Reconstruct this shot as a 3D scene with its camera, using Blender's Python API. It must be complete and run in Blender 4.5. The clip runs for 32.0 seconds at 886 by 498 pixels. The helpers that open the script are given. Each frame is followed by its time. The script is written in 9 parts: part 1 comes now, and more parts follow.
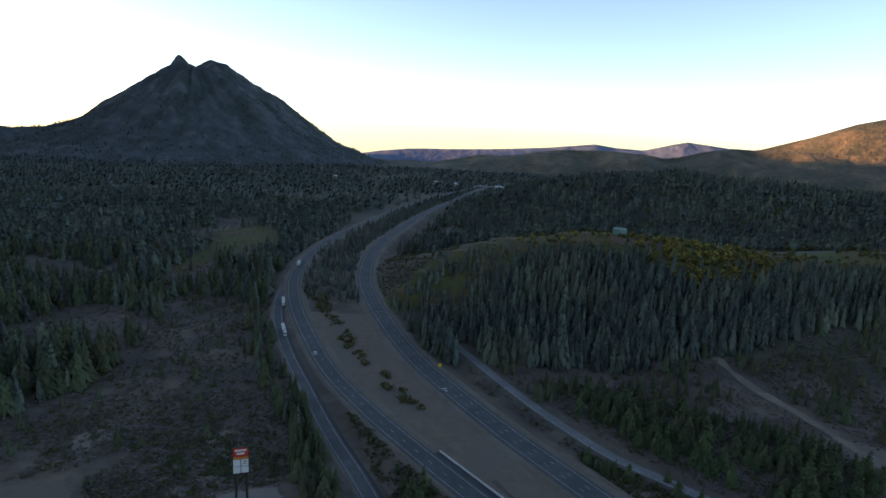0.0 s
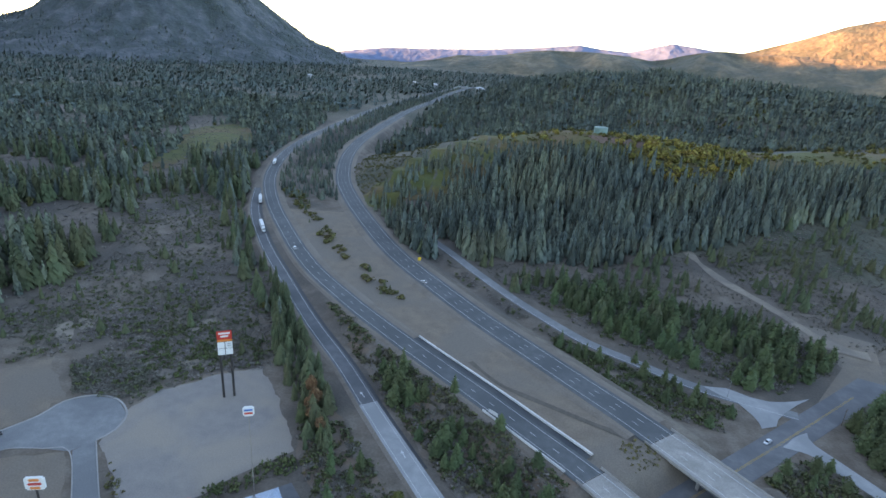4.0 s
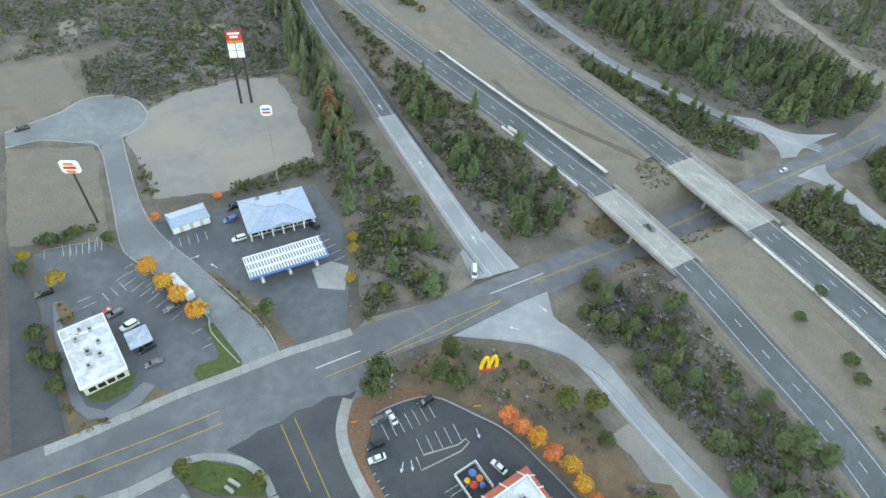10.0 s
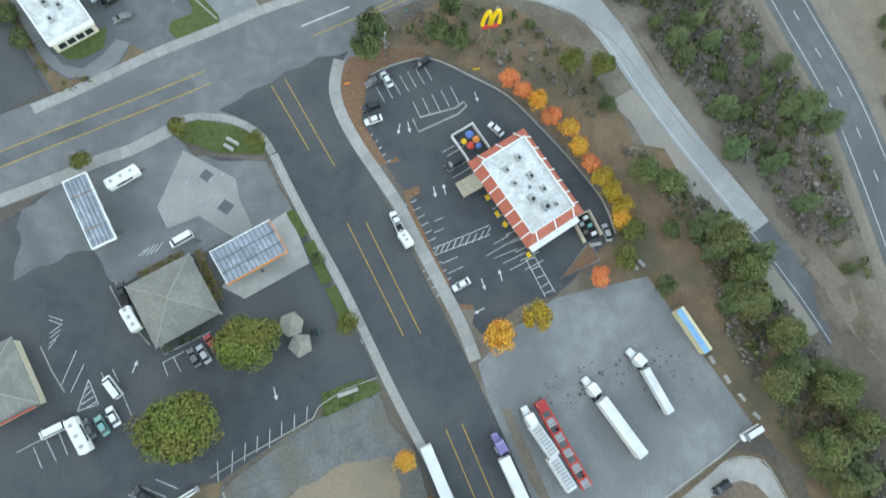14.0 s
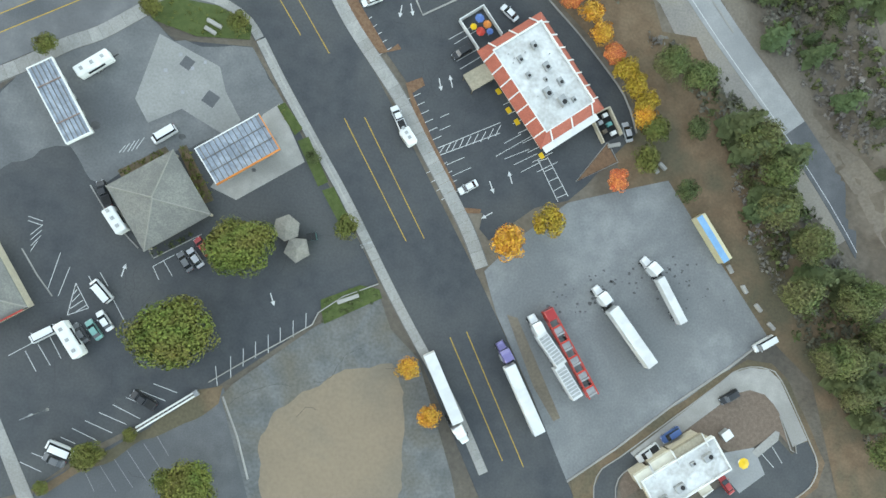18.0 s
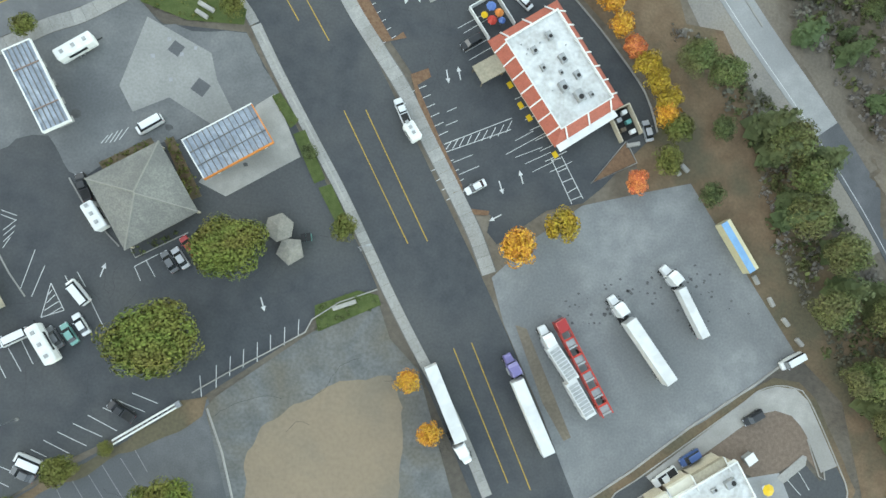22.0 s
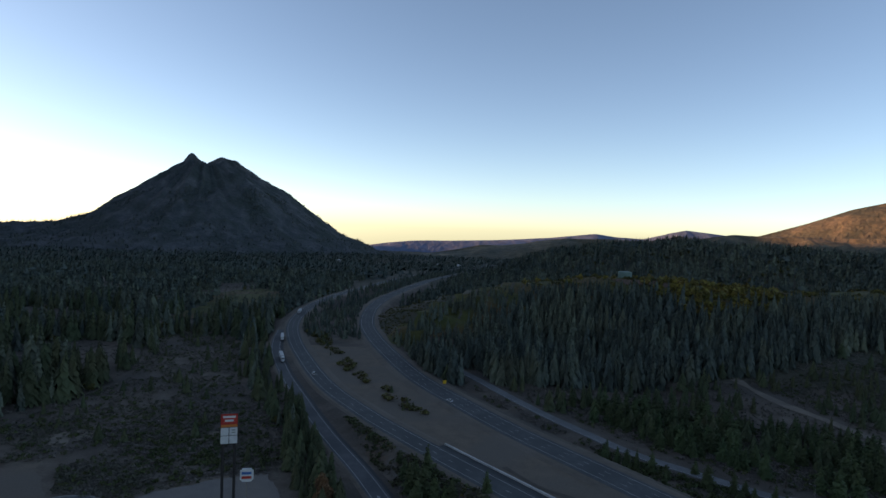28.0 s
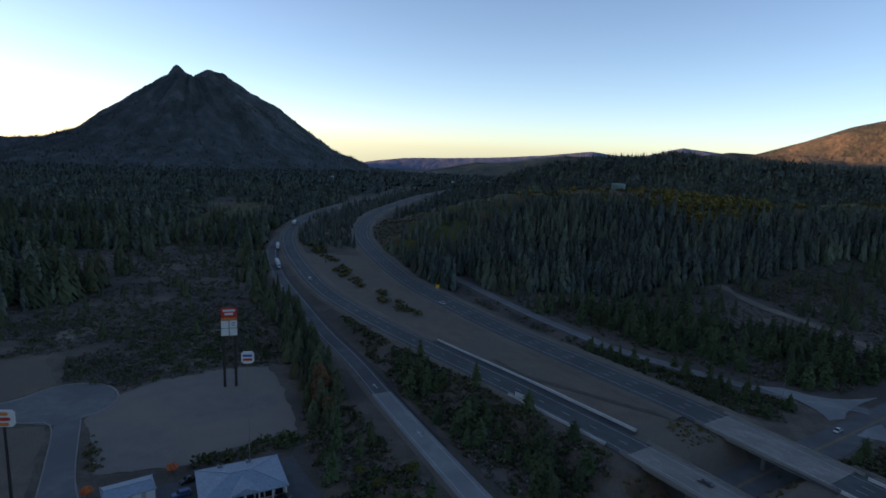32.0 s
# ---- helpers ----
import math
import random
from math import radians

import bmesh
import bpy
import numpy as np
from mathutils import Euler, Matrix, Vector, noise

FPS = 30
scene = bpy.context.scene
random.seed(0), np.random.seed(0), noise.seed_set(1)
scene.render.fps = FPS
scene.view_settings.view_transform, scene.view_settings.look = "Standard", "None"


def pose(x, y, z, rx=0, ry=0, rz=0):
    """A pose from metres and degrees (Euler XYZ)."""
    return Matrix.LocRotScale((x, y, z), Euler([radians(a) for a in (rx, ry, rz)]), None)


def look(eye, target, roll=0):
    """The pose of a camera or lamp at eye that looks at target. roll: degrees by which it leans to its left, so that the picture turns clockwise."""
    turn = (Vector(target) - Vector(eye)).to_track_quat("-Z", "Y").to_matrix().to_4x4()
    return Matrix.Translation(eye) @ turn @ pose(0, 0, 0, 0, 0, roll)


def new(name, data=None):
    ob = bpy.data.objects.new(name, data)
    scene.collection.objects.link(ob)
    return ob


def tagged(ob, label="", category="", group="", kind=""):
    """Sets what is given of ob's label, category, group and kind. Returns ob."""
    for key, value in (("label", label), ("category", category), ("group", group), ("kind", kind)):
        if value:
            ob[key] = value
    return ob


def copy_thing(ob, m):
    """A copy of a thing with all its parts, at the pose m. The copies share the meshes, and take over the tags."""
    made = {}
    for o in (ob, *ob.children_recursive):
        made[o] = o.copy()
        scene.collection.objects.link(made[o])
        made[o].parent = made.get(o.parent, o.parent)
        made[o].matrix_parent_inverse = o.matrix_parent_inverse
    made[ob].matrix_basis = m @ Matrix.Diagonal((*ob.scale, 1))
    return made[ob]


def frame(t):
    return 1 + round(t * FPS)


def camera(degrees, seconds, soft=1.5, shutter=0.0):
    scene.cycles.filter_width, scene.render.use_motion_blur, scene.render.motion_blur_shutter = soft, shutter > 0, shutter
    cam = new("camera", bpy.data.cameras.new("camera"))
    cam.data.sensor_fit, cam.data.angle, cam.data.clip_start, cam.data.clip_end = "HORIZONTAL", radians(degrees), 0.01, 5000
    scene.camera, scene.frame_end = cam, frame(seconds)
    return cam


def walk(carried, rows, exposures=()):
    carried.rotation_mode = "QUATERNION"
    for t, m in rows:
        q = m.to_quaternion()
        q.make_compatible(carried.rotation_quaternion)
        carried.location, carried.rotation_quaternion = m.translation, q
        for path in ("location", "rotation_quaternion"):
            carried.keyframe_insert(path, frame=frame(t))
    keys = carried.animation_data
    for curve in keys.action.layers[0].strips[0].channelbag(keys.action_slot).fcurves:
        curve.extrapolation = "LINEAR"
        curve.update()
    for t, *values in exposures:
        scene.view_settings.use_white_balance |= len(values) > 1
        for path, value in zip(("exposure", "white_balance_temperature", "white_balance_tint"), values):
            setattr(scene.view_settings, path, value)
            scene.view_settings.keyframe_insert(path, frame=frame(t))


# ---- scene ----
cam = camera(75.6, 32.0, shutter=0.35)

PATH = [
    (0, (-2.01, 1.718, 168.311), (-2.129, 3.672, 167.901), 3.0),
    (0.5, (-1.184, 1.716, 167.405), (-1.355, 3.658, 166.96), 3.0),
    (1, (-1.576, 1.261, 166.365), (-1.746, 3.187, 165.853), 3.2),
    (1.5, (-1.297, 1.345, 165.159), (-1.373, 3.266, 164.608), 3.4),
    (2, (-1.479, 1.084, 163.852), (-1.486, 2.999, 163.273), 3.6),
    (2.5, (-1.976, 1.006, 163.051), (-1.975, 2.915, 162.455), 3.9),
    (4.5, (-0.955, 0.341, 158.437), (-1.019, 2.187, 157.668), 3.7),
    (5, (-0.573, 0.072, 157.645), (-0.702, 1.896, 156.835), 3.8),
    (5.5, (-0.012, -0.027, 156.806), (-0.146, 1.791, 155.983), 3.8),
    (6, (0.585, -0.402, 155.742), (0.537, 1.389, 154.855), 4.0),
    (6.5, (-0.643, -0.257, 154.704), (-0.599, 1.469, 153.695), 4.6),
    (7, (-0.941, -0.184, 153.78), (-0.89, 1.482, 152.674), 5.0),
    (7.5, (-0.919, -0.416, 152.704), (-0.875, 1.192, 151.515), 5.3),
    (8, (-1.241, -0.52, 151.539), (-1.2, 1.02, 150.264), 5.7),
    (8.5, (-1.135, -0.775, 150.575), (-1.126, 0.712, 149.238), 6.0),
    (9, (-0.9, -0.767, 149.497), (-0.892, 0.673, 148.109), 6.3),
    (9.5, (-0.936, -0.646, 148.517), (-0.924, 0.771, 147.106), 6.5),
    (10, (-1.044, -0.836, 147.234), (-1.045, 0.537, 145.78), 6.7),
    (10.5, (-0.758, -0.96, 146.099), (-0.706, 0.342, 144.581), 7.2),
    (11, (-0.682, -1.549, 144.614), (-0.587, -0.345, 143.02), 8.0),
    (11.5, (-0.881, -1.649, 143.533), (-0.786, -0.559, 141.859), 9.0),
    (12, (-0.625, -1.552, 142.512), (-0.545, -0.566, 140.774), 9.9),
    (12.5, (-0.295, -1.51, 141.501), (-0.211, -0.607, 139.718), 10.8),
    (13, (-0.15, -1.659, 140.267), (-0.053, -0.883, 138.426), 12.6),
    (13.5, (-0.042, -2.505, 139.027), (0.068, -1.863, 137.136), 15.4),
    (14, (0.194, -3.266, 137.992), (0.322, -2.817, 136.048), 21.7),
    (14.5, (0.399, -3.858, 136.81), (0.546, -3.606, 134.831), 35.8),
    (15, (-0.058, -3.235, 135.622), (0.107, -3.077, 133.635), 50.6),
    (15.5, (-0.126, -2.496, 134.484), (0.04, -2.372, 132.494), 58.6),
    (17.5, (0.21, -2.896, 129.942), (0.362, -2.77, 127.952), 56.5),
    (18, (0.199, -2.843, 128.743), (0.355, -2.714, 126.754), 56.4),
    (18.5, (-0.125, -2.841, 127.496), (0.036, -2.71, 125.506), 56.7),
    (19, (0.093, -2.936, 126.344), (0.251, -2.801, 124.355), 55.4),
    (19.5, (-0.005, -2.746, 125.303), (0.153, -2.612, 123.313), 55.8),
    (20, (-0.035, -2.465, 124.049), (0.119, -2.332, 122.059), 55.8),
    (20.5, (-0.026, -2.447, 122.966), (0.127, -2.313, 120.977), 55.6),
    (21, (0.323, -2.73, 121.744), (0.468, -2.585, 119.755), 52.6),
    (21.5, (0.328, -2.466, 120.565), (0.471, -2.323, 118.575), 52.9),
    (22, (0.345, -2.066, 119.546), (0.493, -1.928, 117.556), 54.0),
    (22.5, (0.481, -2.437, 118.309), (0.634, -2.293, 116.32), 52.2),
    (23, (0.537, -2.843, 117.135), (0.693, -2.691, 115.147), 50.3),
    (23.5, (0.212, -2.097, 115.953), (0.365, -1.835, 113.976), 34.6),
    (24, (0.184, -1.636, 114.789), (0.297, -0.887, 112.938), 12.9),
    (24.5, (1.059, -0.703, 114.226), (1.124, 0.453, 112.595), 7.4),
    (25, (1.76, -0.648, 114.23), (1.779, 0.88, 112.94), 4.6),
    (25.5, (0.914, -0.54, 113.488), (0.882, 1.251, 112.598), 3.7),
    (26, (1.131, 0.81, 112.913), (1.115, 2.77, 112.511), 2.9),
    (26.5, (0.184, 1.112, 111.588), (0.159, 3.111, 111.517), 2.4),
    (28.5, (1.369, 0.033, 107.645), (1.188, 2.023, 107.572), 2.2),
    (29, (1.817, -0.05, 106.693), (1.615, 1.938, 106.616), 2.0),
    (29.5, (1.903, 0.134, 105.667), (1.666, 2.118, 105.589), 1.8),
    (30, (2.059, -0.083, 104.565), (1.86, 1.905, 104.485), 1.8),
    (30.5, (1.502, 0.013, 103.496), (1.348, 2.006, 103.414), 2.0),
    (31, (1.869, -0.938, 102.427), (1.713, 1.052, 102.299), 2.0),
    (31.5, (2.269, -2.645, 101.565), (2.103, -0.668, 101.311), 2.2),
    (32, (2.361, -2.608, 100.535), (2.245, -0.642, 100.183), 2.4),
]
walk(cam, [(t, look(eye, target, roll)) for t, eye, target, roll in PATH],
     [(0.0, 1.9, 7600, 13), (1.0, 1.98, 7500, 13), (2.0, 2.4, 7500, 12), (2.5, 2.63, 7600, 11), (4.5, 4.0, 8500, 16), (6.0, 4.47, 9500, 15), (9.0, 4.6, 12000, 12), (14.0, 4.58, 13300, 10), (23.0, 4.58, 15200, 10), (25.0, 4.5, 15000, 10), (25.8, 4.02, 10400, 12), (26.5, 2.1, 7700, 12), (28.5, 1.27, 7400, 15), (29.0, 1.22, 7300, 15), (30.0, 1.13, 6450, 15), (31.0, 1.14, 6200, 16), (32.0, 1.22, 6800, 15)])

# ---- world and sun: low evening sun behind the added flank on the near side ----
SUN_AZ, SUN_EL = -85.0, 7.5
world = bpy.data.worlds.new("sky")
scene.world = world
world.use_nodes = True
wn = world.node_tree
sky = wn.nodes.new("ShaderNodeTexSky")
sky.sky_type = "NISHITA"
sky.sun_disc = False
sky.sun_elevation = radians(SUN_EL)
sky.sun_rotation = radians(SUN_AZ)
sky.altitude = 1000
sky.air_density = 0.65
sky.dust_density = 0.75
sky.ozone_density = 1.3
wn.links.new(sky.outputs["Color"], wn.nodes["Background"].inputs["Color"])
wn.nodes["Background"].inputs["Strength"].default_value = 0.12
sun = new("sun", bpy.data.lights.new("sun", "SUN"))
sun.data.energy, sun.data.angle, sun.data.color = 3.0, radians(0.5), (1.0, 0.52, 0.25)
sun_dir = Vector((math.sin(radians(SUN_AZ)) * math.cos(radians(SUN_EL)), math.cos(radians(SUN_AZ)) * math.cos(radians(SUN_EL)), math.sin(radians(SUN_EL))))
sun.matrix_world = look(sun_dir * 3000, (0, 0, 0))

# ---- materials ----
MATS = {}


BASE_DIM = 0.64  # darkens all base colours against the sky but the far woods and rock
# Their undimmed colours stand in for haze over the far land.
UNDIMMED = {"fir_needles", "haze_lifted_conifers", "haze_blue_rock", "wooded_far_hill", "distant_range", "forest_floor"}


def mat(name, c1, c2=None, scale=1.0, rough=0.85, metal=0.0, bump=0.0, fine=None, c3=None, big=None, vary=0.0, island=0.0, spec=0.3, bscale=None, stretch=1.0, grain=0.13):
    """A noise-mixed surface: c1/c2 at the given size, c3 in larger blotches, optional relief and variation per piece."""
    if name in MATS:
        return MATS[name]
    if name not in UNDIMMED:
        c1, c2, c3 = (tuple(v * BASE_DIM for v in c) if c else c for c in (c1, c2, c3))
    m = bpy.data.materials.new(name)
    m.use_nodes = True
    MATS[name] = m
    nt = m.node_tree
    n, l = nt.nodes, nt.links
    b = n["Principled BSDF"]
    b.inputs["Roughness"].default_value = rough
    b.inputs["Metallic"].default_value = metal
    b.inputs["Specular IOR Level"].default_value = spec
    geo = n.new("ShaderNodeNewGeometry")

    def noise_fac(sc, lo, hi, detail=4.0, dist=0.0):
        t = n.new("ShaderNodeTexNoise")
        t.inputs["Scale"].default_value = sc
        t.inputs["Detail"].default_value = detail
        t.inputs["Distortion"].default_value = dist
        if stretch != 1.0:
            k = n.new("ShaderNodeVectorMath")
            k.operation = "MULTIPLY"
            k.inputs[1].default_value = (1, 1, stretch)
            l.new(geo.outputs["Position"], k.inputs[0])
            l.new(k.outputs["Vector"], t.inputs["Vector"])
        else:
            l.new(geo.outputs["Position"], t.inputs["Vector"])
        r = n.new("ShaderNodeMapRange")
        r.inputs["From Min"].default_value, r.inputs["From Max"].default_value = lo, hi
        l.new(t.outputs["Fac"], r.inputs["Value"])
        return r.outputs["Result"], t.outputs["Fac"]

    def mix(a, c, fac, mode="MIX"):
        x = n.new("ShaderNodeMix")
        x.data_type, x.blend_type = "RGBA", mode
        for key, v in (("A", a), ("B", c)):
            sock = [s for s in x.inputs if s.name == key and s.type == "RGBA"][0]
            if isinstance(v, tuple):
                sock.default_value = (*v[:3], 1)
            else:
                l.new(v, sock)
        if isinstance(fac, float):
            x.inputs[0].default_value = fac
        else:
            l.new(fac, x.inputs[0])
        return [s for s in x.outputs if s.type == "RGBA"][0]

    col = c1
    if c2:
        f, _ = noise_fac(scale, 0.35, 0.65)
        col = mix(col, c2, f)
    if c3:
        f, _ = noise_fac(big or scale / 8, 0.42, 0.62, 5.0, 0.6)
        col = mix(col, c3, f)
    if fine:
        f, _ = noise_fac(fine, 0.3, 0.7, 2.0)
        g = mix((1 - grain,) * 3, (1 + grain,) * 3, f)
        col = mix(col, g, 1.0, "MULTIPLY")
    for amount, src in ((vary, "o"), (island, "i")):
        if amount:
            if src == "o":
                rnd = n.new("ShaderNodeObjectInfo").outputs["Random"]
            else:
                rnd = geo.outputs["Random Per Island"]
            r = n.new("ShaderNodeMapRange")
            r.inputs["To Min"].default_value, r.inputs["To Max"].default_value = 1 - amount, 1 + amount
            l.new(rnd, r.inputs["Value"])
            h = n.new("ShaderNodeHueSaturation")
            l.new(r.outputs["Result"], h.inputs["Value"])
            r2 = n.new("ShaderNodeMapRange")
            r2.inputs["To Min"].default_value, r2.inputs["To Max"].default_value = 0.5 - amount * 0.06, 0.5 + amount * 0.06
            l.new(rnd, r2.inputs["Value"])
            l.new(r2.outputs["Result"], h.inputs["Hue"])
            if isinstance(col, tuple):
                h.inputs["Color"].default_value = (*col, 1)
            else:
                l.new(col, h.inputs["Color"])
            col = h.outputs["Color"]
    if isinstance(col, tuple):
        b.inputs["Base Color"].default_value = (*col, 1)
    else:
        l.new(col, b.inputs["Base Color"])
    if bump:
        _, raw = noise_fac(bscale or fine or scale, 0, 1)
        k = n.new("ShaderNodeBump")
        k.inputs["Strength"].default_value = bump
        k.inputs["Distance"].default_value = 0.5 / (bscale or fine or scale)
        l.new(raw, k.inputs["Height"])
        l.new(k.outputs["Normal"], b.inputs["Normal"])
    return m


def glow(name, colour, strength):
    m = mat(name, colour)
    m.node_tree.nodes["Principled BSDF"].inputs["Emission Color"].default_value = (*colour, 1)
    m.node_tree.nodes["Principled BSDF"].inputs["Emission Strength"].default_value = strength
    return m


M_GROUND = mat("scrub_ground", (0.13, 0.10, 0.075), (0.20, 0.165, 0.13), 0.12, 0.95, bump=0.6, fine=0.9, c3=(0.10, 0.085, 0.07), big=0.018)
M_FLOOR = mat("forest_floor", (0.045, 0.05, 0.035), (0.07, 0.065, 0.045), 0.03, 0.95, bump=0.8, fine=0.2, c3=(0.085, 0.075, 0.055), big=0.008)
M_DIRT = mat("tan_dirt", (0.228, 0.178, 0.132), (0.18, 0.142, 0.108), 0.15, 0.95, bump=0.3, fine=1.6, c3=(0.185, 0.155, 0.125), big=0.03)
M_LOT = mat("pale_gravel", (0.272, 0.243, 0.216), (0.232, 0.21, 0.19), 0.2, 0.95, bump=0.2, fine=2.2, c3=(0.30, 0.255, 0.208), big=0.035)
M_ASPH = mat("asphalt", (0.104, 0.109, 0.114), (0.138, 0.142, 0.146), 0.3, 0.85, bump=0.1, fine=3.0, c3=(0.088, 0.094, 0.10), big=0.05, grain=0.1)
M_ASPH_D = mat("dark_asphalt", (0.042, 0.048, 0.054), (0.057, 0.064, 0.069), 0.3, 0.8, bump=0.1, fine=2.0, c3=(0.074, 0.078, 0.079), big=0.045, grain=0.12)
M_ASPH_L = mat("worn_asphalt", (0.19, 0.197, 0.199), (0.238, 0.243, 0.242), 0.3, 0.88, bump=0.1, fine=2.0, c3=(0.162, 0.168, 0.17), big=0.05, grain=0.1)
M_CONC = mat("concrete", (0.335, 0.32, 0.295), (0.39, 0.372, 0.345), 0.5, 0.9, bump=0.1, fine=3.0, c3=(0.285, 0.27, 0.25), big=0.08, grain=0.07)
M_PALE = mat("pale_ramp_concrete", (0.305, 0.31, 0.305), (0.355, 0.36, 0.352), 0.35, 0.9, bump=0.1, fine=2.5, c3=(0.262, 0.268, 0.268), big=0.06, grain=0.07)
M_BRIDGE = mat("bridge_concrete", (0.32, 0.30, 0.27), (0.38, 0.355, 0.32), 0.4, 0.9, bump=0.1, fine=2.0, c3=(0.28, 0.26, 0.235), big=0.1)
M_WHITE = mat("white_line_paint", (0.62, 0.62, 0.6), (0.5, 0.5, 0.49), 1.2, 0.8, fine=3.0)
M_YELLOW = mat("yellow_line_paint", (0.62, 0.36, 0.05), (0.5, 0.29, 0.05), 1.2, 0.8, fine=3.0)
# Blue lean of the rock colour stands for haze in front of it.
M_ROCK = mat("haze_blue_rock", (0.038, 0.050, 0.054), (0.088, 0.095, 0.10), 0.016, 0.95, bump=1.0, fine=0.09, c3=(0.034, 0.046, 0.044), big=0.008, bscale=0.05, stretch=0.22)
M_FARHILL = mat("wooded_far_hill", (0.085, 0.078, 0.055), (0.165, 0.13, 0.085), 0.010, 0.95, bump=1.0, fine=0.04, c3=(0.06, 0.065, 0.05), big=0.004, bscale=0.03)
# Haze is put into this blue base, which also cancels the warm sun.
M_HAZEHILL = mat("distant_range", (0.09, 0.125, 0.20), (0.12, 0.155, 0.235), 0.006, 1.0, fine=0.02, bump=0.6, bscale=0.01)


def mesh_ob(name, verts, faces, material, parent=None, label="", smooth=False):
    me = bpy.data.meshes.new(name)
    me.from_pydata(verts, [], faces)
    me.update()
    if isinstance(material, (list, tuple)):
        for m in material:
            me.materials.append(m)
    else:
        me.materials.append(material)
    if smooth:
        me.shade_smooth()
    ob = new(name, me)
    if parent:
        ob.parent = parent
    if label:
        ob["label"] = label
    return ob


def part(name, bm, material, parent, label=""):
    me = bpy.data.meshes.new(name)
    bm.to_mesh(me)
    bm.free()
    for m in material if isinstance(material, (list, tuple)) else (material,):
        me.materials.append(m)
    ob = new(name, me)
    if parent:
        ob.parent = parent
    if label:
        ob["label"] = label
    return ob


# ---- the plan: centre lines of the ways ----
def spline(pts, step=6.0):
    """A smooth line through plan points, sampled at even steps."""
    p = np.array([pts[0]] + list(pts) + [pts[-1]], float)
    out = []
    for i in range(1, len(p) - 2):
        a, b, c, d = p[i - 1], p[i], p[i + 1], p[i + 2]
        k = max(2, int(np.linalg.norm(c - b) / step))
        for u in np.linspace(0, 1, k, endpoint=False):
            out.append(0.5 * (2 * b + (c - a) * u + (2 * a - 5 * b + 4 * c - d) * u * u + (3 * b - a - 3 * c + d) * u**3))
    out.append(p[-2])
    return np.array(out)


def smooth01(t):
    t = np.clip(t, 0, 1)
    return t * t * (3 - 2 * t)


def dist_line(x, y, line, reach=120.0):
    """Distance of points to a plan line (exact within reach), and the index of the nearest sample."""
    q = np.stack([np.ravel(x), np.ravel(y)], 1)
    best, idx = np.full(len(q), 1e9), np.zeros(len(q), int)
    lo, hi = line[:, :2].min(0) - reach, line[:, :2].max(0) + reach
    sel = np.where(((q > lo) & (q < hi)).all(1))[0]
    near = q[sel]
    if len(near):
        d2 = np.full(len(near), 1e18)
        k = np.zeros(len(near), int)
        for i in range(len(line) - 1):
            a, ab = line[i, :2], line[i + 1, :2] - line[i, :2]
            w = near - a
            t = np.clip((w @ ab) / max(ab @ ab, 1e-9), 0, 1)
            e = (w[:, 0] - t * ab[0]) ** 2 + (w[:, 1] - t * ab[1]) ** 2
            c = e < d2
            d2[c], k[c] = e[c], i
        best[sel], idx[sel] = np.sqrt(d2), k
    return best.reshape(np.shape(x)), idx.reshape(np.shape(x))


def free_z(y):
    return np.interp(y, [-200, 60, 120, 215, 300, 400, 520, 800, 1100, 1400], [3.0, 6.0, 7.0, 7.0, 4.6, 4.0, 6.0, 8.0, 5.0, -3.0])


WAY_A = spline([(152, -60), (135, 10), (116.5, 71), (99, 106), (80.5, 139.5), (57.2, 171.5), (34.5, 197.6), (9.5, 226), (-22, 262), (-60, 308), (-95.8, 357.2), (-130, 420), (-164, 491), (-191, 567), (-206, 646), (-211, 712), (-208, 790), (-197, 915), (-184, 1036), (-170, 1160), (-152, 1290), (-112, 1480), (-50, 1680), (10, 1860)])
WAY_B = spline([(190, 0), (162, 70), (147, 108), (131, 137), (113.5, 164.5), (91.5, 197.5), (72, 224), (47, 258), (22, 292), (-9, 338), (-39, 386), (-70, 450), (-101, 526), (-121, 594), (-135, 690), (-137, 780), (-131, 885), (-120, 1000), (-100, 1190), (-64, 1420), (-20, 1660), (36, 1860)])
WAY_C = spline([(19, 130), (10, 143), (-12, 179), (-30, 209), (-50, 243.5), (-77, 285), (-106, 335), (-138, 392), (-170, 462), (-190, 530)])
WAY_D = spline([(24, 112), (38, 107.5), (50, 96), (60, 81.5), (74, 64), (92, 43.5), (110, 20), (127, -10), (140, -60)])
WAY_R = spline([(-260, -60), (-150, 9), (-101.7, 41.9), (-83.5, 53.5), (-64.7, 65.5), (-22.8, 93.5), (1.1, 108.5), (31.6, 128.5), (68.1, 152), (99, 174), (147.6, 208), (209.6, 252.4), (290, 312)])
WAY_S = spline([(-29.6, 57), (-28.2, 55), (-18.8, 40.5), (-11, 28.5), (0.9, 10), (12.5, -8.4), (21.4, -23.9), (32, -43), (60, -95)])
WAY_E = spline([(168, 230), (145, 240), (127.5, 248.5), (101, 268), (75, 288), (48, 322), (22, 364), (2, 400), (-16, 430), (-38, 470)])
RIDGE = spline([(-88, 500), (-58, 552), (-18, 598), (31, 634), (98, 655), (157, 655), (271, 625), (425, 640), (700, 720)], 30)


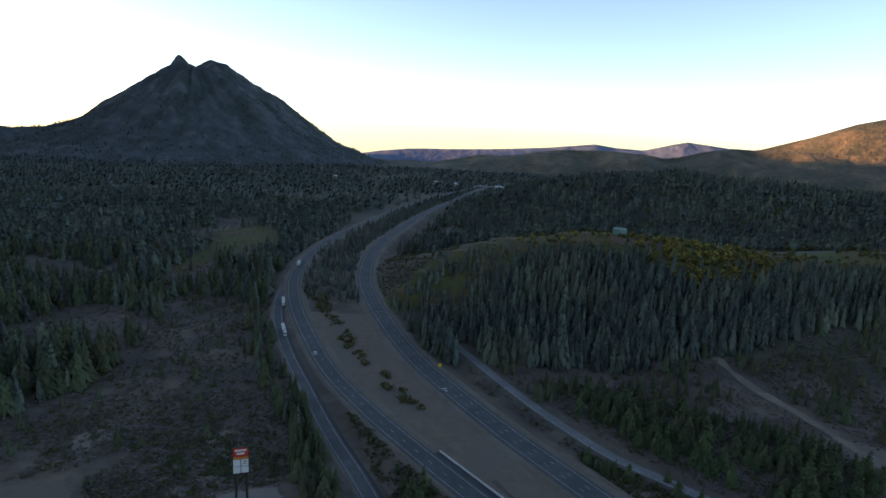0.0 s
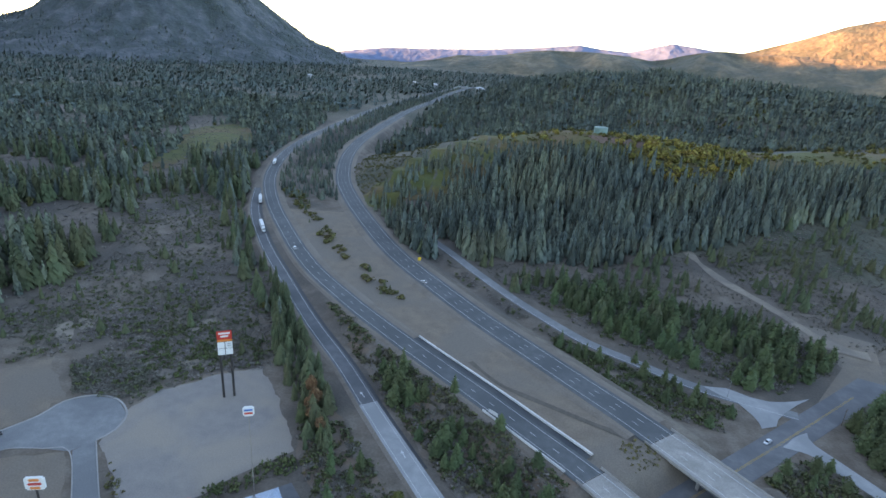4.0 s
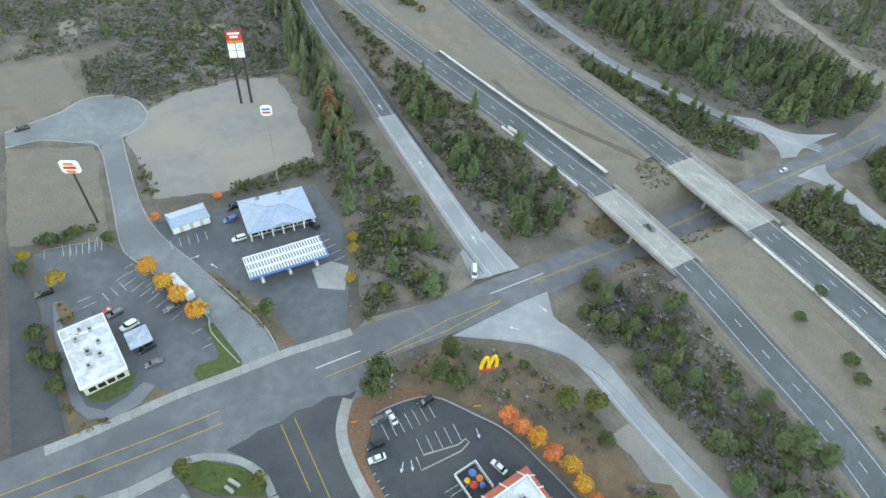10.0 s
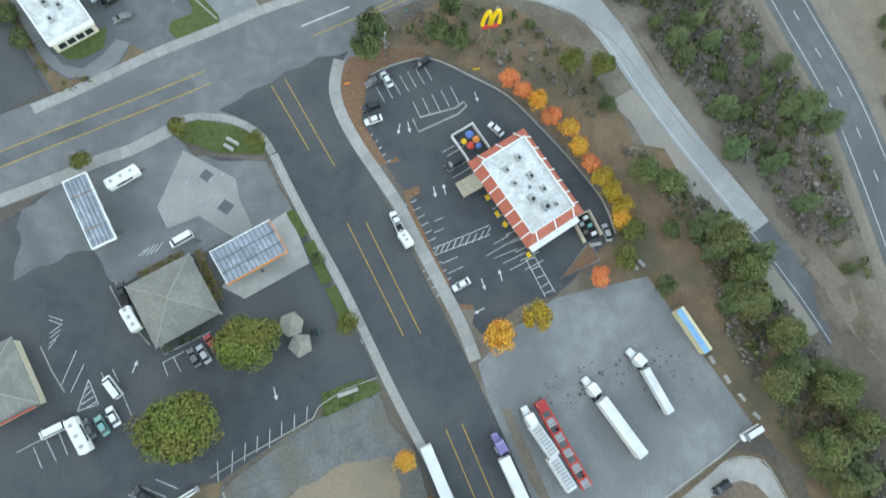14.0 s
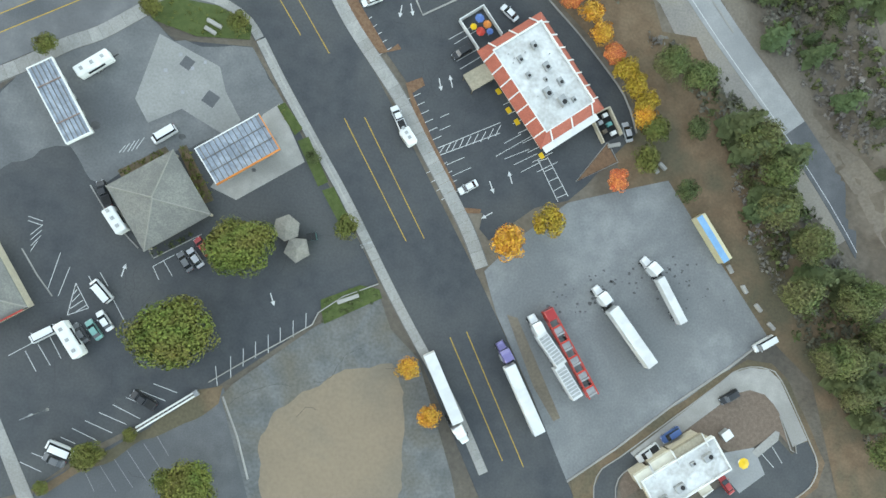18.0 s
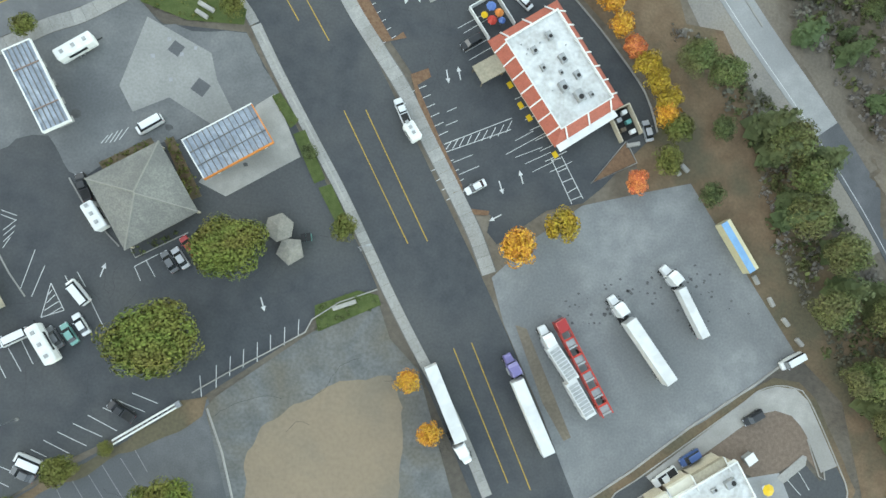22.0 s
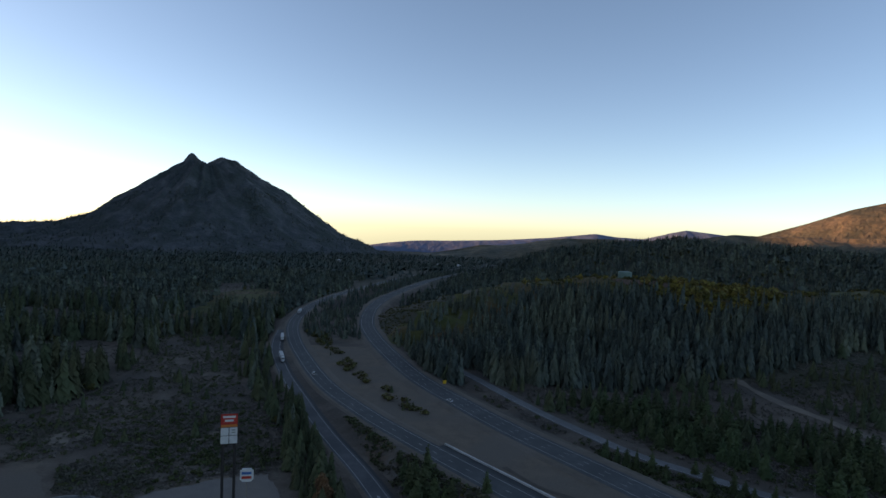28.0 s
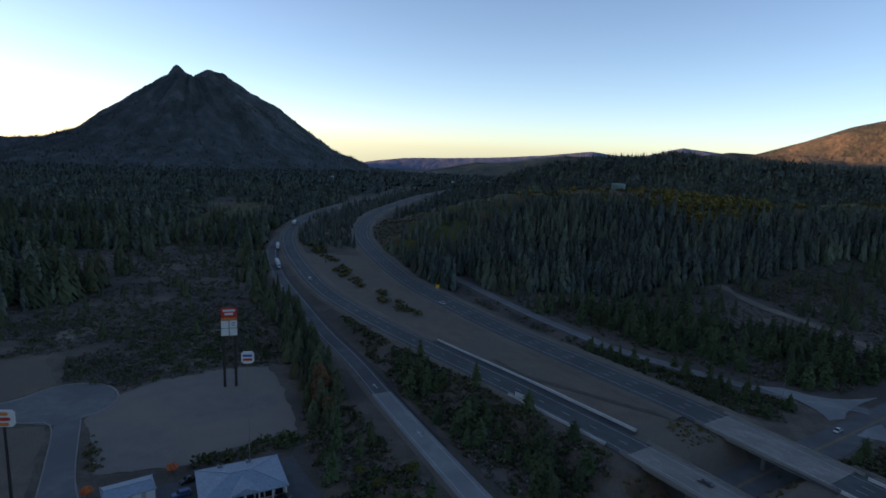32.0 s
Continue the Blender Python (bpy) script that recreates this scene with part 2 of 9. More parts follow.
def base_height(x, y):
    """The lie of the land without the embankments."""
    h = np.zeros(np.shape(x))
    r = np.hypot(x, y)
    level = smooth01((np.hypot(x - 10, y - 90) - 235) / 130)
    h = h - 55 * smooth01((r - 1100) / 1500) - 30 * smooth01((r - 2800) / 1500)
    d, i = dist_line(x, y, RIDGE, 500.0)
    along = np.interp(i, [0, 2, 4, 6, 8, 11, len(RIDGE) - 8, len(RIDGE) - 1], [4, 24, 42, 52, 56, 57, 50, 60])
    breadth = np.interp(i, [0, 3, 6, 9], [62.0, 90.0, 118.0, 135.0])
    h = h + along * np.exp(-((d / breadth) ** 2) * 0.9)
    az = np.degrees(np.arctan2(x, y))
    top = np.interp(az, [-3, 1, 3.6, 6.3, 11, 16, 18.3, 21, 25, 32, 40, 60], [0, 9, 37, 59, 81, 89, 101, 92, 89, 82, 85, 90])
    h = h + top * np.exp(-(((r - 1360) / np.where(r < 1360, 330.0, 420.0)) ** 2))
    # the near road corridor lies flat, the brush to either side rolls a little
    roll = 2.0 * np.sin(x * 0.021 + 1.3) * np.sin(y * 0.017) + 1.2 * np.sin(x * 0.047 + y * 0.03)
    near = smooth01((np.hypot(x - 10, y - 70) - 190) / 120)
    return (h + roll * near) * level - 0.08


def height(x, y):
    x, y = np.asarray(x, float), np.asarray(y, float)
    h = base_height(x, y)
    dr, _ = dist_line(x, y, WAY_R)
    under = smooth01((dr - 8.0) / 9)
    for line, half in ((WAY_A, 12.5), (WAY_B, 14.5)):
        d, i = dist_line(x, y, line)
        zr = free_z(line[i, 1]) - 0.45
        f = 1 - smooth01((d - half) / (7 + 0.6 * np.abs(zr - h)))
        h = h + (zr - h) * f * under
    # the dirt median keeps close to the level of the carriageways
    xa, xb = np.interp(y, WAY_A[:, 1], WAY_A[:, 0]), np.interp(y, WAY_B[:, 1], WAY_B[:, 0])
    mid = (x > xa) & (x < xb) & (y < 620)
    h = np.where(mid, h + (free_z(y) - 0.6 - h) * under, h)
    d, i = dist_line(x, y, WAY_E)
    f = 1 - smooth01((d - 5) / 12)
    h = h + (2.0 * smooth01((y - 255) / 60) - 0.3 - h) * f * (y > 225)
    d, i = dist_line(x, y, WAY_C)
    f = 1 - smooth01((d - 6) / 8)
    zc = np.interp(WAY_C[i, 1], [130, 250, 340, 460, 530], [0.0, 1.2, 2.5, 5.0, 6.0]) - 0.3
    h = h + (zc - h) * f
    # the built-up part is level
    return h


def road(name, line, half, material, zfun, label, lift=0.06, start=0, stop=None, kind="structure", cross=1, thick=0.5):
    """A paved strip with real thickness along a centre line."""
    p = line[start:stop]
    t = np.gradient(p, axis=0)
    t /= np.linalg.norm(t, axis=1)[:, None]
    nrm = np.stack([-t[:, 1], t[:, 0]], 1)
    hw = half if callable(half) else (lambda s: half)
    vs, fs = [], []
    for k, (q, w) in enumerate(zip(p, nrm)):
        z = zfun(q) + lift
        a = hw(k / max(1, len(p) - 1))
        for s in (-1, 1):
            vs.append((*(q + w * a * s), z))
        for s in (-1, 1):
            vs.append((*(q + w * (a + 0.3) * s), z - thick))
    for k in range(len(p) - 1):
        a, b = 4 * k, 4 * k + 4
        fs += [(a, a + 1, b + 1, b), (a + 2, a, b, b + 2), (a + 1, a + 3, b + 3, b + 1)]
    vs = [(v[0], v[1], v[2]) for v in vs]
    ob = mesh_ob(name, vs, [f[::-1] for f in fs], material)
    return tagged(ob, label, "road", kind=kind)


def dashes(name, line, offset, width, length, gap, material, zfun, label, lift=0.075, start=0.0, stop=None):
    """Painted lines along a way, joined: solid where gap is 0."""
    seg = np.r_[0, np.cumsum(np.hypot(*np.diff(line, axis=0).T))]
    t = np.gradient(line, axis=0)
    t /= np.linalg.norm(t, axis=1)[:, None]
    nrm = np.stack([-t[:, 1], t[:, 0]], 1)

    def at(s):
        q = np.array([np.interp(s, seg, line[:, 0]), np.interp(s, seg, line[:, 1])])
        w = np.array([np.interp(s, seg, nrm[:, 0]), np.interp(s, seg, nrm[:, 1])])
        return q, w / np.linalg.norm(w)

    vs, fs = [], []
    s, end = start, stop or seg[-1]
    while s < end:
        e = min(s + length, end)
        for u in (s, e):
            q, w = at(u)
            z = zfun(q) + lift
            for k in (offset - width / 2, offset + width / 2):
                vs.append((*(q + w * k), z))
        b = len(vs) - 4
        fs.append((b, b + 2, b + 3, b + 1))
        s = e + gap
    ob = mesh_ob(name, vs, fs, material)
    return tagged(ob, label, "road marking", kind="stuff")


def patch(name, pts, material, label, z=0.03, category="pavement", drape=False, thick=0.0, kind="structure"):
    """A flat paved or earthen area; draped over the land if asked."""
    bm = bmesh.new()
    vs = [bm.verts.new((x, y, z)) for x, y in pts]
    f = bm.faces.new(vs)
    if f.normal.z < 0 or sum((pts[i][0] * pts[(i + 1) % len(pts)][1] - pts[(i + 1) % len(pts)][0] * pts[i][1]) for i in range(len(pts))) < 0:
        bmesh.ops.reverse_faces(bm, faces=[f])
    bmesh.ops.triangulate(bm, faces=bm.faces[:])
    if drape:
        for _ in range(drape):
            long_edges = [e for e in bm.edges if e.calc_length() > 7]
            if not long_edges:
                break
            bmesh.ops.subdivide_edges(bm, edges=long_edges, cuts=1, use_grid_fill=False)
            bmesh.ops.triangulate(bm, faces=bm.faces[:])
        bm.verts.ensure_lookup_table()
        hs = land(np.array([v.co.x for v in bm.verts]), np.array([v.co.y for v in bm.verts]))
        for v, hh in zip(bm.verts, hs):
            v.co.z = hh + z
    if thick:
        r = bmesh.ops.extrude_face_region(bm, geom=bm.faces[:])
        for v in [g for g in r["geom"] if isinstance(g, bmesh.types.BMVert)]:
            v.co.z += thick
        bmesh.ops.recalc_face_normals(bm, faces=bm.faces[:])
    ob = part(name, bm, material, None)
    if drape:
        ob.data.shade_smooth()
    return tagged(ob, label, category, kind=kind)


# ---- ground ----
def axis(lo, hi, step, far):
    a = list(np.arange(lo, hi + 0.1, step))
    s = step
    while a[-1] < far:
        s *= 1.09
        a.append(a[-1] + s)
    s = step
    while a[0] > -far:
        s *= 1.09
        a.insert(0, a[0] - s)
    return np.array(a)


gx, gy = axis(-230, 260, 3.5, 5200), axis(-110, 420, 3.5, 5200)
X, Y = np.meshgrid(gx, gy)
Z = height(X, Y)
nx, ny = len(gx), len(gy)
verts = np.stack([X.ravel(), Y.ravel(), Z.ravel()], 1).tolist()
faces = [(j * nx + i, j * nx + i + 1, (j + 1) * nx + i + 1, (j + 1) * nx + i) for j in range(ny - 1) for i in range(nx - 1)]
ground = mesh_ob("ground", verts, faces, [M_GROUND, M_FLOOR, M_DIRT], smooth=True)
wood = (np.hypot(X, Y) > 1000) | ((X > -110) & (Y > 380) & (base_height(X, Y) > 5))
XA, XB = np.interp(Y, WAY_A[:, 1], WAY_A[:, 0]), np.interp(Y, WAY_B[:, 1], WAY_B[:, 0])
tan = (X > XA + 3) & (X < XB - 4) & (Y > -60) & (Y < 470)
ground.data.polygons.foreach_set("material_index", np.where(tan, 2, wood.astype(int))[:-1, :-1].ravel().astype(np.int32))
tagged(ground, "brown scrub earth rolling out to the wooded hills", "ground", kind="structure")


def land(x, y):
    """The height of the finished ground sheet."""
    x, y = np.asarray(x, float), np.asarray(y, float)
    i = np.clip(np.searchsorted(gx, x) - 1, 0, nx - 2)
    j = np.clip(np.searchsorted(gy, y) - 1, 0, ny - 2)
    u, v = (x - gx[i]) / (gx[i + 1] - gx[i]), (y - gy[j]) / (gy[j + 1] - gy[j])
    return Z[j, i] * (1 - u) * (1 - v) + Z[j, i + 1] * u * (1 - v) + Z[j + 1, i] * (1 - u) * v + Z[j + 1, i + 1] * u * v


def polar(az, r, z=0.0):
    return (r * math.sin(radians(az)), r * math.cos(radians(az)), z)


def relief(name, az0, az1, r0, r1, crest, material, label, n=160, m=40, foot=-110, ridges=60.0, seed=3.0, amp=0.25, category="mountain"):
    """A range of hills: crest heights by azimuth, folded into spurs and gullies."""
    vs, fs = [], []
    for j in range(m + 1):
        v = j / m
        for i in range(n + 1):
            az = az0 + (az1 - az0) * i / n
            r = r0 + (r1 - r0) * v
            x, y, _ = polar(az, r)
            top = float(np.interp(az, [c[0] for c in crest], [c[1] for c in crest]))
            rise = math.sin(min(1.0, v / 0.72) * math.pi / 2) if v < 0.72 else math.cos((v - 0.72) / 0.28 * math.pi / 2 * 0.8)
            k = noise.fractal(Vector((x / ridges / 4, y / ridges / 4, seed)), 1.0, 2.0, 5)
            g = abs(noise.noise(Vector((x / ridges / 2.2, y / ridges / 5, seed + 7))))
            fold = (k * 0.6 - g * 0.9) * amp * (1 - abs(v - 0.45) * 1.3 if v < 0.9 else 0.2) * min(1.0, (1 - v) * 4 if v > 0.6 else 1.0)
            vs.append((x, y, foot + (top - foot) * max(0.0, rise + fold * (0.25 + 0.75 * (v < 0.66)))))
    for j in range(m):
        for i in range(n):
            a = j * (n + 1) + i
            fs.append((a, a + 1, a + n + 2, a + n + 1))
    ob = mesh_ob(name, vs, fs, material, smooth=True)
    return tagged(ob, label, category, kind="structure")


def elev(az_el, r, eye=136.0):
    return [(a, eye + r * math.tan(radians(e))) for a, e in az_el]


relief("distant_range", -17, 40, 4500, 4950, elev([(-17, -2.9), (-13.1, -2.45), (-10, -1.95), (-7.6, -1.66), (-5.9, -1.56), (-3.6, -1.5), (-2.1, -1.42), (0.5, -1.3), (3.3, -1.1), (6, -0.85), (8.5, -0.55), (10.6, -0.28), (12.5, -0.5), (15, -0.6), (17, -0.1), (18.7, 0.36), (20.6, 0.16), (22.1, 0.0), (40, -0.2)], 4830), M_HAZEHILL, "mountain range on the horizon, its haze painted blue-grey", 220, 14, ridges=110, amp=0.1)
relief("wooded_hills", -10, 40, 3600, 4450, elev([(-10, -3.9), (-7, -3.2), (-4.8, -2.74), (-2.6, -2.3), (-0.5, -1.8), (1.5, -1.85), (3.9, -1.54), (6, -1.1), (8.0, -0.84), (11.1, -0.74), (15.1, -0.9), (17, -1.1), (18.5, -0.8), (21, -0.1), (23, 0.12), (25, 0.06), (29.7, 0.1), (40, 0.5)], 4200), M_FARHILL, "wooded hills with brown spurs lit by the last sun", 260, 56, ridges=130, amp=0.4)
relief("sunlit_mountain", 21, 75, 4100, 4960, elev([(21, -0.9), (23, -0.3), (24.7, 0.1), (26.5, 0.75), (28.2, 1.3), (29.6, 1.85), (30.9, 2.35), (33, 2.98), (35.1, 3.6), (36.5, 3.8), (40, 4.3), (55, 5), (75, 2)], 4720), M_FARHILL, "bare brown mountain flank catching warm evening sun", 200, 50, ridges=190, seed=9.0, amp=0.24)
# unseen high flank, added and shaped to keep the valley in shade
FLANK = spline([(-5700, 4700), (-4900, 3700), (-4300, 2600), (-3300, 1450), polar(-68, 2600)[:2], polar(-80, 2300)[:2], polar(-95, 2400)[:2], polar(-120, 2800)[:2]], 120)


def crest_z(k):
    f = k / len(FLANK)
    return 1085 + 65 * float(smooth01((f - 0.4) / 0.25)) + 45 * math.sin(k * 0.9)


tf = np.gradient(FLANK, axis=0)
tf /= np.linalg.norm(tf, axis=1)[:, None]
vs, fs = [], []
for k, (q, w) in enumerate(zip(FLANK, np.stack([-tf[:, 1], tf[:, 0]], 1))):
    for o, zz in ((-700, -90), (-350, crest_z(k) * 0.52), (0, crest_z(k)), (400, crest_z(k) * 0.6), (800, -90)):
        vs.append((*(q + w * o), zz))
for k in range(len(FLANK) - 1):
    for j in range(4):
        a = 5 * k + j
        fs.append((a, a + 1, a + 6, a + 5))
tagged(mesh_ob("mountain_flank", vs, fs, M_ROCK, smooth=True), "unseen mountain flank that shades the valley", "mountain", kind="structure")


def butte():
    """The twin-peaked volcanic cone, with scree gullies down its sides."""
    cx, cy, _ = polar(-26.9, 4050)
    n, m = 260, 90
    vs, fs = [], []
    away = radians(-26.9)
    for j in range(m + 1):
        v = j / m
        for i in range(n):
            a = 2 * math.pi * i / n
            rad = 2300 * v**1.25
            x, y = cx + rad * math.cos(a), cy + rad * math.sin(a)
            u = (x - cx) * math.cos(away) - (y - cy) * math.sin(away)
            w = (x - cx) * math.sin(away) + (y - cy) * math.cos(away)
            hr = float(np.interp(rad, [0, 184, 283, 533, 758, 913, 1040, 1152, 1500, 2300], [466, 486, 420, 283, 118, 20, -20, -80, -100, -140]))
            hl = float(np.interp(rad, [0, 100, 191, 304, 461, 640, 800, 1000, 1500, 2300], [466, 455, 424, 350, 243, 118, 40, -20, -80, -140]))
            e = 0.5 + 0.5 * (u / (rad + 1e-6))
            h = hr * e + hl * (1 - e)
            # broad shoulder towards the left
            if u < 0:
                sh = float(np.interp(-u, [0, 500, 640, 800, 1000, 1400, 2300], [0, 118, 112, 66, 46, 62, -60])) + 140
                h = max(h, sh * math.exp(-((w / 420.0) ** 2)) - 140)
            h += 74 * math.exp(-(((u + 92) / 46.0) ** 2 + ((w - 10) / 110.0) ** 2)) + 34 * math.exp(-(((u - 90) / 60.0) ** 2 + (w / 110.0) ** 2))
            g = noise.fractal(Vector((math.cos(a) * 7, math.sin(a) * 7, v * 1.6)), 1.0, 2.0, 5)
            k = noise.fractal(Vector((x / 120, y / 120, 2.0)), 1.0, 2.0, 4)
            fade = min(1.0, rad / 250) * max(0.0, 1 - rad / 1500)
            vs.append((x, y, h + (46 * g + 18 * k) * fade + 6 * k))
    for j in range(m):
        for i in range(n):
            k = (i + 1) % n
            fs.append((j * n + i, (j + 1) * n + i, (j + 1) * n + k, j * n + k))
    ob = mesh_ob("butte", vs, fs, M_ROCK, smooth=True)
    global SLOPE
    SLOPE = np.array(vs).reshape(m + 1, n, 3)
    return tagged(ob, "steep twin-peaked volcanic cone of grey scree and dark trees", "mountain", kind="structure")


butte()

# ---- ways ----
zf = lambda q: float(free_z(q[1]))
z0 = lambda q: 0.0
zc = lambda q: float(np.interp(q[1], [130, 250, 340, 460, 530], [0.02, 1.2, 2.5, 5.0, 6.0]))
ze = lambda q: float(2.0 * smooth01((q[1] - 255) / 60))
M_FREE = mat("freeway_asphalt", (0.088, 0.097, 0.10), (0.118, 0.126, 0.128), 0.3, 0.85, bump=0.1, fine=3.0, c3=(0.078, 0.086, 0.09), big=0.05, grain=0.1, stretch=1.0)
road("freeway_northbound", WAY_A, 6.3, M_FREE, zf, "grey asphalt freeway carriageway with white lane lines")
road("freeway_southbound", WAY_B, 8.0, M_FREE, zf, "grey asphalt freeway carriageway curving behind the hill")
K_C = int(np.argmax(WAY_C[:, 1] > 212))
road("exit_ramp", WAY_C, lambda s: 4.7 - 0.5 * s, M_PALE, zc, "pale concrete end of the exit ramp with turn arrows", lift=0.05, stop=K_C + 1)
road("exit_ramp", WAY_C, lambda s: 4.2 - 0.4 * s, M_ASPH, zc, "grey exit ramp with white edge lines", lift=0.05, start=K_C)
K_D = int(np.argmax(WAY_D[:, 1] < 45))
road("entrance_ramp", WAY_D, lambda s: 5.0 - 1.5 * min(1, s * 2), M_PALE, z0, "pale worn entrance ramp", lift=0.05, stop=K_D + 1)
road("entrance_ramp", WAY_D, 3.6, M_ASPH, z0, "dark newer pavement of the entrance ramp", lift=0.045, start=K_D)
road("crossing_road", WAY_R, 6.8, mat("greyed_asphalt", (0.135, 0.138, 0.142), (0.172, 0.174, 0.176), 0.3, 0.85, bump=0.1, fine=2.0, c3=(0.118, 0.12, 0.124), big=0.06, grain=0.06), z0, "grey two-lane road passing under the freeway bridges", lift=0.04)
road("side_street", WAY_S, 9.8, M_ASPH_D, z0, "wide dark asphalt street between the parking lots", lift=0.03)
road("frontage_road", WAY_E, 3.3, M_ASPH_L, ze, "pale gravel frontage road beside the freeway", lift=0.05)

# ---- bridges, ramps' aprons and road markings ----
rng2 = np.random.default_rng(3)

def box_bm(bm, x0, x1, y0, y1, z0, z1, mi=0, bevel=0.0):
    vs = [bm.verts.new(p) for p in ((x0, y0, z0), (x1, y0, z0), (x1, y1, z0), (x0, y1, z0), (x0, y0, z1), (x1, y0, z1), (x1, y1, z1), (x0, y1, z1))]
    fs = [bm.faces.new([vs[i] for i in q]) for q in ((3, 2, 1, 0), (4, 5, 6, 7), (0, 1, 5, 4), (1, 2, 6, 5), (2, 3, 7, 6), (3, 0, 4, 7))]
    for f in fs:
        f.material_index = mi
    if bevel:
        bmesh.ops.bevel(bm, geom=list({e for f in fs for e in f.edges}), offset=bevel, segments=1, affect="EDGES")
    return vs


def box(name, x0, x1, y0, y1, z0, z1, material, parent, label="", bevel=0.0):
    bm = bmesh.new()
    box_bm(bm, x0, x1, y0, y1, z0, z1, bevel=bevel)
    return part(name, bm, material, parent, label)


def cyl(name, r, h, material, parent, at=(0, 0, 0), rot=None, seg=12, r2=None, label="", bevel=0.0):
    bm = bmesh.new()
    bmesh.ops.create_cone(bm, cap_ends=True, segments=seg, radius1=r, radius2=r if r2 is None else r2, depth=h)
    bmesh.ops.translate(bm, verts=bm.verts, vec=(0, 0, h / 2))
    if bevel:
        bmesh.ops.bevel(bm, geom=[e for e in bm.edges if not e.is_boundary and len(e.link_faces) == 2 and abs(e.link_faces[0].normal.dot(e.link_faces[1].normal)) < 0.3], offset=bevel, segments=1, affect="EDGES")
    if rot:
        bmesh.ops.rotate(bm, verts=bm.verts, matrix=Euler([radians(a) for a in rot]).to_matrix(), cent=(0, 0, 0))
    bmesh.ops.translate(bm, verts=bm.verts, vec=at)
    return part(name, bm, material, parent, label)


def thing(name, m, label, category, group=""):
    e = new(name)
    e.matrix_world = m
    e.empty_display_size = 0.5
    return tagged(e, label, category, group)


def place(x, y, deg, z=0.0):
    return pose(x, y, z, 0, 0, deg)


M_SHOULDER_E = mat("dusty_verge", (0.22, 0.185, 0.145), (0.18, 0.15, 0.118), 0.2, 0.95, bump=0.3, fine=1.5)
M_STEEL = mat("grey_steel", (0.35, 0.36, 0.37), (0.28, 0.29, 0.3), 2.0, 0.45, 0.8)
M_BLACK = mat("black_rubber", (0.02, 0.02, 0.021), (0.03, 0.03, 0.03), 3.0, 0.9)
M_DARKPOST = mat("dark_brown_steel", (0.035, 0.03, 0.028), (0.05, 0.042, 0.04), 1.0, 0.6)
M_GLASS = mat("dark_window_glass", (0.02, 0.025, 0.03), None, 1, 0.08, spec=0.7)
M_WOOD = mat("weathered_wood", (0.16, 0.12, 0.085), (0.11, 0.085, 0.065), 1.5, 0.9, bump=0.2)


def bridge(name, a, b, half, label):
    """A freeway overpass: slab, deck surface, barriers and wing walls."""
    ax, ay = a
    bx, by = b
    L = math.hypot(bx - ax, by - ay)
    ang = math.degrees(math.atan2(by - ay, bx - ax))
    th = thing(name, place(ax, ay, ang), label, "bridge")
    z = 7.0
    box("deck", -1, L + 1, -half, half, z - 0.05, z + 0.14, M_BRIDGE, th, "pale concrete deck")
    box("girder", 0.5, L - 0.5, -half + 0.6, half - 0.6, z - 1.5, z - 0.052, M_BRIDGE, th, "concrete box girder")
    for s in (-1, 1):
        bm = bmesh.new()
        y0 = s * half
        prof = [(0, -0.3), (0.0, 0.86), (0.22, 0.9), (0.28, 0.4), (0.45, 0.14), (0.45, -0.3)]
        n = 2
        rows = []
        for x in (-3.0, L + 3.0):
            rows.append([bm.verts.new((x, y0 + s * (0.32 - p[0]), z + p[1])) for p in prof])
        for i in range(len(prof)):
            j = (i + 1) % len(prof)
            bm.faces.new((rows[0][i], rows[0][j], rows[1][j], rows[1][i]))
        bm.faces.new(rows[0])
        bm.faces.new(rows[1][::-1])
        bmesh.ops.recalc_face_normals(bm, faces=bm.faces)
        part("barrier", bm, M_CONC, th, "concrete parapet barrier")
    for x in (-0.5, L - 0.7):
        box("abutment", x, x + 1.2, -half + 0.2, half - 0.2, -0.5, z - 0.1, M_BRIDGE, th)
    for x in (L * 0.5,):
        for y in (-half * 0.55, half * 0.55):
            cyl("column", 0.65, z - 1.4, M_BRIDGE, th, (x, y, 0), seg=14)
    for x in (-0.9, L + 0.6):
        box("expansion_joint", x, x + 0.3, -half + 0.45, half - 0.45, z + 0.141, z + 0.15, M_BLACK, th)
    return th


bridge("overpass_bridge", (58.5, 170.5), (81.5, 138.5), 6.6, "concrete freeway overpass carrying two lanes over the road")
bridge("overpass_bridge", (92.6, 196.5), (115.5, 163.0), 8.4, "wider concrete freeway overpass with worn deck")

# lane paint
dashes("lane_dashes", WAY_A, 0.0, 0.22, 3.2, 9.0, M_WHITE, zf, "white dashed lane line on the freeway", lift=0.16)
dashes("edge_line", WAY_A, -4.6, 0.2, 8, 0, M_WHITE, zf, "solid white freeway edge line", lift=0.16)
dashes("edge_line", WAY_A, 4.4, 0.2, 8, 0, M_WHITE, zf, "solid pale freeway edge line", lift=0.16)
for off in (-1.9, 1.8):
    dashes("lane_dashes", WAY_B, off, 0.22, 3.2, 9.0, M_WHITE, zf, "white dashed lane line on the freeway", lift=0.16)
dashes("edge_line", WAY_B, -5.8, 0.2, 8, 0, M_WHITE, zf, "solid white freeway edge line", lift=0.16)
dashes("edge_line", WAY_B, 5.7, 0.2, 8, 0, M_WHITE, zf, "solid white freeway edge line", lift=0.16)
dashes("edge_line", WAY_C, 3.1, 0.18, 8, 0, M_WHITE, zc, "solid white ramp edge line")
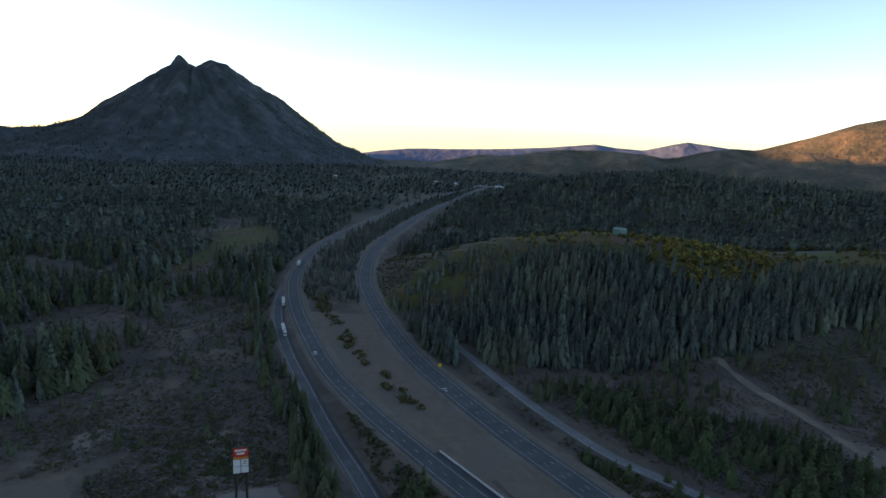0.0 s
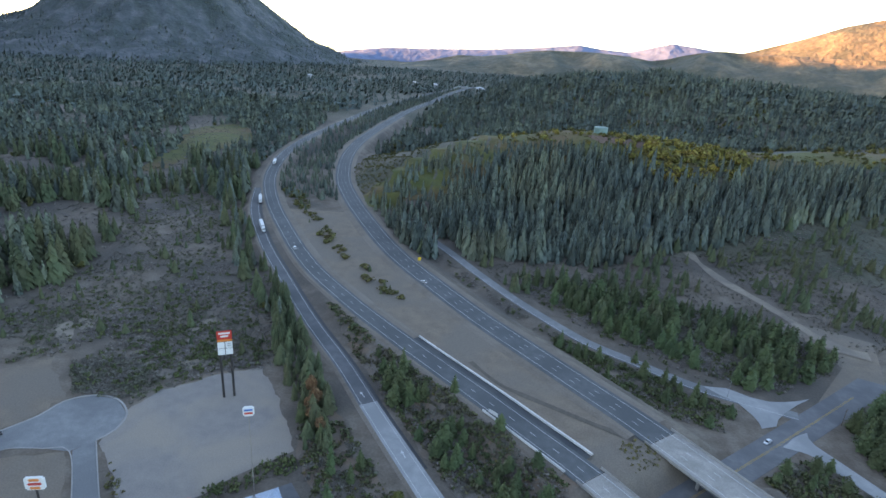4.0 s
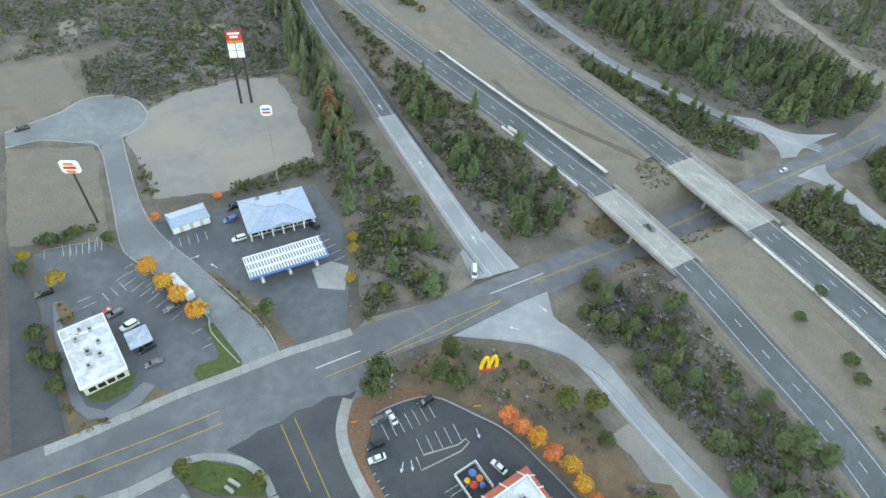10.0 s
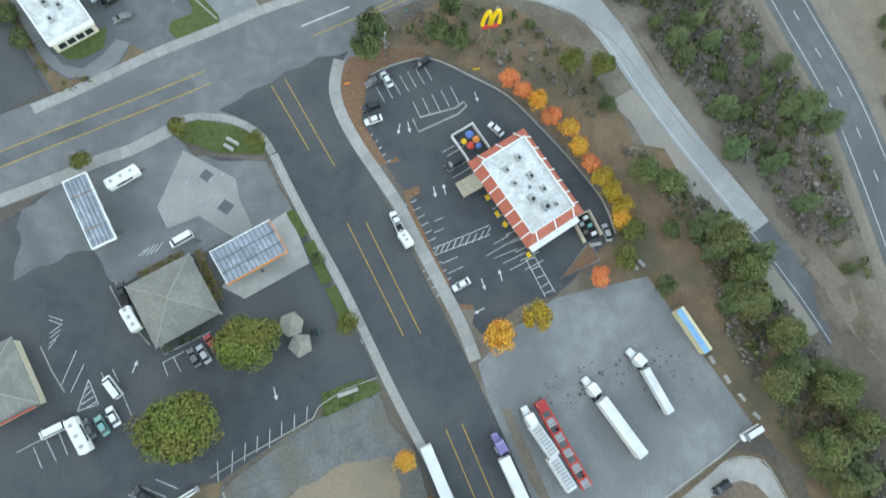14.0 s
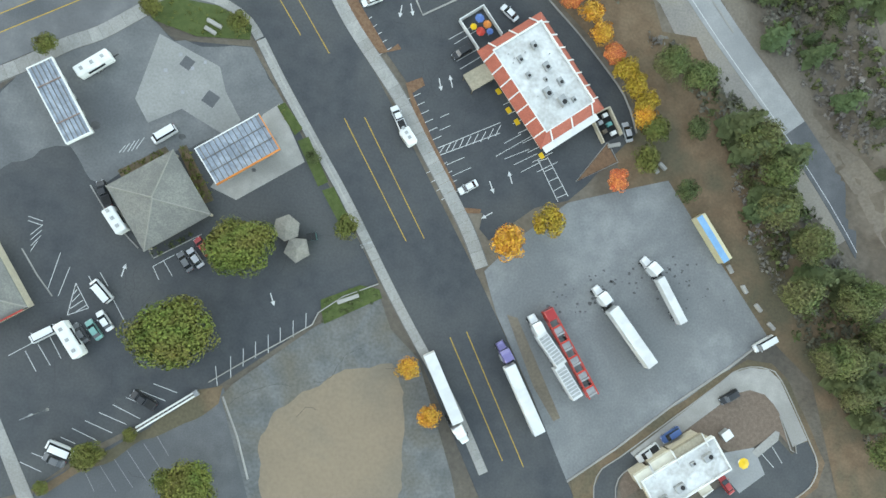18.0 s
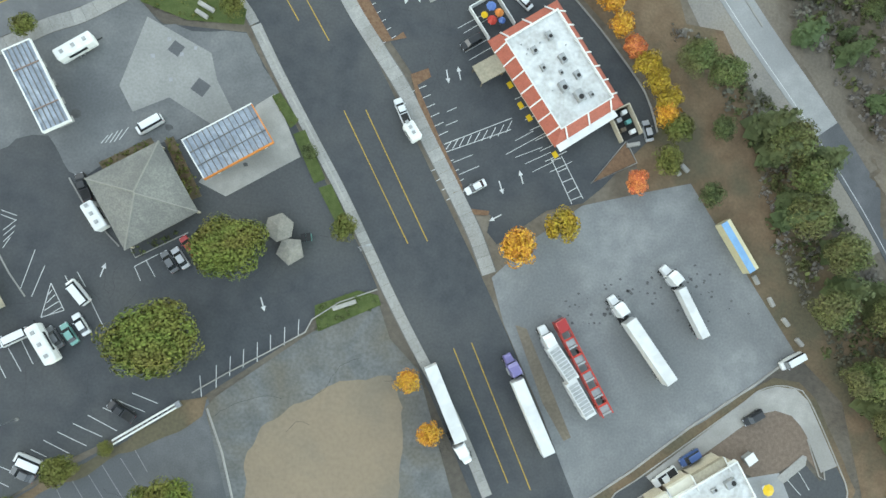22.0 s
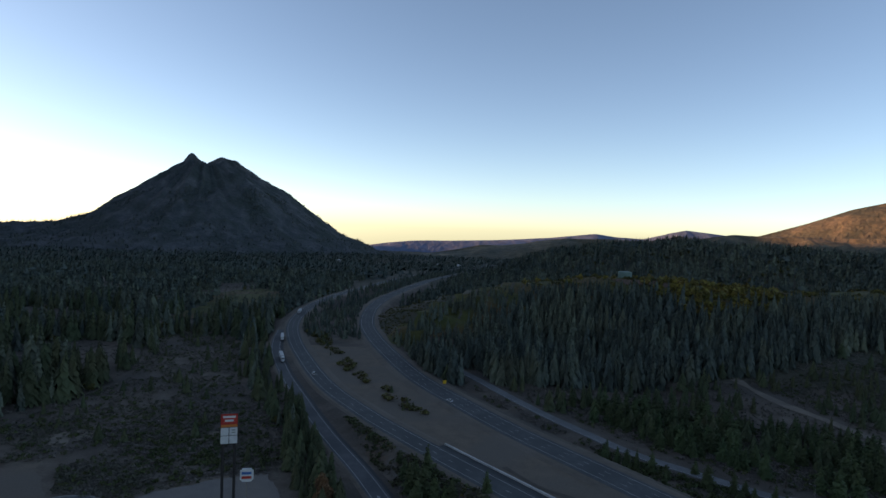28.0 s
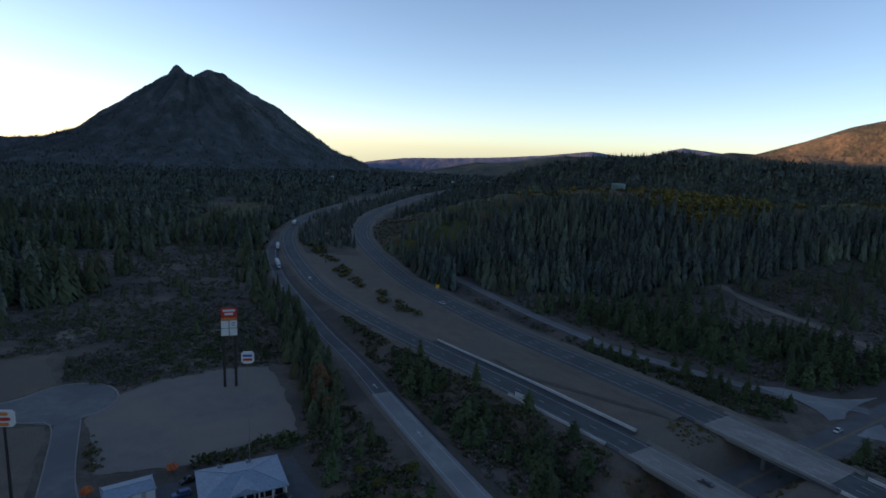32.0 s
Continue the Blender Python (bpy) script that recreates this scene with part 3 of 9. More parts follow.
dashes("edge_line", WAY_C, -3.0, 0.18, 8, 0, M_WHITE, zc, "solid white ramp edge line")
dashes("edge_line", WAY_D, -2.6, 0.18, 8, 0, M_WHITE, z0, "solid white ramp edge line", start=30)
dashes("edge_line", WAY_E, 2.7, 0.18, 8, 0, M_WHITE, ze, "faint white road edge line")

# yellow lines of the crossing road: a double line that opens into a turning bay
dashes("centre_line", WAY_R, -2.3, 0.2, 8, 0, M_YELLOW, z0, "yellow centre line", start=120, stop=241)
dashes("centre_line", WAY_R, -6.1, 0.2, 8, 0, M_YELLOW, z0, "yellow centre line", start=120, stop=241)
dashes("centre_line", WAY_R, 0.3, 0.15, 8, 0, M_YELLOW, z0, "double yellow centre line", start=345, stop=560)
dashes("centre_line", WAY_R, -0.3, 0.15, 8, 0, M_YELLOW, z0, "double yellow centre line", start=345, stop=560)
dashes("turn_line", WAY_R, 1.6, 0.3, 20, 0, M_WHITE, z0, "white turn-lane line", start=330, stop=352)


def stripe(bm, a, b, w=0.22, z=0.08, lift=0.012):
    a, b = Vector((*a, z)), Vector((*b, z))
    d = (b - a).normalized()
    n = Vector((-d.y, d.x, 0)) * w / 2
    vs = [bm.verts.new(p) for p in (a - n, b - n, b + n, a + n)]
    bm.faces.new(vs)


def stripes(name, pairs, material, label, w=0.22, z=0.08, category="road marking"):
    bm = bmesh.new()
    for a, b in pairs:
        stripe(bm, a, b, w, z)
    return tagged(part(name, bm, material, None), label, category, kind="stuff")


def pairs(pts):
    return list(zip(pts[::2], pts[1::2]))


stripes("median_line", pairs([(-30.4, 82.4), (-17.6, 90.8), (-17.6, 90.8), (3.4, 108.0), (3.4, 108.0), (19.7, 118.1), (-17.6, 90.2), (3.6, 103.8), (3.6, 103.8), (19.7, 117.6)]), M_YELLOW, "yellow lines round the turning bay", 0.2)
stripes("turn_line", pairs([(-33.8, 84.8), (-22.1, 92.5)]), M_WHITE, "white turn-lane line", 0.35)
stripes("street_line", pairs([(-38.8, 66.7), (-26.8, 50.3), (-35.8, 69.1), (-20, 47), (-15, 32.6), (1.8, 6.4), (-10.5, 33.4), (5.8, 7.4), (13.9, -14.1), (28.4, -40.3), (17.5, -12.5), (33.3, -41.3)]), M_YELLOW, "worn yellow street lines", 0.17)


def arrow(m, label="white painted turn arrow"):
    bm = bmesh.new()
    for q in (((-0.12, -1.5), (0.12, -1.5), (0.12, 0.4), (-0.12, 0.4)), ((-0.5, 0.4), (0.5, 0.4), (0, 1.5))):
        bm.faces.new([bm.verts.new((*p, 0)) for p in q])
    ob = part("road_arrow", bm, M_WHITE, None)
    ob.matrix_world = m
    return tagged(ob, label, "road marking")


for (x, y, a), k in (((-36.8, 220.4, 124), 1.6), ((-14.1, 183.6, 117), 1.6), ((9.7, 144.4, 115), 1.5), ((33.8, 116.7, -42), 1.3), ((24.3, 107.4, 170), 1.2)):
    zz = zc((x, y)) if y > 133 else 0.0
    ob = arrow(place(x, y, a - 90, zz + 0.085))
    ob.scale = (k, k, k)
for x, y, a in ((5.8, 43.1, -74), (8.2, 44.2, 108), (14.3, 70.8, -68), (24.1, 23.6, 111), (20, 20.8, -66), (19.5, 14.2, -145), (-2.5, 59.8, -73), (-5, 59, -94), (-58, -6.4, 78), (-26, -9.6, -67), (-75.8, 118.4, 152), (-83, 121.1, 39)):
    arrow(place(x, y, a - 90, 0.09))

# ---- paved areas and bare earth ----
def ragged(pts, amp, step=2.0):
    """The same outline with an uneven, crumbling edge."""
    out = []
    for (x0, y0), (x1, y1) in zip(pts, pts[1:] + pts[:1]):
        d = math.hypot(x1 - x0, y1 - y0)
        for k in range(max(1, int(d / step))):
            f = k / max(1, int(d / step))
            x, y = x0 + (x1 - x0) * f, y0 + (y1 - y0) * f
            out.append((x + amp * noise.noise(Vector((x / 5, y / 5, 1.5))) * 1.4 + amp * 0.4 * noise.noise(Vector((x, y, 2.5))), y + amp * noise.noise(Vector((x / 5, y / 5, 7.5))) * 1.4 + amp * 0.4 * noise.noise(Vector((x, y, 8.5)))))
    return out


patch("parking_lot_burger", [(-133.7, 114.2), (-116.6, 123.8), (-103.9, 118.4), (-73.3, 100.9), (-67.3, 92.9), (-55.7, 83.7), (-64.9, 75.1), (-91.7, 57.1), (-113.6, 85.2)], M_ASPH, "dark asphalt parking lot of the white-roofed restaurant", 0.02)
patch("parking_lot_west", [(-143.5, 116.5), (-134.2, 108.1), (-123.7, 98.2), (-109.3, 80), (-92.9, 58), (-101.8, 50.3)], M_ASPH_D, "dark asphalt lot", 0.015)
patch("access_street", [(-135.6, 178.9), (-111.7, 143.5), (-97.7, 129), (-78.1, 115.8), (-54.2, 98.7), (-45, 87.8), (-55.3, 82.5), (-73.1, 100.5), (-104.4, 118.3), (-109.9, 124), (-140.3, 172.3)], M_ASPH_L, "grey access street to the turning circle", 0.035)
patch("turning_circle", [(-179.1, 173), (-172.9, 181.6), (-166.3, 190.6), (-162.3, 201), (-152.7, 206.5), (-141.5, 205), (-132.3, 195.8), (-131.5, 185.6), (-135.4, 178.5), (-141.2, 171.8), (-151.5, 172.2), (-164.2, 170.7), (-173.4, 164)], M_ASPH_L, "pale grey asphalt turning circle", 0.04)
patch("parking_lot_station", [(-102.8, 134.6), (-80.5, 146.8), (-53.6, 164.7), (-39.3, 145.7), (-30.4, 117.6), (-27.7, 99.5), (-41.6, 91.7), (-52.7, 105.3), (-77.7, 115.9), (-97.5, 128.5)], M_ASPH, "grey asphalt forecourt of the fuel station", 0.02)
patch("bare_lot", ragged([(-133.2, 177.4), (-132.8, 200), (-127.6, 212.4), (-107.7, 228.6), (-89, 237.7), (-73.2, 213.7), (-57.6, 181.2), (-71.7, 169.6), (-84.1, 154.1), (-108.1, 146.5), (-121.5, 164.8)], 1.2), M_LOT, "bare levelled lot of pale dirt", 0.03, "dirt lot")
patch("bare_earth", ragged([(-173, 163.3), (-142.4, 171.2), (-127.1, 147.2), (-113.2, 124), (-133.6, 118.7), (-143.2, 116.1)], 0.6), M_DIRT, "bare tan earth beside the street", 0.025, "dirt lot")
patch("bare_earth", ragged([(-224, 212.1), (-208.3, 219.4), (-187.7, 232.8), (-163.2, 201.7), (-171.9, 183.8), (-180, 174.4), (-190.6, 163.5)], 3.0, 3.0), M_DIRT, "bare tan earth with dry scrub", 0.03, "dirt lot", drape=5)
patch("lawn", [(-70.2, 94.2), (-68, 96.3), (-60.7, 89.7), (-55.4, 84.8), (-54.5, 82.3), (-64.2, 76), (-67, 78.4), (-67, 81.3), (-62.6, 83.9), (-62.1, 85.7), (-67, 91.4)], mat("lawn_grass", (0.055, 0.085, 0.022), (0.085, 0.11, 0.035), 0.8, 0.95, bump=0.5, fine=5.0), "clipped green lawn", 0.05, "lawn", kind="stuff", thick=0.08)
patch("lawn", [(-92.9, 68.7), (-82.5, 77.5), (-81.8, 71.3), (-86.2, 67.5), (-89.6, 66.8)], MATS["lawn_grass"], "green lawn below the restaurant", 0.05, "lawn", kind="stuff", thick=0.08)
patch("ramp_apron", [(4.8, 101.7), (25.4, 117.4), (35.5, 124.3), (37, 114.3), (44.1, 106.4), (54.5, 96.7), (50.6, 93.1), (39.1, 99.6), (29.6, 101.9), (18.9, 102.2)], M_PALE, "pale concrete apron of the entrance ramp", 0.056)
patch("ramp_apron", [(10.2, 125.1), (26.2, 133.4), (13.2, 150), (4.9, 137.4)], M_PALE, "pale apron of the exit ramp", 0.056)
patch("ramp_apron", [(130.9, 250), (142.6, 249.6), (152.2, 242.9), (159.3, 240.6), (166.2, 241.0), (173.8, 242.6), (182, 245.4), (172.6, 239.4), (163.2, 232.4), (156.6, 226.2), (153.2, 221.0), (145.4, 218.6), (146.2, 223.0), (145.8, 227.6), (144.3, 232.8), (142.6, 238.1), (136.4, 243.4)], M_PALE, "pale apron of the frontage road", 0.056)
patch("ramp_apron", [(148.5, 206.6), (152.8, 209.9), (156.1, 212.9), (160.6, 215.8), (165.4, 218.0), (163.9, 214.0), (164.2, 209.4), (169.0, 199.9), (176.2, 185.2), (185.6, 165.6), (198.4, 139.4), (193.2, 136.8), (180.2, 162.2), (171.2, 179.0), (163.6, 192.6), (160.4, 199.6), (157.8, 203.0), (154.4, 204.6)], M_PALE, "pale ramp joining the crossing road", 0.058)
patch("parking_lot_arch", [(-14.2, 73), (-9.2, 76.6), (0.8, 80.3), (13, 76.4), (22.8, 72.2), (31.7, 64.6), (40.3, 56.4), (49.3, 46.3), (53.1, 37.6), (47.7, 31.2), (41.9, 23.6), (38.1, 19.8), (30.4, 17.2), (20.5, 8.6), (18.1, 10.9), (18.5, 14.6), (12.7, 15.6), (3.2, 32.6), (-1.6, 42.4), (-7.5, 49.2), (-14.8, 60)], M_ASPH_D, "dark sealed asphalt parking lot with white stall lines", 0.03)
patch("junction_floor", [(-66, 54), (-22, 90), (-13, 88), (-16, 62), (-40, 50), (-58, 52)], MATS["greyed_asphalt"], "worn grey asphalt across the junction", 0.032)
patch("street_mouth", [(-50.8, 58.2), (-46.5, 61.6), (-44.2, 64.4), (-38.7, 67.7), (-36, 71.2), (-31.9, 73), (-28.5, 76.4), (-23.4, 77.6), (-20.6, 79.4), (-22.4, 74.6), (-23.8, 69.2), (-21.6, 63.4), (-17.2, 57.3), (-12.6, 52.4), (-19.5, 49.6), (-34.4, 48.4), (-37.2, 51.2), (-41.2, 54.7), (-46.1, 57)], M_ASPH_D, "dark asphalt mouth of the street, flaring into the road", 0.048)
patch("mulch_bed", [(-22.3, 70.2), (-20.5, 77), (-15.2, 80.6), (-1.9, 82.7), (-0.1, 80.5), (-9.2, 76.8), (-14.7, 72.9), (-14.8, 60), (-6.9, 49.3), (-4.8, 51.4), (-3.9, 50.2), (-8.6, 48.5), (-14, 53.6), (-20.6, 63.5)], mat("red_mulch", (0.17, 0.085, 0.05), (0.23, 0.125, 0.075), 1.2, 0.95, bump=0.4, fine=4.0), "red-brown mulch bed", 0.035, "garden bed", thick=0.06)
patch("mulch_bed", [(-2.1, 42.4), (1.5, 44.3), (2.3, 42.5), (-0.4, 40.3), (6.1, 28.9), (11.7, 20.2), (12.7, 15.4), (18.1, 15.5), (17.9, 14.5), (12.8, 14.1), (8.2, 20.5), (2.4, 31.1)], MATS["red_mulch"], "red-brown mulch strip along the kerb", 0.045, "garden bed", thick=0.06)
patch("parking_lot_canopy", [(-91, 26.9), (-81.2, 37.8), (-69.7, 43.3), (-60.6, 50.1), (-54, 45.4), (-37.1, 46.2), (-28.3, 33.7), (-7.7, 3.9), (-3.4, -3.5), (-15.8, -11.3), (-17.1, -14.3), (-35.2, -29.2), (-50.2, -38.6), (-59.6, -44.3), (-70.5, -53.8), (-77.7, -56.6), (-101.3, -35.8), (-108.4, 9.8)], M_ASPH_D, "dark asphalt forecourt with a corner canopy", 0.02)
M_FORE = mat("forecourt_asphalt", (0.142, 0.148, 0.15), (0.175, 0.18, 0.18), 0.25, 0.88, bump=0.1, fine=2.0, c3=(0.112, 0.118, 0.122), big=0.05, grain=0.1)
patch("forecourt", ragged([(-91, 26.9), (-81.2, 37.8), (-69.7, 43.3), (-60.6, 50.1), (-54, 45.4), (-37.1, 46.2), (-28.3, 33.7), (-30.5, 31.5), (-47.4, 21.6), (-50.9, 21.2), (-64.7, 11.8), (-67.3, 12.4), (-72.6, 19.4), (-78.4, 17.9), (-88.5, 9.7)], 0.9), M_FORE, "worn grey asphalt forecourt round the canopies", 0.028)
patch("concrete_pad", [(-57.3, 46.4), (-43.5, 40.7), (-41.6, 35.3), (-37.6, 29.3), (-40.1, 25.2), (-50.5, 30.2), (-57.2, 26.2), (-60.6, 31.2)], mat("tank_pad_concrete", (0.262, 0.262, 0.25), (0.30, 0.298, 0.284), 0.3, 0.9, bump=0.1, fine=2.0, c3=(0.23, 0.23, 0.222), big=0.06, grain=0.1), "pale concrete pad over the fuel tanks", 0.04)
patch("concrete_pad", [(-32.9, 31.2), (-29.6, 34.1), (-22.6, 21.6), (-36.4, 11.4), (-42.2, 13.6)], M_CONC, "stained concrete pad beneath the canopy", 0.04)
patch("concrete_pad", [(-44, 121.8), (-38.5, 126.4), (-32.3, 125.2), (-31.3, 114.6), (-40, 114.3)], M_CONC, "pale concrete pad", 0.045)
patch("old_lot", [(-32.4, -28.7), (-16.2, -14.6), (-3, -5.9), (0.5, -13.6), (7.1, -19.3), (17.3, -44.4), (21.3, -58.5), (-22.4, -62.1), (-34.4, -31.4)], mat("old_pavement", (0.112, 0.118, 0.117), (0.16, 0.164, 0.16), 0.22, 0.9, bump=0.1, fine=1.5, c3=(0.136, 0.122, 0.10), big=0.07, grain=0.16), "old cracked grey pavement", 0.018)
patch("old_lot", [(-69.9, -53.3), (-50.8, -40), (-38, -31.1), (-34, -29.6), (-29.9, -39.7), (-22.4, -62.1), (-69.8, -66)], M_ASPH, "old worn parking pavement with faded stalls", 0.017)
patch("bare_earth", ragged([(-25.5, -39.2), (-22.1, -33.3), (-17, -28.9), (-8.6, -23.9), (1.5, -21.4), (5.2, -27), (5.8, -35), (6.6, -47.4), (6.2, -57.5), (-18.4, -59.6), (-24.1, -50.2)], 0.8, 1.2), mat("pad_dirt", (0.275, 0.202, 0.142), (0.25, 0.185, 0.132), 0.1, 0.95, bump=0.15, fine=1.2, c3=(0.205, 0.165, 0.125), big=0.04, grain=0.06), "bare tan earth ringed by old pavement", 0.03, "dirt lot")
patch("truck_lot", [(20.2, 1.5), (28.4, 10.9), (38.1, 19.3), (51.1, 23.8), (61.7, 27.3), (70, 16.7), (89, -7.1), (79.7, -15.7), (43.5, -43.8), (32.8, -23.5), (23.9, -8)], M_ASPH_L, "open grey gravel truck lot", 0.022)
patch("dry_strip", [(26.3, -7.8), (28.8, -8.3), (40.7, -29.8), (39.2, -30.7), (33.9, -23.4)], M_DIRT, "narrow dry grass strip", 0.04, "verge", thick=0.05)
patch("bare_earth", [(209.5, 325.7), (228.7, 323.1), (255.2, 309.1), (225.1, 250.8), (185, 243.4), (217.8, 277.9)], M_DIRT, "pale dirt clearing beside the road", 0.05, "dirt lot", drape=5)


M_LITTER = mat("leaf_litter", (0.165, 0.10, 0.06), (0.22, 0.142, 0.088), 0.3, 0.95, bump=0.4, fine=1.5, c3=(0.115, 0.095, 0.06), big=0.06)
patch("drive_lane", [(-117.4, 96.9), (-114.4, 97.7), (-110.6, 89.5), (-102.1, 79.1), (-96.5, 70.7), (-90.7, 65.4), (-85.6, 64.9), (-81.8, 69.3), (-79.5, 74.3), (-75.8, 73.7), (-77.4, 68.2), (-81.8, 63.3), (-88.5, 61.9), (-94.2, 64.7), (-100.5, 72.2), (-110.6, 85.5)], M_ASPH_L, "pale looping drive-through lane", 0.03)
patch("planting_bed", [(-116.7, 96.3), (-114.2, 97.3), (-108.3, 93.4), (-108, 89.8), (-110.6, 89.5)], M_LITTER, "brown bark bed in the lot", 0.05, "garden bed", thick=0.08)
patch("planting_bed", [(-115.8, 88.8), (-111.4, 86.4), (-100.9, 72.2), (-93.8, 64), (-88.3, 61.5), (-81.5, 62.7), (-76.6, 68), (-75.5, 73.1), (-70.4, 71.5), (-74.6, 66.9), (-90.1, 56.8), (-108.3, 78.3)], M_LITTER, "brown bark bed beside the lane", 0.045, "garden bed", thick=0.08)
patch("planting_bed", [(-102, 116.2), (-99.4, 117.8), (-94.2, 113.6), (-73.5, 101.5), (-74.5, 99.9), (-94.4, 110.7)], M_LITTER, "bark strip under the orange trees", 0.06, "garden bed", thick=0.08)
patch("planting_bed", [(-76.8, 114.8), (-74.9, 116.3), (-62.3, 107.4), (-53.3, 101.3), (-44.4, 94.8), (-41.6, 93.7), (-45.1, 91.3), (-52.7, 96.8), (-65.4, 105.9)], M_LITTER, "dry planted strip along the street", 0.06, "garden bed", thick=0.08)
patch("leaf_litter", [(49.3, 63.2), (66, 62.8), (75.4, 47.6), (89.3, 28.8), (101.7, 11.3), (121.3, -9.4), (136.4, -24), (128.6, -42.8), (109, -44.1), (100.5, -16.5), (89, -7.1), (70, 16.7), (61.7, 27.3), (51.1, 23.8), (47.5, 34.6), (56.3, 43.8)], M_LITTER, "brown leaf litter under the trees", 0.012, "ground", kind="structure")
patch("leaf_litter", [(-19.7, 78.6), (-14.9, 84.7), (3.3, 98.8), (18.3, 100.6), (33.7, 94.1), (45.4, 83.2), (54.8, 69.9), (59.1, 58.5), (53.8, 43.7), (49.4, 49.4), (40.3, 58.9), (30.9, 67.1), (21.1, 74.7), (12.9, 78.2), (-0.1, 81.4), (-9.3, 77.7)], M_LITTER, "brown leaf litter round the lot", 0.024, "ground", kind="structure")
patch("dry_verge", [(-25.9, 98.1), (-22.2, 104.9), (2, 116), (11, 125.2), (4.4, 137.9), (0.2, 114.6)], M_SHOULDER_E, "dusty corner verge", 0.02, "verge")


TRACK = spline([(186.3, 456.5), (189.5, 417.9), (196.8, 383), (210.3, 350.2), (220.1, 316), (228.2, 298.2), (241.4, 291.4)], 5.0)
M_TRACK = mat("pale_track_dirt", (0.30, 0.245, 0.19), (0.24, 0.20, 0.155), 0.2, 0.95, bump=0.3, fine=1.5, c3=(0.19, 0.16, 0.13), big=0.05)


def ribbon(name, line, o0, o1, material, zfun, label, lift=0.03, category="verge", start=0, stop=None):
    """A strip that follows a way between two offsets from its centre line."""
    p = line[start:stop]
    t = np.gradient(p, axis=0)
    t /= np.linalg.norm(t, axis=1)[:, None]
    n = np.stack([-t[:, 1], t[:, 0]], 1)
    vs, fs = [], []
    for q, w in zip(p, n):
        wob = 1 + 0.7 * noise.noise(Vector((q[0] / 14, q[1] / 14, o0))) if zfun is None else 1
        for o in (o0 * wob, (o0 + o1) / 2, o1 * wob):
            c = q + w * o
            rim = zfun is not None and category == "verge" and abs(o) == max(abs(o0), abs(o1))
            vs.append((*c, (float(land(c[0], c[1])) if zfun is None else min(zfun(q), float(land(c[0], c[1])) + 0.05) if rim else zfun(q)) + lift))
    for k in range(len(p) - 1):
        for j in (0, 1):
            a = 3 * k + j
            fs.append((a, a + 3, a + 4, a + 1))
    return tagged(mesh_ob(name, vs, fs, material), label, category, kind="structure")


# dirt shoulders and the wide tan median
M_SHOULDER = mat("dusty_shoulder", (0.20, 0.163, 0.128), (0.162, 0.134, 0.106), 0.2, 0.95, bump=0.3, fine=1.5, c3=(0.215, 0.18, 0.146), big=0.03)
for line, lo, hi, offs in ((WAY_A, 135, 176, ((-12.0, -6.2), (6.2, 9.5))), (WAY_B, 160, 201, ((7.9, 13.5), (-13.0, -7.9)))):
    k_lo, k_hi = int(np.searchsorted(line[:, 1], lo)), int(np.searchsorted(line[:, 1], hi))
    for o0, o1 in offs:
        ribbon("shoulder_verge", line, o0, o1, M_SHOULDER, zf, "dusty tan freeway verge", 0.0, stop=k_lo)
        ribbon("shoulder_verge", line, o0, o1, M_SHOULDER, zf, "dusty tan freeway verge", 0.0, start=k_hi, stop=k_hi + 150)
ribbon("shoulder_verge", WAY_C, 3.8, 6.2, M_SHOULDER, zc, "narrow dusty ramp verge", 0.02)
ribbon("shoulder_verge", WAY_C, -6.0, -3.8, mat("dark_ramp_edge", (0.05, 0.05, 0.052), (0.07, 0.07, 0.07), 1.0, 0.9), zc, "dark strip beside the ramp", 0.02, start=8)
ribbon("shoulder_verge", WAY_D, -10.5, -3.4, M_LOT, None, "dusty pale verge along the ramp", 0.03, start=int(np.argmax(WAY_D[:, 1] < 88)), stop=int(np.argmax(WAY_D[:, 1] < 18)))
ribbon("shoulder_verge", WAY_D, 3.4, 8.0, M_SHOULDER, None, "dusty tan verge along the ramp", 0.03, start=int(np.argmax(WAY_D[:, 1] < 100)), stop=int(np.argmax(WAY_D[:, 1] < 0)))
RUT = spline([(12.9, 247.5), (20.6, 236.5), (28.4, 227.2), (48.2, 214.3), (66.7, 203.1), (80.1, 196.3)], 4.0)
ribbon("wheel_rut", RUT, -1.5, 1.5, mat("damp_soil", (0.105, 0.088, 0.07), (0.135, 0.112, 0.088), 0.4, 0.95, bump=0.3, fine=1.5), None, "dark worn rut across the dirt median", 0.12, "dirt track")
ribbon("dirt_track", TRACK, -4.2, 4.2, M_TRACK, None, "pale dirt track climbing through the pines", 0.35, "dirt track")
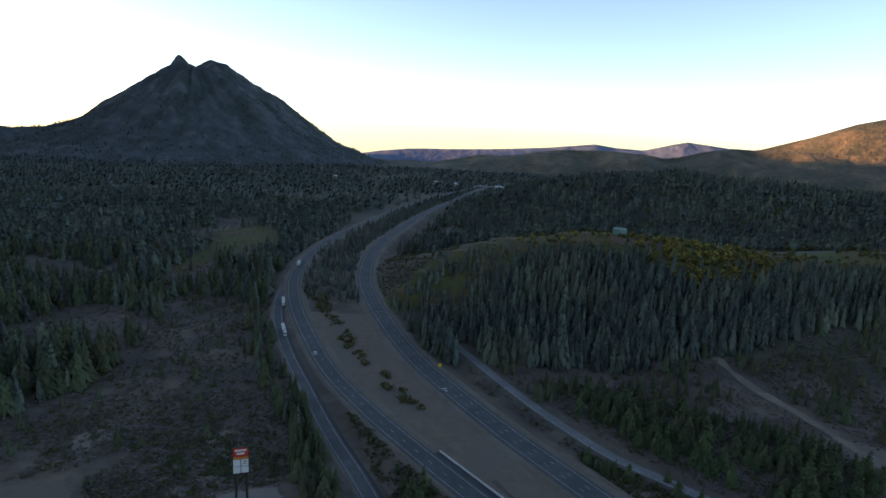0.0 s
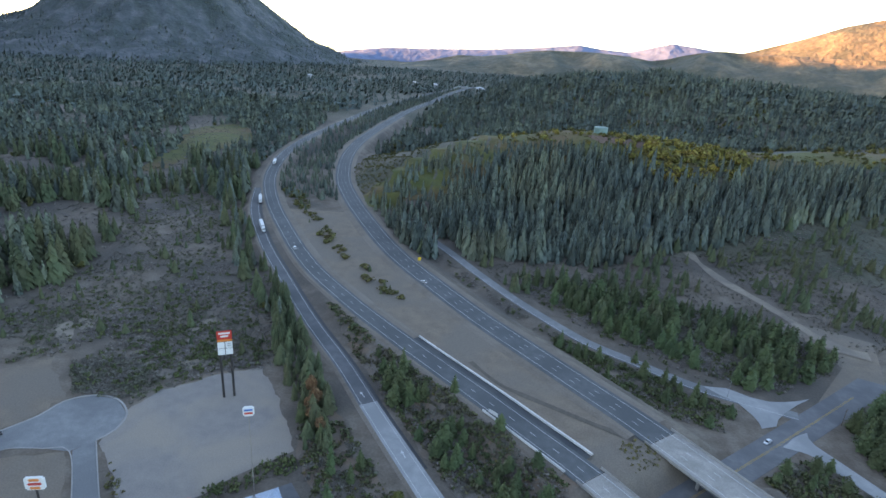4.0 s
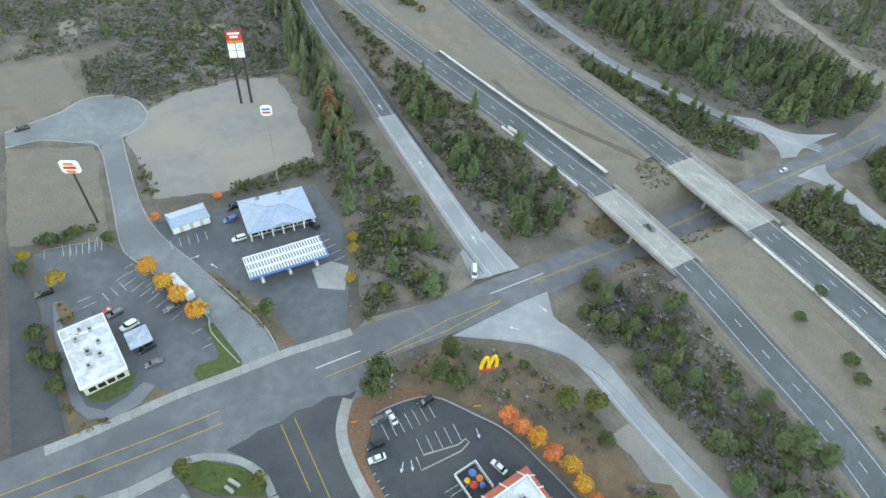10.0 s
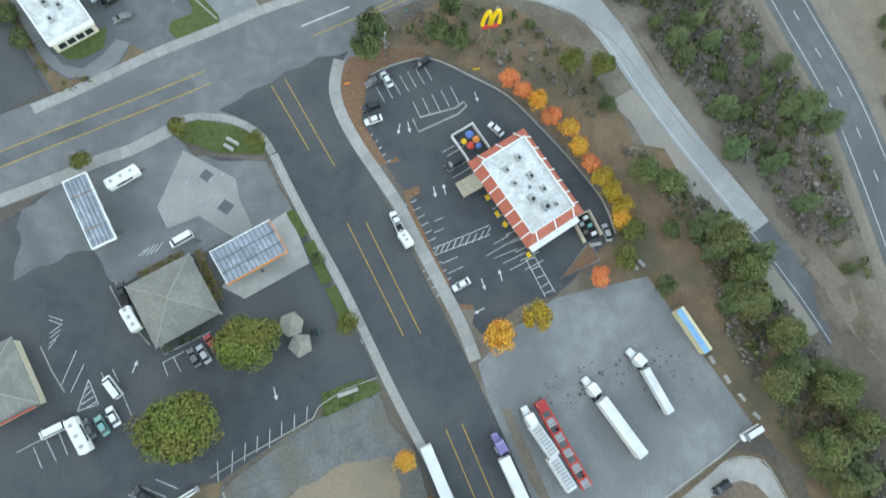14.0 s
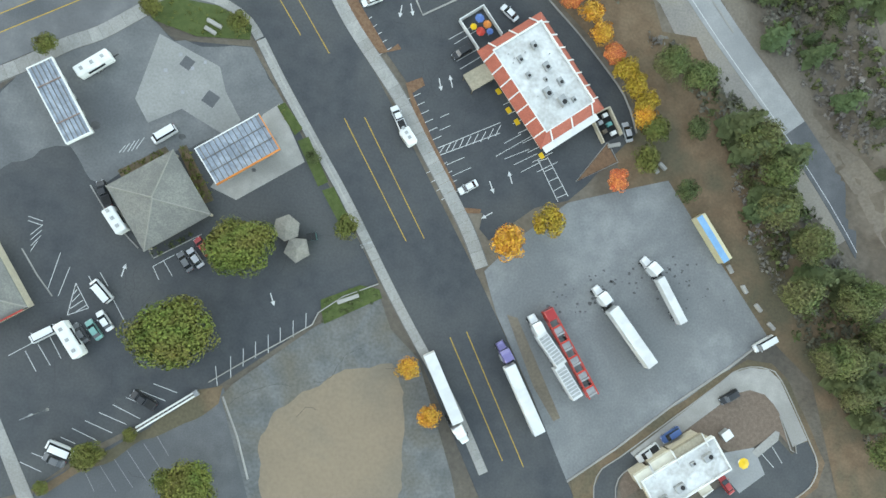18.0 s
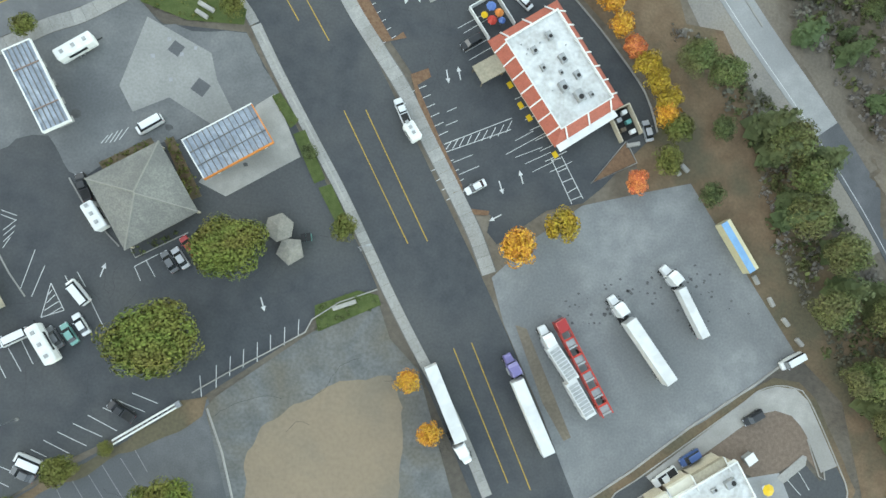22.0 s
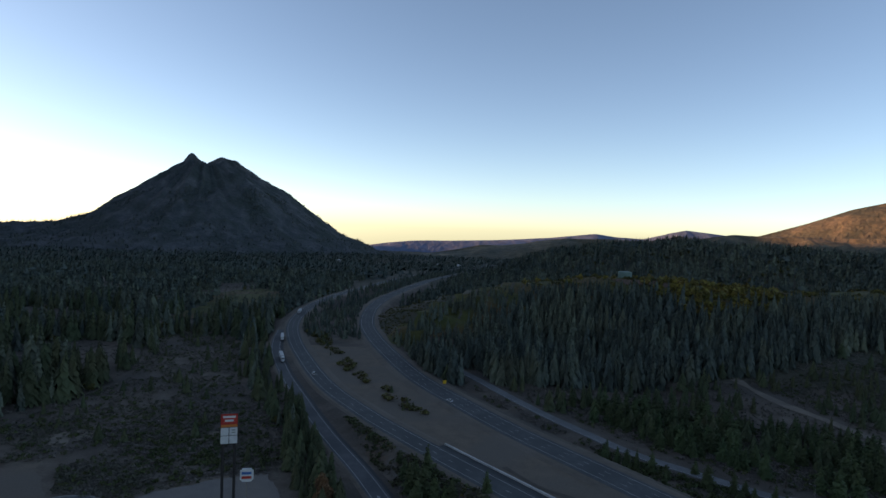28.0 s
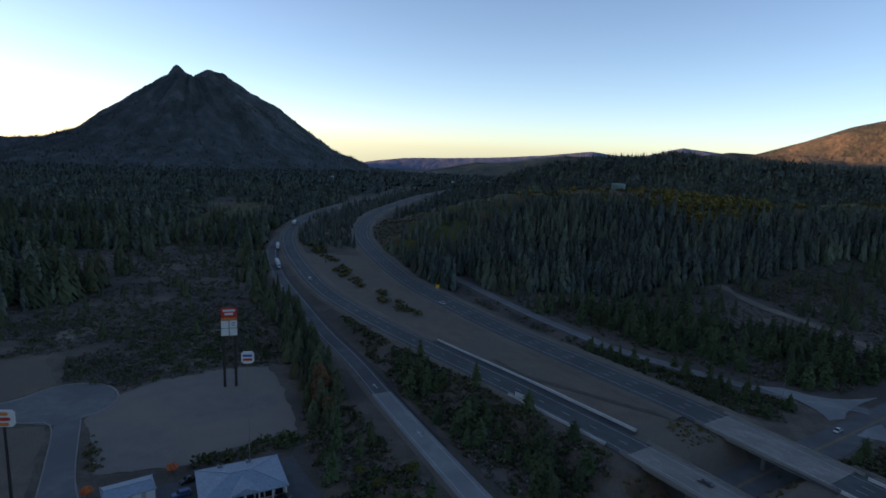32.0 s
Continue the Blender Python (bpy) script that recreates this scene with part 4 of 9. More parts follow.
# tar-filled cracks
def cracks(poly, n, label):
    xs, ys = [p[0] for p in poly], [p[1] for p in poly]
    vs, fs = [], []
    for _ in range(n):
        x, y, a = rng2.uniform(min(xs), max(xs)), rng2.uniform(min(ys), max(ys)), rng2.uniform(0, 6.28)
        for _ in range(int(rng2.integers(4, 12))):
            x2, y2 = x + math.cos(a) * 1.4, y + math.sin(a) * 1.4
            nx_, ny_ = -math.sin(a) * 0.03, math.cos(a) * 0.03
            b = len(vs)
            vs += [(x - nx_, y - ny_, 0.05), (x2 - nx_, y2 - ny_, 0.05), (x2 + nx_, y2 + ny_, 0.05), (x + nx_, y + ny_, 0.05)]
            fs.append((b, b + 1, b + 2, b + 3))
            x, y, a = x2, y2, a + rng2.normal(0, 0.4)
    return tagged(mesh_ob("tar_cracks", vs, fs, mat("tar", (0.03, 0.03, 0.032), None, 1, 0.6)), label, "crack", kind="stuff")


cracks([(-71.7, -4), (-25.9, 1.9), (-15.3, -8.5), (-38.6, -27.2), (-66, -25.7)], 16, "dark tar-filled cracks across the forecourt")
cracks([(-30.3, -30.8), (-5.8, -9.7), (2.3, -18.1), (-24.9, -37)], 4, "dark cracks in the old pavement")
cracks([(-47.4, -41.4), (-32.3, -32.1), (-29.1, -46.2), (-54.8, -48.7)], 3, "dark cracks in the old lot")
cracks([(-5.7, 59.4), (15.3, 65.3), (25.9, 29.1), (9, 27.5)], 14, "thin tar cracks in the parking lot")
cracks([(-85.4, 124.9), (-37.9, 137.2), (-30.9, 103.8), (-52.7, 105.3)], 16, "thin tar cracks in the forecourt")
cracks([(-118.8, 105.5), (-74.8, 98.1), (-67.5, 79.6), (-84.3, 81.2)], 14, "thin tar cracks in the lot")


def stain(x, y, r, label="dark oil stain on the pavement", z=0.046):
    pts = [(x + r * math.cos(a) * (0.7 + 0.5 * rng2.random()), y + 0.8 * r * math.sin(a) * (0.7 + 0.5 * rng2.random())) for a in np.linspace(0, 6.0, 11)]
    ob = patch("oil_stain", pts, mat("oil_stain", (0.07, 0.07, 0.072), (0.1, 0.1, 0.1), 0.8, 0.6), label, z, "stain", kind="stuff")
    return ob


for x, y in [(48.3, 0.1), (50.1, 2.2), (45.3, -3.4), (57.7, 7.9), (64.3, 9.5), (67.9, 7.9), (35.6, -5), (55.6, 0.1), (63.9, 6.2), (46.1, 3.1)]:
    stain(x, y, rng2.uniform(0.4, 1.1) * 0.55)
for x, y in [(-68.1, 24.2), (-71.1, 26.1), (-72.8, 29.4), (-35.6, 21.8), (-33.4, 18.5), (-38.9, 16.6), (-49.6, 24)]:
    stain(x, y, rng2.uniform(0.5, 1.2))
drips = random.Random(5)
for x, y in [(44.2, -2.4), (39.8, -2.3), (41.4, -5.1), (53.1, 1.8), (45.7, 0.8), (62.7, 6.7), (64.8, 5.2), (67.5, 3.7), (65.9, 7.2), (57.6, 6.7), (66.8, -2.0), (73.6, 0.7), (56.6, 4.1), (37.6, -4.4), (49.2, 3.1)]:
    for _ in range(4):
        stain(x + drips.gauss(0, 1.5), y + drips.gauss(0, 1.2), drips.uniform(0.12, 0.42), "small dark oil spots on the truck lot")

# concrete sidewalks with kerbs
def sidewalk(name, pts, width, label, z=0.14):
    """A bedded walk whose concrete slabs are separate pieces with open joints."""
    line = spline(pts, 2.2)
    th = road(name, line, width / 2 - 0.02, mat("joint_bed", (0.15, 0.14, 0.13), None, 1, 0.95), z0, label, lift=z - 0.05, thick=0.2)
    th["category"] = "sidewalk"
    t = np.gradient(line, axis=0)
    t /= np.linalg.norm(t, axis=1)[:, None]
    n = np.stack([-t[:, 1], t[:, 0]], 1)
    for k in range(len(line) - 1):
        e = rng2.uniform(-0.008, 0.008)
        c = [line[k] + t[k] * 0.025 - n[k] * width / 2, line[k + 1] - t[k + 1] * 0.025 - n[k + 1] * width / 2, line[k + 1] - t[k + 1] * 0.025 + n[k + 1] * width / 2, line[k] + t[k] * 0.025 + n[k] * width / 2]
        vs = [(*p, z + e) for p in c] + [(*p, 0.0) for p in c]
        mesh_ob("slab", vs, [(0, 1, 2, 3), (4, 5, 1, 0), (5, 6, 2, 1), (6, 7, 3, 2), (7, 4, 0, 3)], M_SLAB, th)
    return th


M_SLAB = mat("sidewalk_slab", (0.28, 0.275, 0.26), (0.33, 0.32, 0.30), 0.5, 0.9, bump=0.1, fine=3.0, c3=(0.285, 0.27, 0.25), big=0.08, vary=0.09)
sidewalk("sidewalk_street_west", [(-35.4, 48.1), (-29.9, 39.4), (-21.4, 27), (-13.3, 15.4), (-6, 3.9), (-0.4, -5), (6.7, -15.6), (16.6, -29.7), (24.4, -43.4)], 2.1, "concrete sidewalk with kerb")
sidewalk("sidewalk_street_east", [(-22.7, 76.5), (-22.9, 68.9), (-20.8, 62.5), (-16, 54.9), (-9.6, 46.9), (-3.2, 39), (3.3, 29), (10.3, 18.5), (15.6, 10.1), (19.5, 2.2)], 3.0, "concrete sidewalk with kerb cuts")
sidewalk("sidewalk_road_north", [(-94.7, 52.4), (-85.5, 59), (-69, 71.6), (-56.4, 80), (-44.3, 88.3), (-34, 94.2), (-26, 98.9)], 2.8, "concrete sidewalk with red-painted kerb")
sidewalk("sidewalk_road_south", [(-96.7, 28.4), (-90.2, 32.3), (-83.5, 36.4), (-75.7, 41.7), (-69.7, 44.9), (-61.5, 51.3)], 3.2, "concrete sidewalk by the forecourt")
sidewalk("sidewalk_corner", [(-61.3, 53.3), (-56.8, 55.4), (-49.7, 56.2), (-43.6, 55), (-38.6, 52), (-35.7, 48.3)], 2.0, "curved concrete sidewalk round the planted corner")


M_BARRIER = mat("new_white_concrete", (0.74, 0.73, 0.70), (0.66, 0.65, 0.62), 0.6, 0.85, fine=1.5, c3=(0.58, 0.57, 0.54), big=0.1)


def kerb(pts, label="low concrete kerb", w=0.22, h=0.18, smooth=False, base=0.0, follow=None, material=None):
    """A raised kerb along a line of plan points."""
    line = spline(pts, 3.0) if smooth else np.array(pts, float)
    t = np.gradient(line, axis=0)
    t /= np.linalg.norm(t, axis=1)[:, None]
    vs, fs = [], []
    for q, n in zip(line, np.stack([-t[:, 1], t[:, 0]], 1)):
        for o, zz in ((-w, 0), (-w * 0.8, h), (w * 0.8, h), (w, 0)):
            vs.append((*(q + n * o), (base if follow is None else follow(q)) + zz))
    for k in range(len(line) - 1):
        for j in range(3):
            a = 4 * k + j
            fs.append((a, a + 4, a + 5, a + 1))
    return tagged(mesh_ob("kerb", vs, [f[::-1] for f in fs], material or M_CONC), label, "kerb", kind="structure")


kerb([(-179.1, 173), (-172.9, 181.6), (-166.3, 190.6), (-162.3, 201), (-152.7, 206.5), (-141.5, 205), (-132.3, 195.8), (-131.5, 185.6), (-135.2, 179)], "pale kerb round the turning circle", w=0.45, smooth=True)
kerb([(-173.4, 164), (-164.2, 170.7), (-151.5, 172.2), (-141.2, 171.8), (-124.6, 147.6), (-109.9, 124), (-104.4, 118.3)], "pale kerb along the access street", smooth=True)
kerb([(-135, 178.6), (-111.7, 143.5), (-97.7, 129), (-78.1, 115.8), (-54.2, 98.7), (-45, 87.8)], "pale kerb along the access street", smooth=True)
kerb([(-103.6, 117.9), (-73.3, 100.9), (-67.3, 92.9), (-55.7, 83.7)], "pale kerb by the lawn", smooth=True)
kerb([(-14.2, 73), (-9.2, 76.6), (0.8, 80.3), (13, 76.4), (22.8, 72.2), (31.7, 64.6), (40.3, 56.4), (49.3, 46.3), (53.1, 37.6)], "pale kerb round the parking lot", smooth=True)
kerb([(-37.3, -28.6), (-31.2, -24.1), (-24.1, -19.3), (-16.8, -14.2), (-15.8, -11.5), (-10.8, -7.4), (-3.3, -3.8)], "low pale kerb along the lot's edge", w=0.13, h=0.3)
kerb([(-34, -31.4), (-29.9, -39.7), (-26.6, -48.4)], "pale kerb at the lot's edge")
kerb([(43.5, -43.8), (54.5, -35.4), (66.9, -24.7), (79.7, -15), (89, -7.1)], "dark timber edge of the truck lot", h=0.25)
kerb([(-1.7, 62.2), (0.1, 58.9), (10, 65.3), (12, 68), (11, 68.9), (9, 66.9), (0.3, 63.1)], "planted parking island kerb")
kerb([(-34.5, 46.9), (-27, 35.3), (-18.8, 23.4), (-9, 8.6)], "pale kerb behind the planting strip")
kerb([(18.9, 102.7), (29.6, 102.3), (39.1, 100), (50.6, 93.5), (64, 78.6), (75.1, 65.2)], "pale kerb along the entrance ramp", smooth=True)
K0, K1 = int(np.searchsorted(WAY_A[:, 1], 176)), int(np.searchsorted(WAY_A[:, 1], 264))
ribbon("added_lane", WAY_A, -9.6, -6.2, M_ASPH_D, zf, "dark new lane beside the median barrier", 0.055, "road", start=K0, stop=K1)
tA = np.gradient(WAY_A, axis=0)
tA /= np.linalg.norm(tA, axis=1)[:, None]
nA = np.stack([-tA[:, 1], tA[:, 0]], 1)
kerb(list((WAY_A - nA * 10.0)[K0:K1]), "white concrete barrier in the median", w=0.42, h=1.0, follow=zf, material=M_BARRIER)
kerb(list((WAY_A + nA * 6.5)[K0:int(np.searchsorted(WAY_A[:, 1], 215))]), "white concrete barrier beside the freeway", w=0.27, h=0.95, follow=zf, material=M_BARRIER)
tB = np.gradient(WAY_B, axis=0)
tB /= np.linalg.norm(tB, axis=1)[:, None]
nB = np.stack([-tB[:, 1], tB[:, 0]], 1)
KB = int(np.searchsorted(WAY_B[:, 1], 161))
for off in (7.7, -7.7):
    kerb(list((WAY_B + nB * off)[:KB]), "white concrete barrier beside the freeway", w=0.27, h=0.95, follow=zf, material=M_BARRIER)

# stall lines
def stalls(a, b, n, depth, material=M_WHITE, skew=0.0, label="white parking stall lines"):
    """n+1 stall lines between two plan points, each reaching depth to one side."""
    a, b = np.array(a, float), np.array(b, float)
    d = (b - a) / np.linalg.norm(b - a)
    nrm = np.array([-d[1], d[0]])
    out = []
    for k in range(n + 1):
        p = a + (b - a) * k / n
        out.append((tuple(p), tuple(p + nrm * depth + d * skew)))
    return stripes("stall_lines", out, material, label, 0.14, 0.055)


stalls(*[(-11.4, 56.8), (-6.2, 50.3)], 4, -5.2)
stalls(*[(1.5, 40.5), (7.3, 31.3)], 5, -5.4)
stalls(*[(9.2, 25.4), (13.2, 19.7)], 3, -5.4)
stalls(*[(-12.3, 70.2), (-0.6, 78.1)], 6, -5.0)
stalls(*[(0.3, 62.8), (9.8, 68.4)], 4, 5.0)
stalls(*[(20.8, 40.3), (30.2, 25.6)], 7, 5.4)
stalls(*[(-124.2, 119.3), (-115.9, 123.6)], 5, -4.8)
stalls(*[(-101.1, 111.5), (-81.5, 101.6)], 6, -4.6)
stalls(*[(-94, 127.1), (-84.3, 133.2)], 4, -4.5)
stalls(*[(-43.4, 139.2), (-34.3, 129.6)], 4, -4.0)
stalls(*[(-105, 102.3), (-101.7, 106.9)], 2, -4.5)
stripes("hatching", pairs([(7.3, 27.3), (8.2, 29.1), (8.7, 27.7), (9.7, 30.1), (10.1, 28.4), (11, 30.8), (11.7, 29.1), (12.4, 31.3), (13.1, 29.6), (14.1, 32.1), (14.7, 30.3), (15.7, 32.8), (16.4, 31), (17.4, 33.6), (18.1, 31.8), (19.1, 34.5), (19.7, 32.8), (20.7, 35.5), (7, 26.6), (20.7, 33.6), (6.8, 28.4), (20.6, 36.1)]), M_WHITE, "white hatched walkway", 0.16, 0.06)
stripes("hatching", pairs([(30.2, 28.1), (32.3, 29), (31.7, 25.7), (33.8, 27), (33.1, 23.7), (35.2, 24.9), (34.5, 21.6), (36.6, 23.2), (35.4, 20.1), (37.6, 21.3), (30.2, 28.4), (35.7, 19.3), (32.3, 29.4), (38, 20.8)]), M_WHITE, "white hatched walkway", 0.16, 0.06)
stripes("hatching", pairs([(-67.4, -10.2), (-68.2, -17.1), (-67.4, -10.2), (-64.1, -15.2), (-68.2, -17.1), (-64.1, -15.2), (-67.5, -12.5), (-67, -11.5), (-67.6, -14.2), (-66.3, -12.4), (-67.8, -15.7), (-65.4, -13.6), (-66.6, -16.3), (-64.6, -14.6)]), M_WHITE, "white hatched triangle", 0.16, 0.06)
stripes("hatching", pairs([(-62.3, 18.9), (-61.2, 20.7), (-61.5, 19.1), (-60.4, 21.3), (-60.6, 19.3), (-59.4, 21.9), (-59.8, 19.6), (-58.6, 22.3), (-58.9, 20.1), (-57.5, 22.9)]), M_WHITE, "white hatched bay", 0.16, 0.06)
for lx, ly, lw in ((-50.6, 40.6, 1.7), (-44.6, 33.2, 2.0)):
    patch("pavement_patch", [(lx - lw, ly - lw * 0.3), (lx + lw * 0.3, ly - lw), (lx + lw, ly + lw * 0.3), (lx - lw * 0.3, ly + lw)], M_ASPH, "dark square repair in the concrete", 0.05)
stripes("tank_lids", pairs([(-52.6, 42.3), (-51.9, 42.4), (-49.7, 39.5), (-49, 39.6), (-47.1, 41.3), (-46.5, 41.3), (-55.4, 38.3), (-54.6, 38.4), (-51.1, 33.9), (-50.4, 34)]), M_STEEL, "dark steel lids in the concrete", 0.8, 0.06, "manhole")

stripes("stall_lines", pairs([(-36.3, -25.1), (-35.4, -29.2), (-33.4, -22.7), (-32.8, -27.2), (-30.9, -20.7), (-30.5, -24.6), (-28.5, -19), (-28.1, -22.6), (-26, -17.3), (-25.5, -21.2), (-23.6, -15.5), (-23.2, -18.8), (-21, -13.7), (-20.6, -17.3), (-18.4, -11.8), (-18.1, -15)]), M_WHITE, "white parking stall lines", 0.14, 0.055)
stripes("stall_lines", pairs([(-64, -40.6), (-58.7, -42.7), (-61.6, -38.8), (-55.8, -40.9), (-59, -36.9), (-53.1, -38.9), (-56.5, -35), (-50.5, -37.5), (-53.9, -33.3), (-51.1, -34.2), (-51.3, -31.6), (-45.8, -33.3), (-48.7, -29.9), (-43.6, -31.4), (-66, -42.6), (-62.9, -43.7), (-73.4, -48.3), (-68.9, -50), (-71.4, -46.3), (-69, -47)]), M_WHITE, "white parking stall lines", 0.14, 0.055)
stripes("stall_lines", pairs([(-75.6, -25.4), (-72.8, -29.5), (-73.3, -23.7), (-70.2, -27.9), (-71.2, -21.8), (-68.2, -26.3), (-78.8, -26.7), (-67.6, -18.8), (-59.3, -12.9), (-56.1, -17.7)]), M_WHITE, "white parking stall lines", 0.14, 0.055)
stripes("stall_lines", pairs([(-52.1, -5), (-50.5, -7.7), (-50, -3.6), (-47.8, -6.6), (-52.1, -5), (-47.9, -2), (-71.4, -4), (-72.9, -12), (-69.1, -6.9), (-70.6, -13.3), (-65, -8.4), (-63.4, -10.8), (-62.8, -7.4), (-60.8, -10.1)]), M_WHITE, "white parking stall lines", 0.14, 0.055)
stripes("stall_lines", pairs([(-60, -49.7), (-57.8, -53.2), (-57.4, -47.8), (-53.4, -52.9), (-54.8, -46.1), (-50.1, -51.9), (-52.3, -44.3), (-47.5, -50.2), (-49.1, -42.6), (-45, -47.5), (-47.1, -40.1), (-43.6, -44.8)]), mat("faded_line_paint", (0.26, 0.26, 0.26), (0.2, 0.2, 0.2), 1.2, 0.9), "faded stall lines on old pavement", 0.14, 0.05)
stripes("stall_lines", pairs([(9.2, 24.8), (13.1, 27), (10.8, 22.4), (14.8, 24.8), (20.3, 28.1), (28.9, 34.4), (22.3, 27.7), (27.9, 30.7), (24.6, 26.6), (29.9, 29.9), (26.4, 25.1), (30.8, 28), (21.9, 31.3), (25.6, 34), (8.1, 53.1), (13, 57.1), (6.7, 54), (11.6, 57.7), (8.9, 49), (14, 53), (10, 47.4), (15.2, 51.5), (6.6, 35.5), (8.5, 36.7), (6.7, 32.5), (9.1, 33.9)]), M_WHITE, "white parking stall lines", 0.13, 0.056)
stripes("hatching", pairs([(-79, 3), (-75.9, 2.3), (-78.9, 2.1), (-76, 1.4), (-75.8, 1.5), (-78, -0.9), (-75.9, 0.3), (-77.8, -2), (-75.9, -0.9), (-77.6, -3.2), (-76.4, -2.1), (-77.5, -4.4)]), M_WHITE, "white hatched bay", 0.13, 0.06)
kerb([(-79.3, -4), (-75.5, -9.2), (-71.8, -13.4)], "pale kerb beside the low building", w=0.14)
kerb([(-53.3, -1.6), (-52.2, -3.2), (-42.7, 3.1)], "pale kerb beside the store", w=0.12)
kerb([(-67.3, 11.1), (-62.1, 4.2), (-55.6, -1.4)], "pale kerb behind the store", w=0.14)
kerb([(46.2, 34.5), (39.4, 24.3), (49.2, 30.2), (46.4, 34.5)], "pale kerb of a wedge-shaped bed", w=0.1)
patch("mulch_bed", [(46.2, 34.2), (39.8, 24.6), (48.9, 30.3)], MATS["red_mulch"], "red-brown wedge-shaped bed by the bins", 0.05, "garden bed", thick=0.06)
patch("dry_strip", ragged([(-39.7, -30.7), (-34.6, -29.1), (-34.7, -32.9), (-37.7, -35.5), (-43.2, -39.2), (-49.7, -42.3), (-54.8, -46.1), (-64.1, -52), (-69.2, -54.9), (-70.5, -53.6), (-64.4, -49.8), (-57.2, -45.1), (-49.9, -40.3), (-40.6, -32.6)], 0.5), M_LITTER, "dry brown strip between the lots", 0.045, "verge", thick=0.05)

# the drive-through's loop, lot and beds
M_BARKBED = mat("brown_bark", (0.16, 0.11, 0.085), (0.21, 0.15, 0.115), 1.2, 0.95, bump=0.4, fine=4.0)
patch("earth_strip", ragged([(44, -43.2), (77.9, -16.6), (84.4, -12.7), (90.2, -13), (94.3, -16), (101.8, -29.3), (104.9, -35.3), (103.5, -40.8), (93.5, -48.2), (92, -46.9), (100.6, -40.9), (101.9, -35.4), (99.6, -30.1), (92.6, -17), (89.6, -14.9), (85.2, -14.7), (80.8, -16.4), (78, -19), (57.4, -36), (52.1, -40), (50.6, -44.5), (51, -51.6), (47.2, -51.8)], 0.3), M_LITTER, "brown earth strip round the looping lane", 0.034, "verge")
patch("drive_lane", [(57.7, -36.3), (78, -18.7), (80.8, -16.1), (85.1, -14.5), (89.6, -14.6), (92.6, -16.8), (100.3, -30.1), (96.7, -31.9), (92.8, -24.3), (91.3, -22.4), (89, -20.4), (85.3, -19.7), (81.7, -20.8), (60.3, -38.5)], M_CONC, "pale concrete looping drive-through lane", 0.044)
patch("drive_lane", [(57.4, -36), (60.3, -38.5), (56.9, -40.3), (55.4, -43), (55.4, -51.5), (50.6, -51.7), (49.9, -44.5), (51.4, -40.5), (54.7, -37.7)], M_ASPH_D, "dark asphalt start of the drive-through lane", 0.04)
patch("drive_lot", [(88, -34.8), (93, -30.5), (96.6, -33.7), (97.7, -32.9), (97.1, -31.6), (100.3, -30.3), (102.6, -34.1), (103, -36.8), (101.3, -40.9), (93.5, -46.9), (72.4, -58), (65.3, -54.3), (81.7, -40.4)], M_ASPH_D, "dark asphalt stalls beside the restaurant", 0.038)
patch("drive_bed", [(60.6, -38.5), (81.7, -20.8), (85.3, -19.7), (89, -20.4), (91.3, -22.4), (92.8, -24.3), (96.5, -32.3), (92.9, -28.8), (85.8, -33.5), (81.5, -34.4), (77.1, -32.6), (64.7, -41.2), (56.6, -46.9), (55.7, -43.6), (56.9, -40.5)], M_BARKBED, "brown bark bed inside the lane", 0.036, "garden bed")
patch("patio", [(79.8, -34.6), (87.2, -32.8), (90.3, -38.7), (84.4, -43.4), (80.5, -39.8)], M_PALE, "pale blue-grey concrete patio", 0.052)
patch("concrete_walk", [(86.7, -33.8), (92.2, -28.5), (93.2, -28.8), (93, -30.7), (88.2, -35)], M_SLAB, "pale concrete walk beside the stalls", 0.04, "sidewalk", thick=0.1)
kerb([(50.7, -51.7), (49.8, -44.5), (51.4, -40.3), (55.4, -37.4), (78, -18.6), (80.8, -16), (85.1, -14.3), (89.7, -14.5), (92.9, -16.8), (100.6, -30.1), (103.1, -35.4), (102.3, -39.5), (99.9, -42.3), (93.5, -47.1)], "pale kerb of the looping lane", w=0.13, smooth=True)
kerb([(55.7, -51.5), (54.9, -44.3), (56.5, -40.8), (60.3, -38.5)], "pale kerb of the looping lane", w=0.12, smooth=True)
kerb([(93, -25), (96.3, -32.7), (97.7, -33.3), (97.3, -31.3)], "pale kerb of the end island", w=0.12)
stripes("stall_lines", pairs([(89.1, -34), (92.4, -37), (91.6, -32.2), (94.3, -35.8)]), M_WHITE, "white parking stall lines", 0.12, 0.06)
patch("roadside_walk", [(-84.4, -34.1), (-81.9, -33.9), (-67.3, -59.5), (-70.7, -59.8)], M_SLAB, "pale concrete walk beside the lot", 0.05, "sidewalk", thick=0.08)
patch("earth_slope", ragged([(48.6, 155.3), (58.8, 165), (63.4, 161.3), (68, 155.8), (64.8, 148.9), (56.8, 151.8)], 0.8), M_LITTER, "brown soil between the bridges", 0.03, "verge", drape=4)
patch("road_margin", [(-108.2, 35.3), (-99.5, 41.4), (-75.9, 55), (-47, 73.2), (-44, 67.9), (-38.3, 54.5), (-42.8, 56.7), (-48.6, 57.5), (-55.5, 56.9), (-59.4, 55.4), (-64, 50.4), (-79.6, 41), (-96.7, 30.3), (-105.6, 25.5)], MATS["greyed_asphalt"], "worn asphalt road margin up to the sidewalk", 0.034)
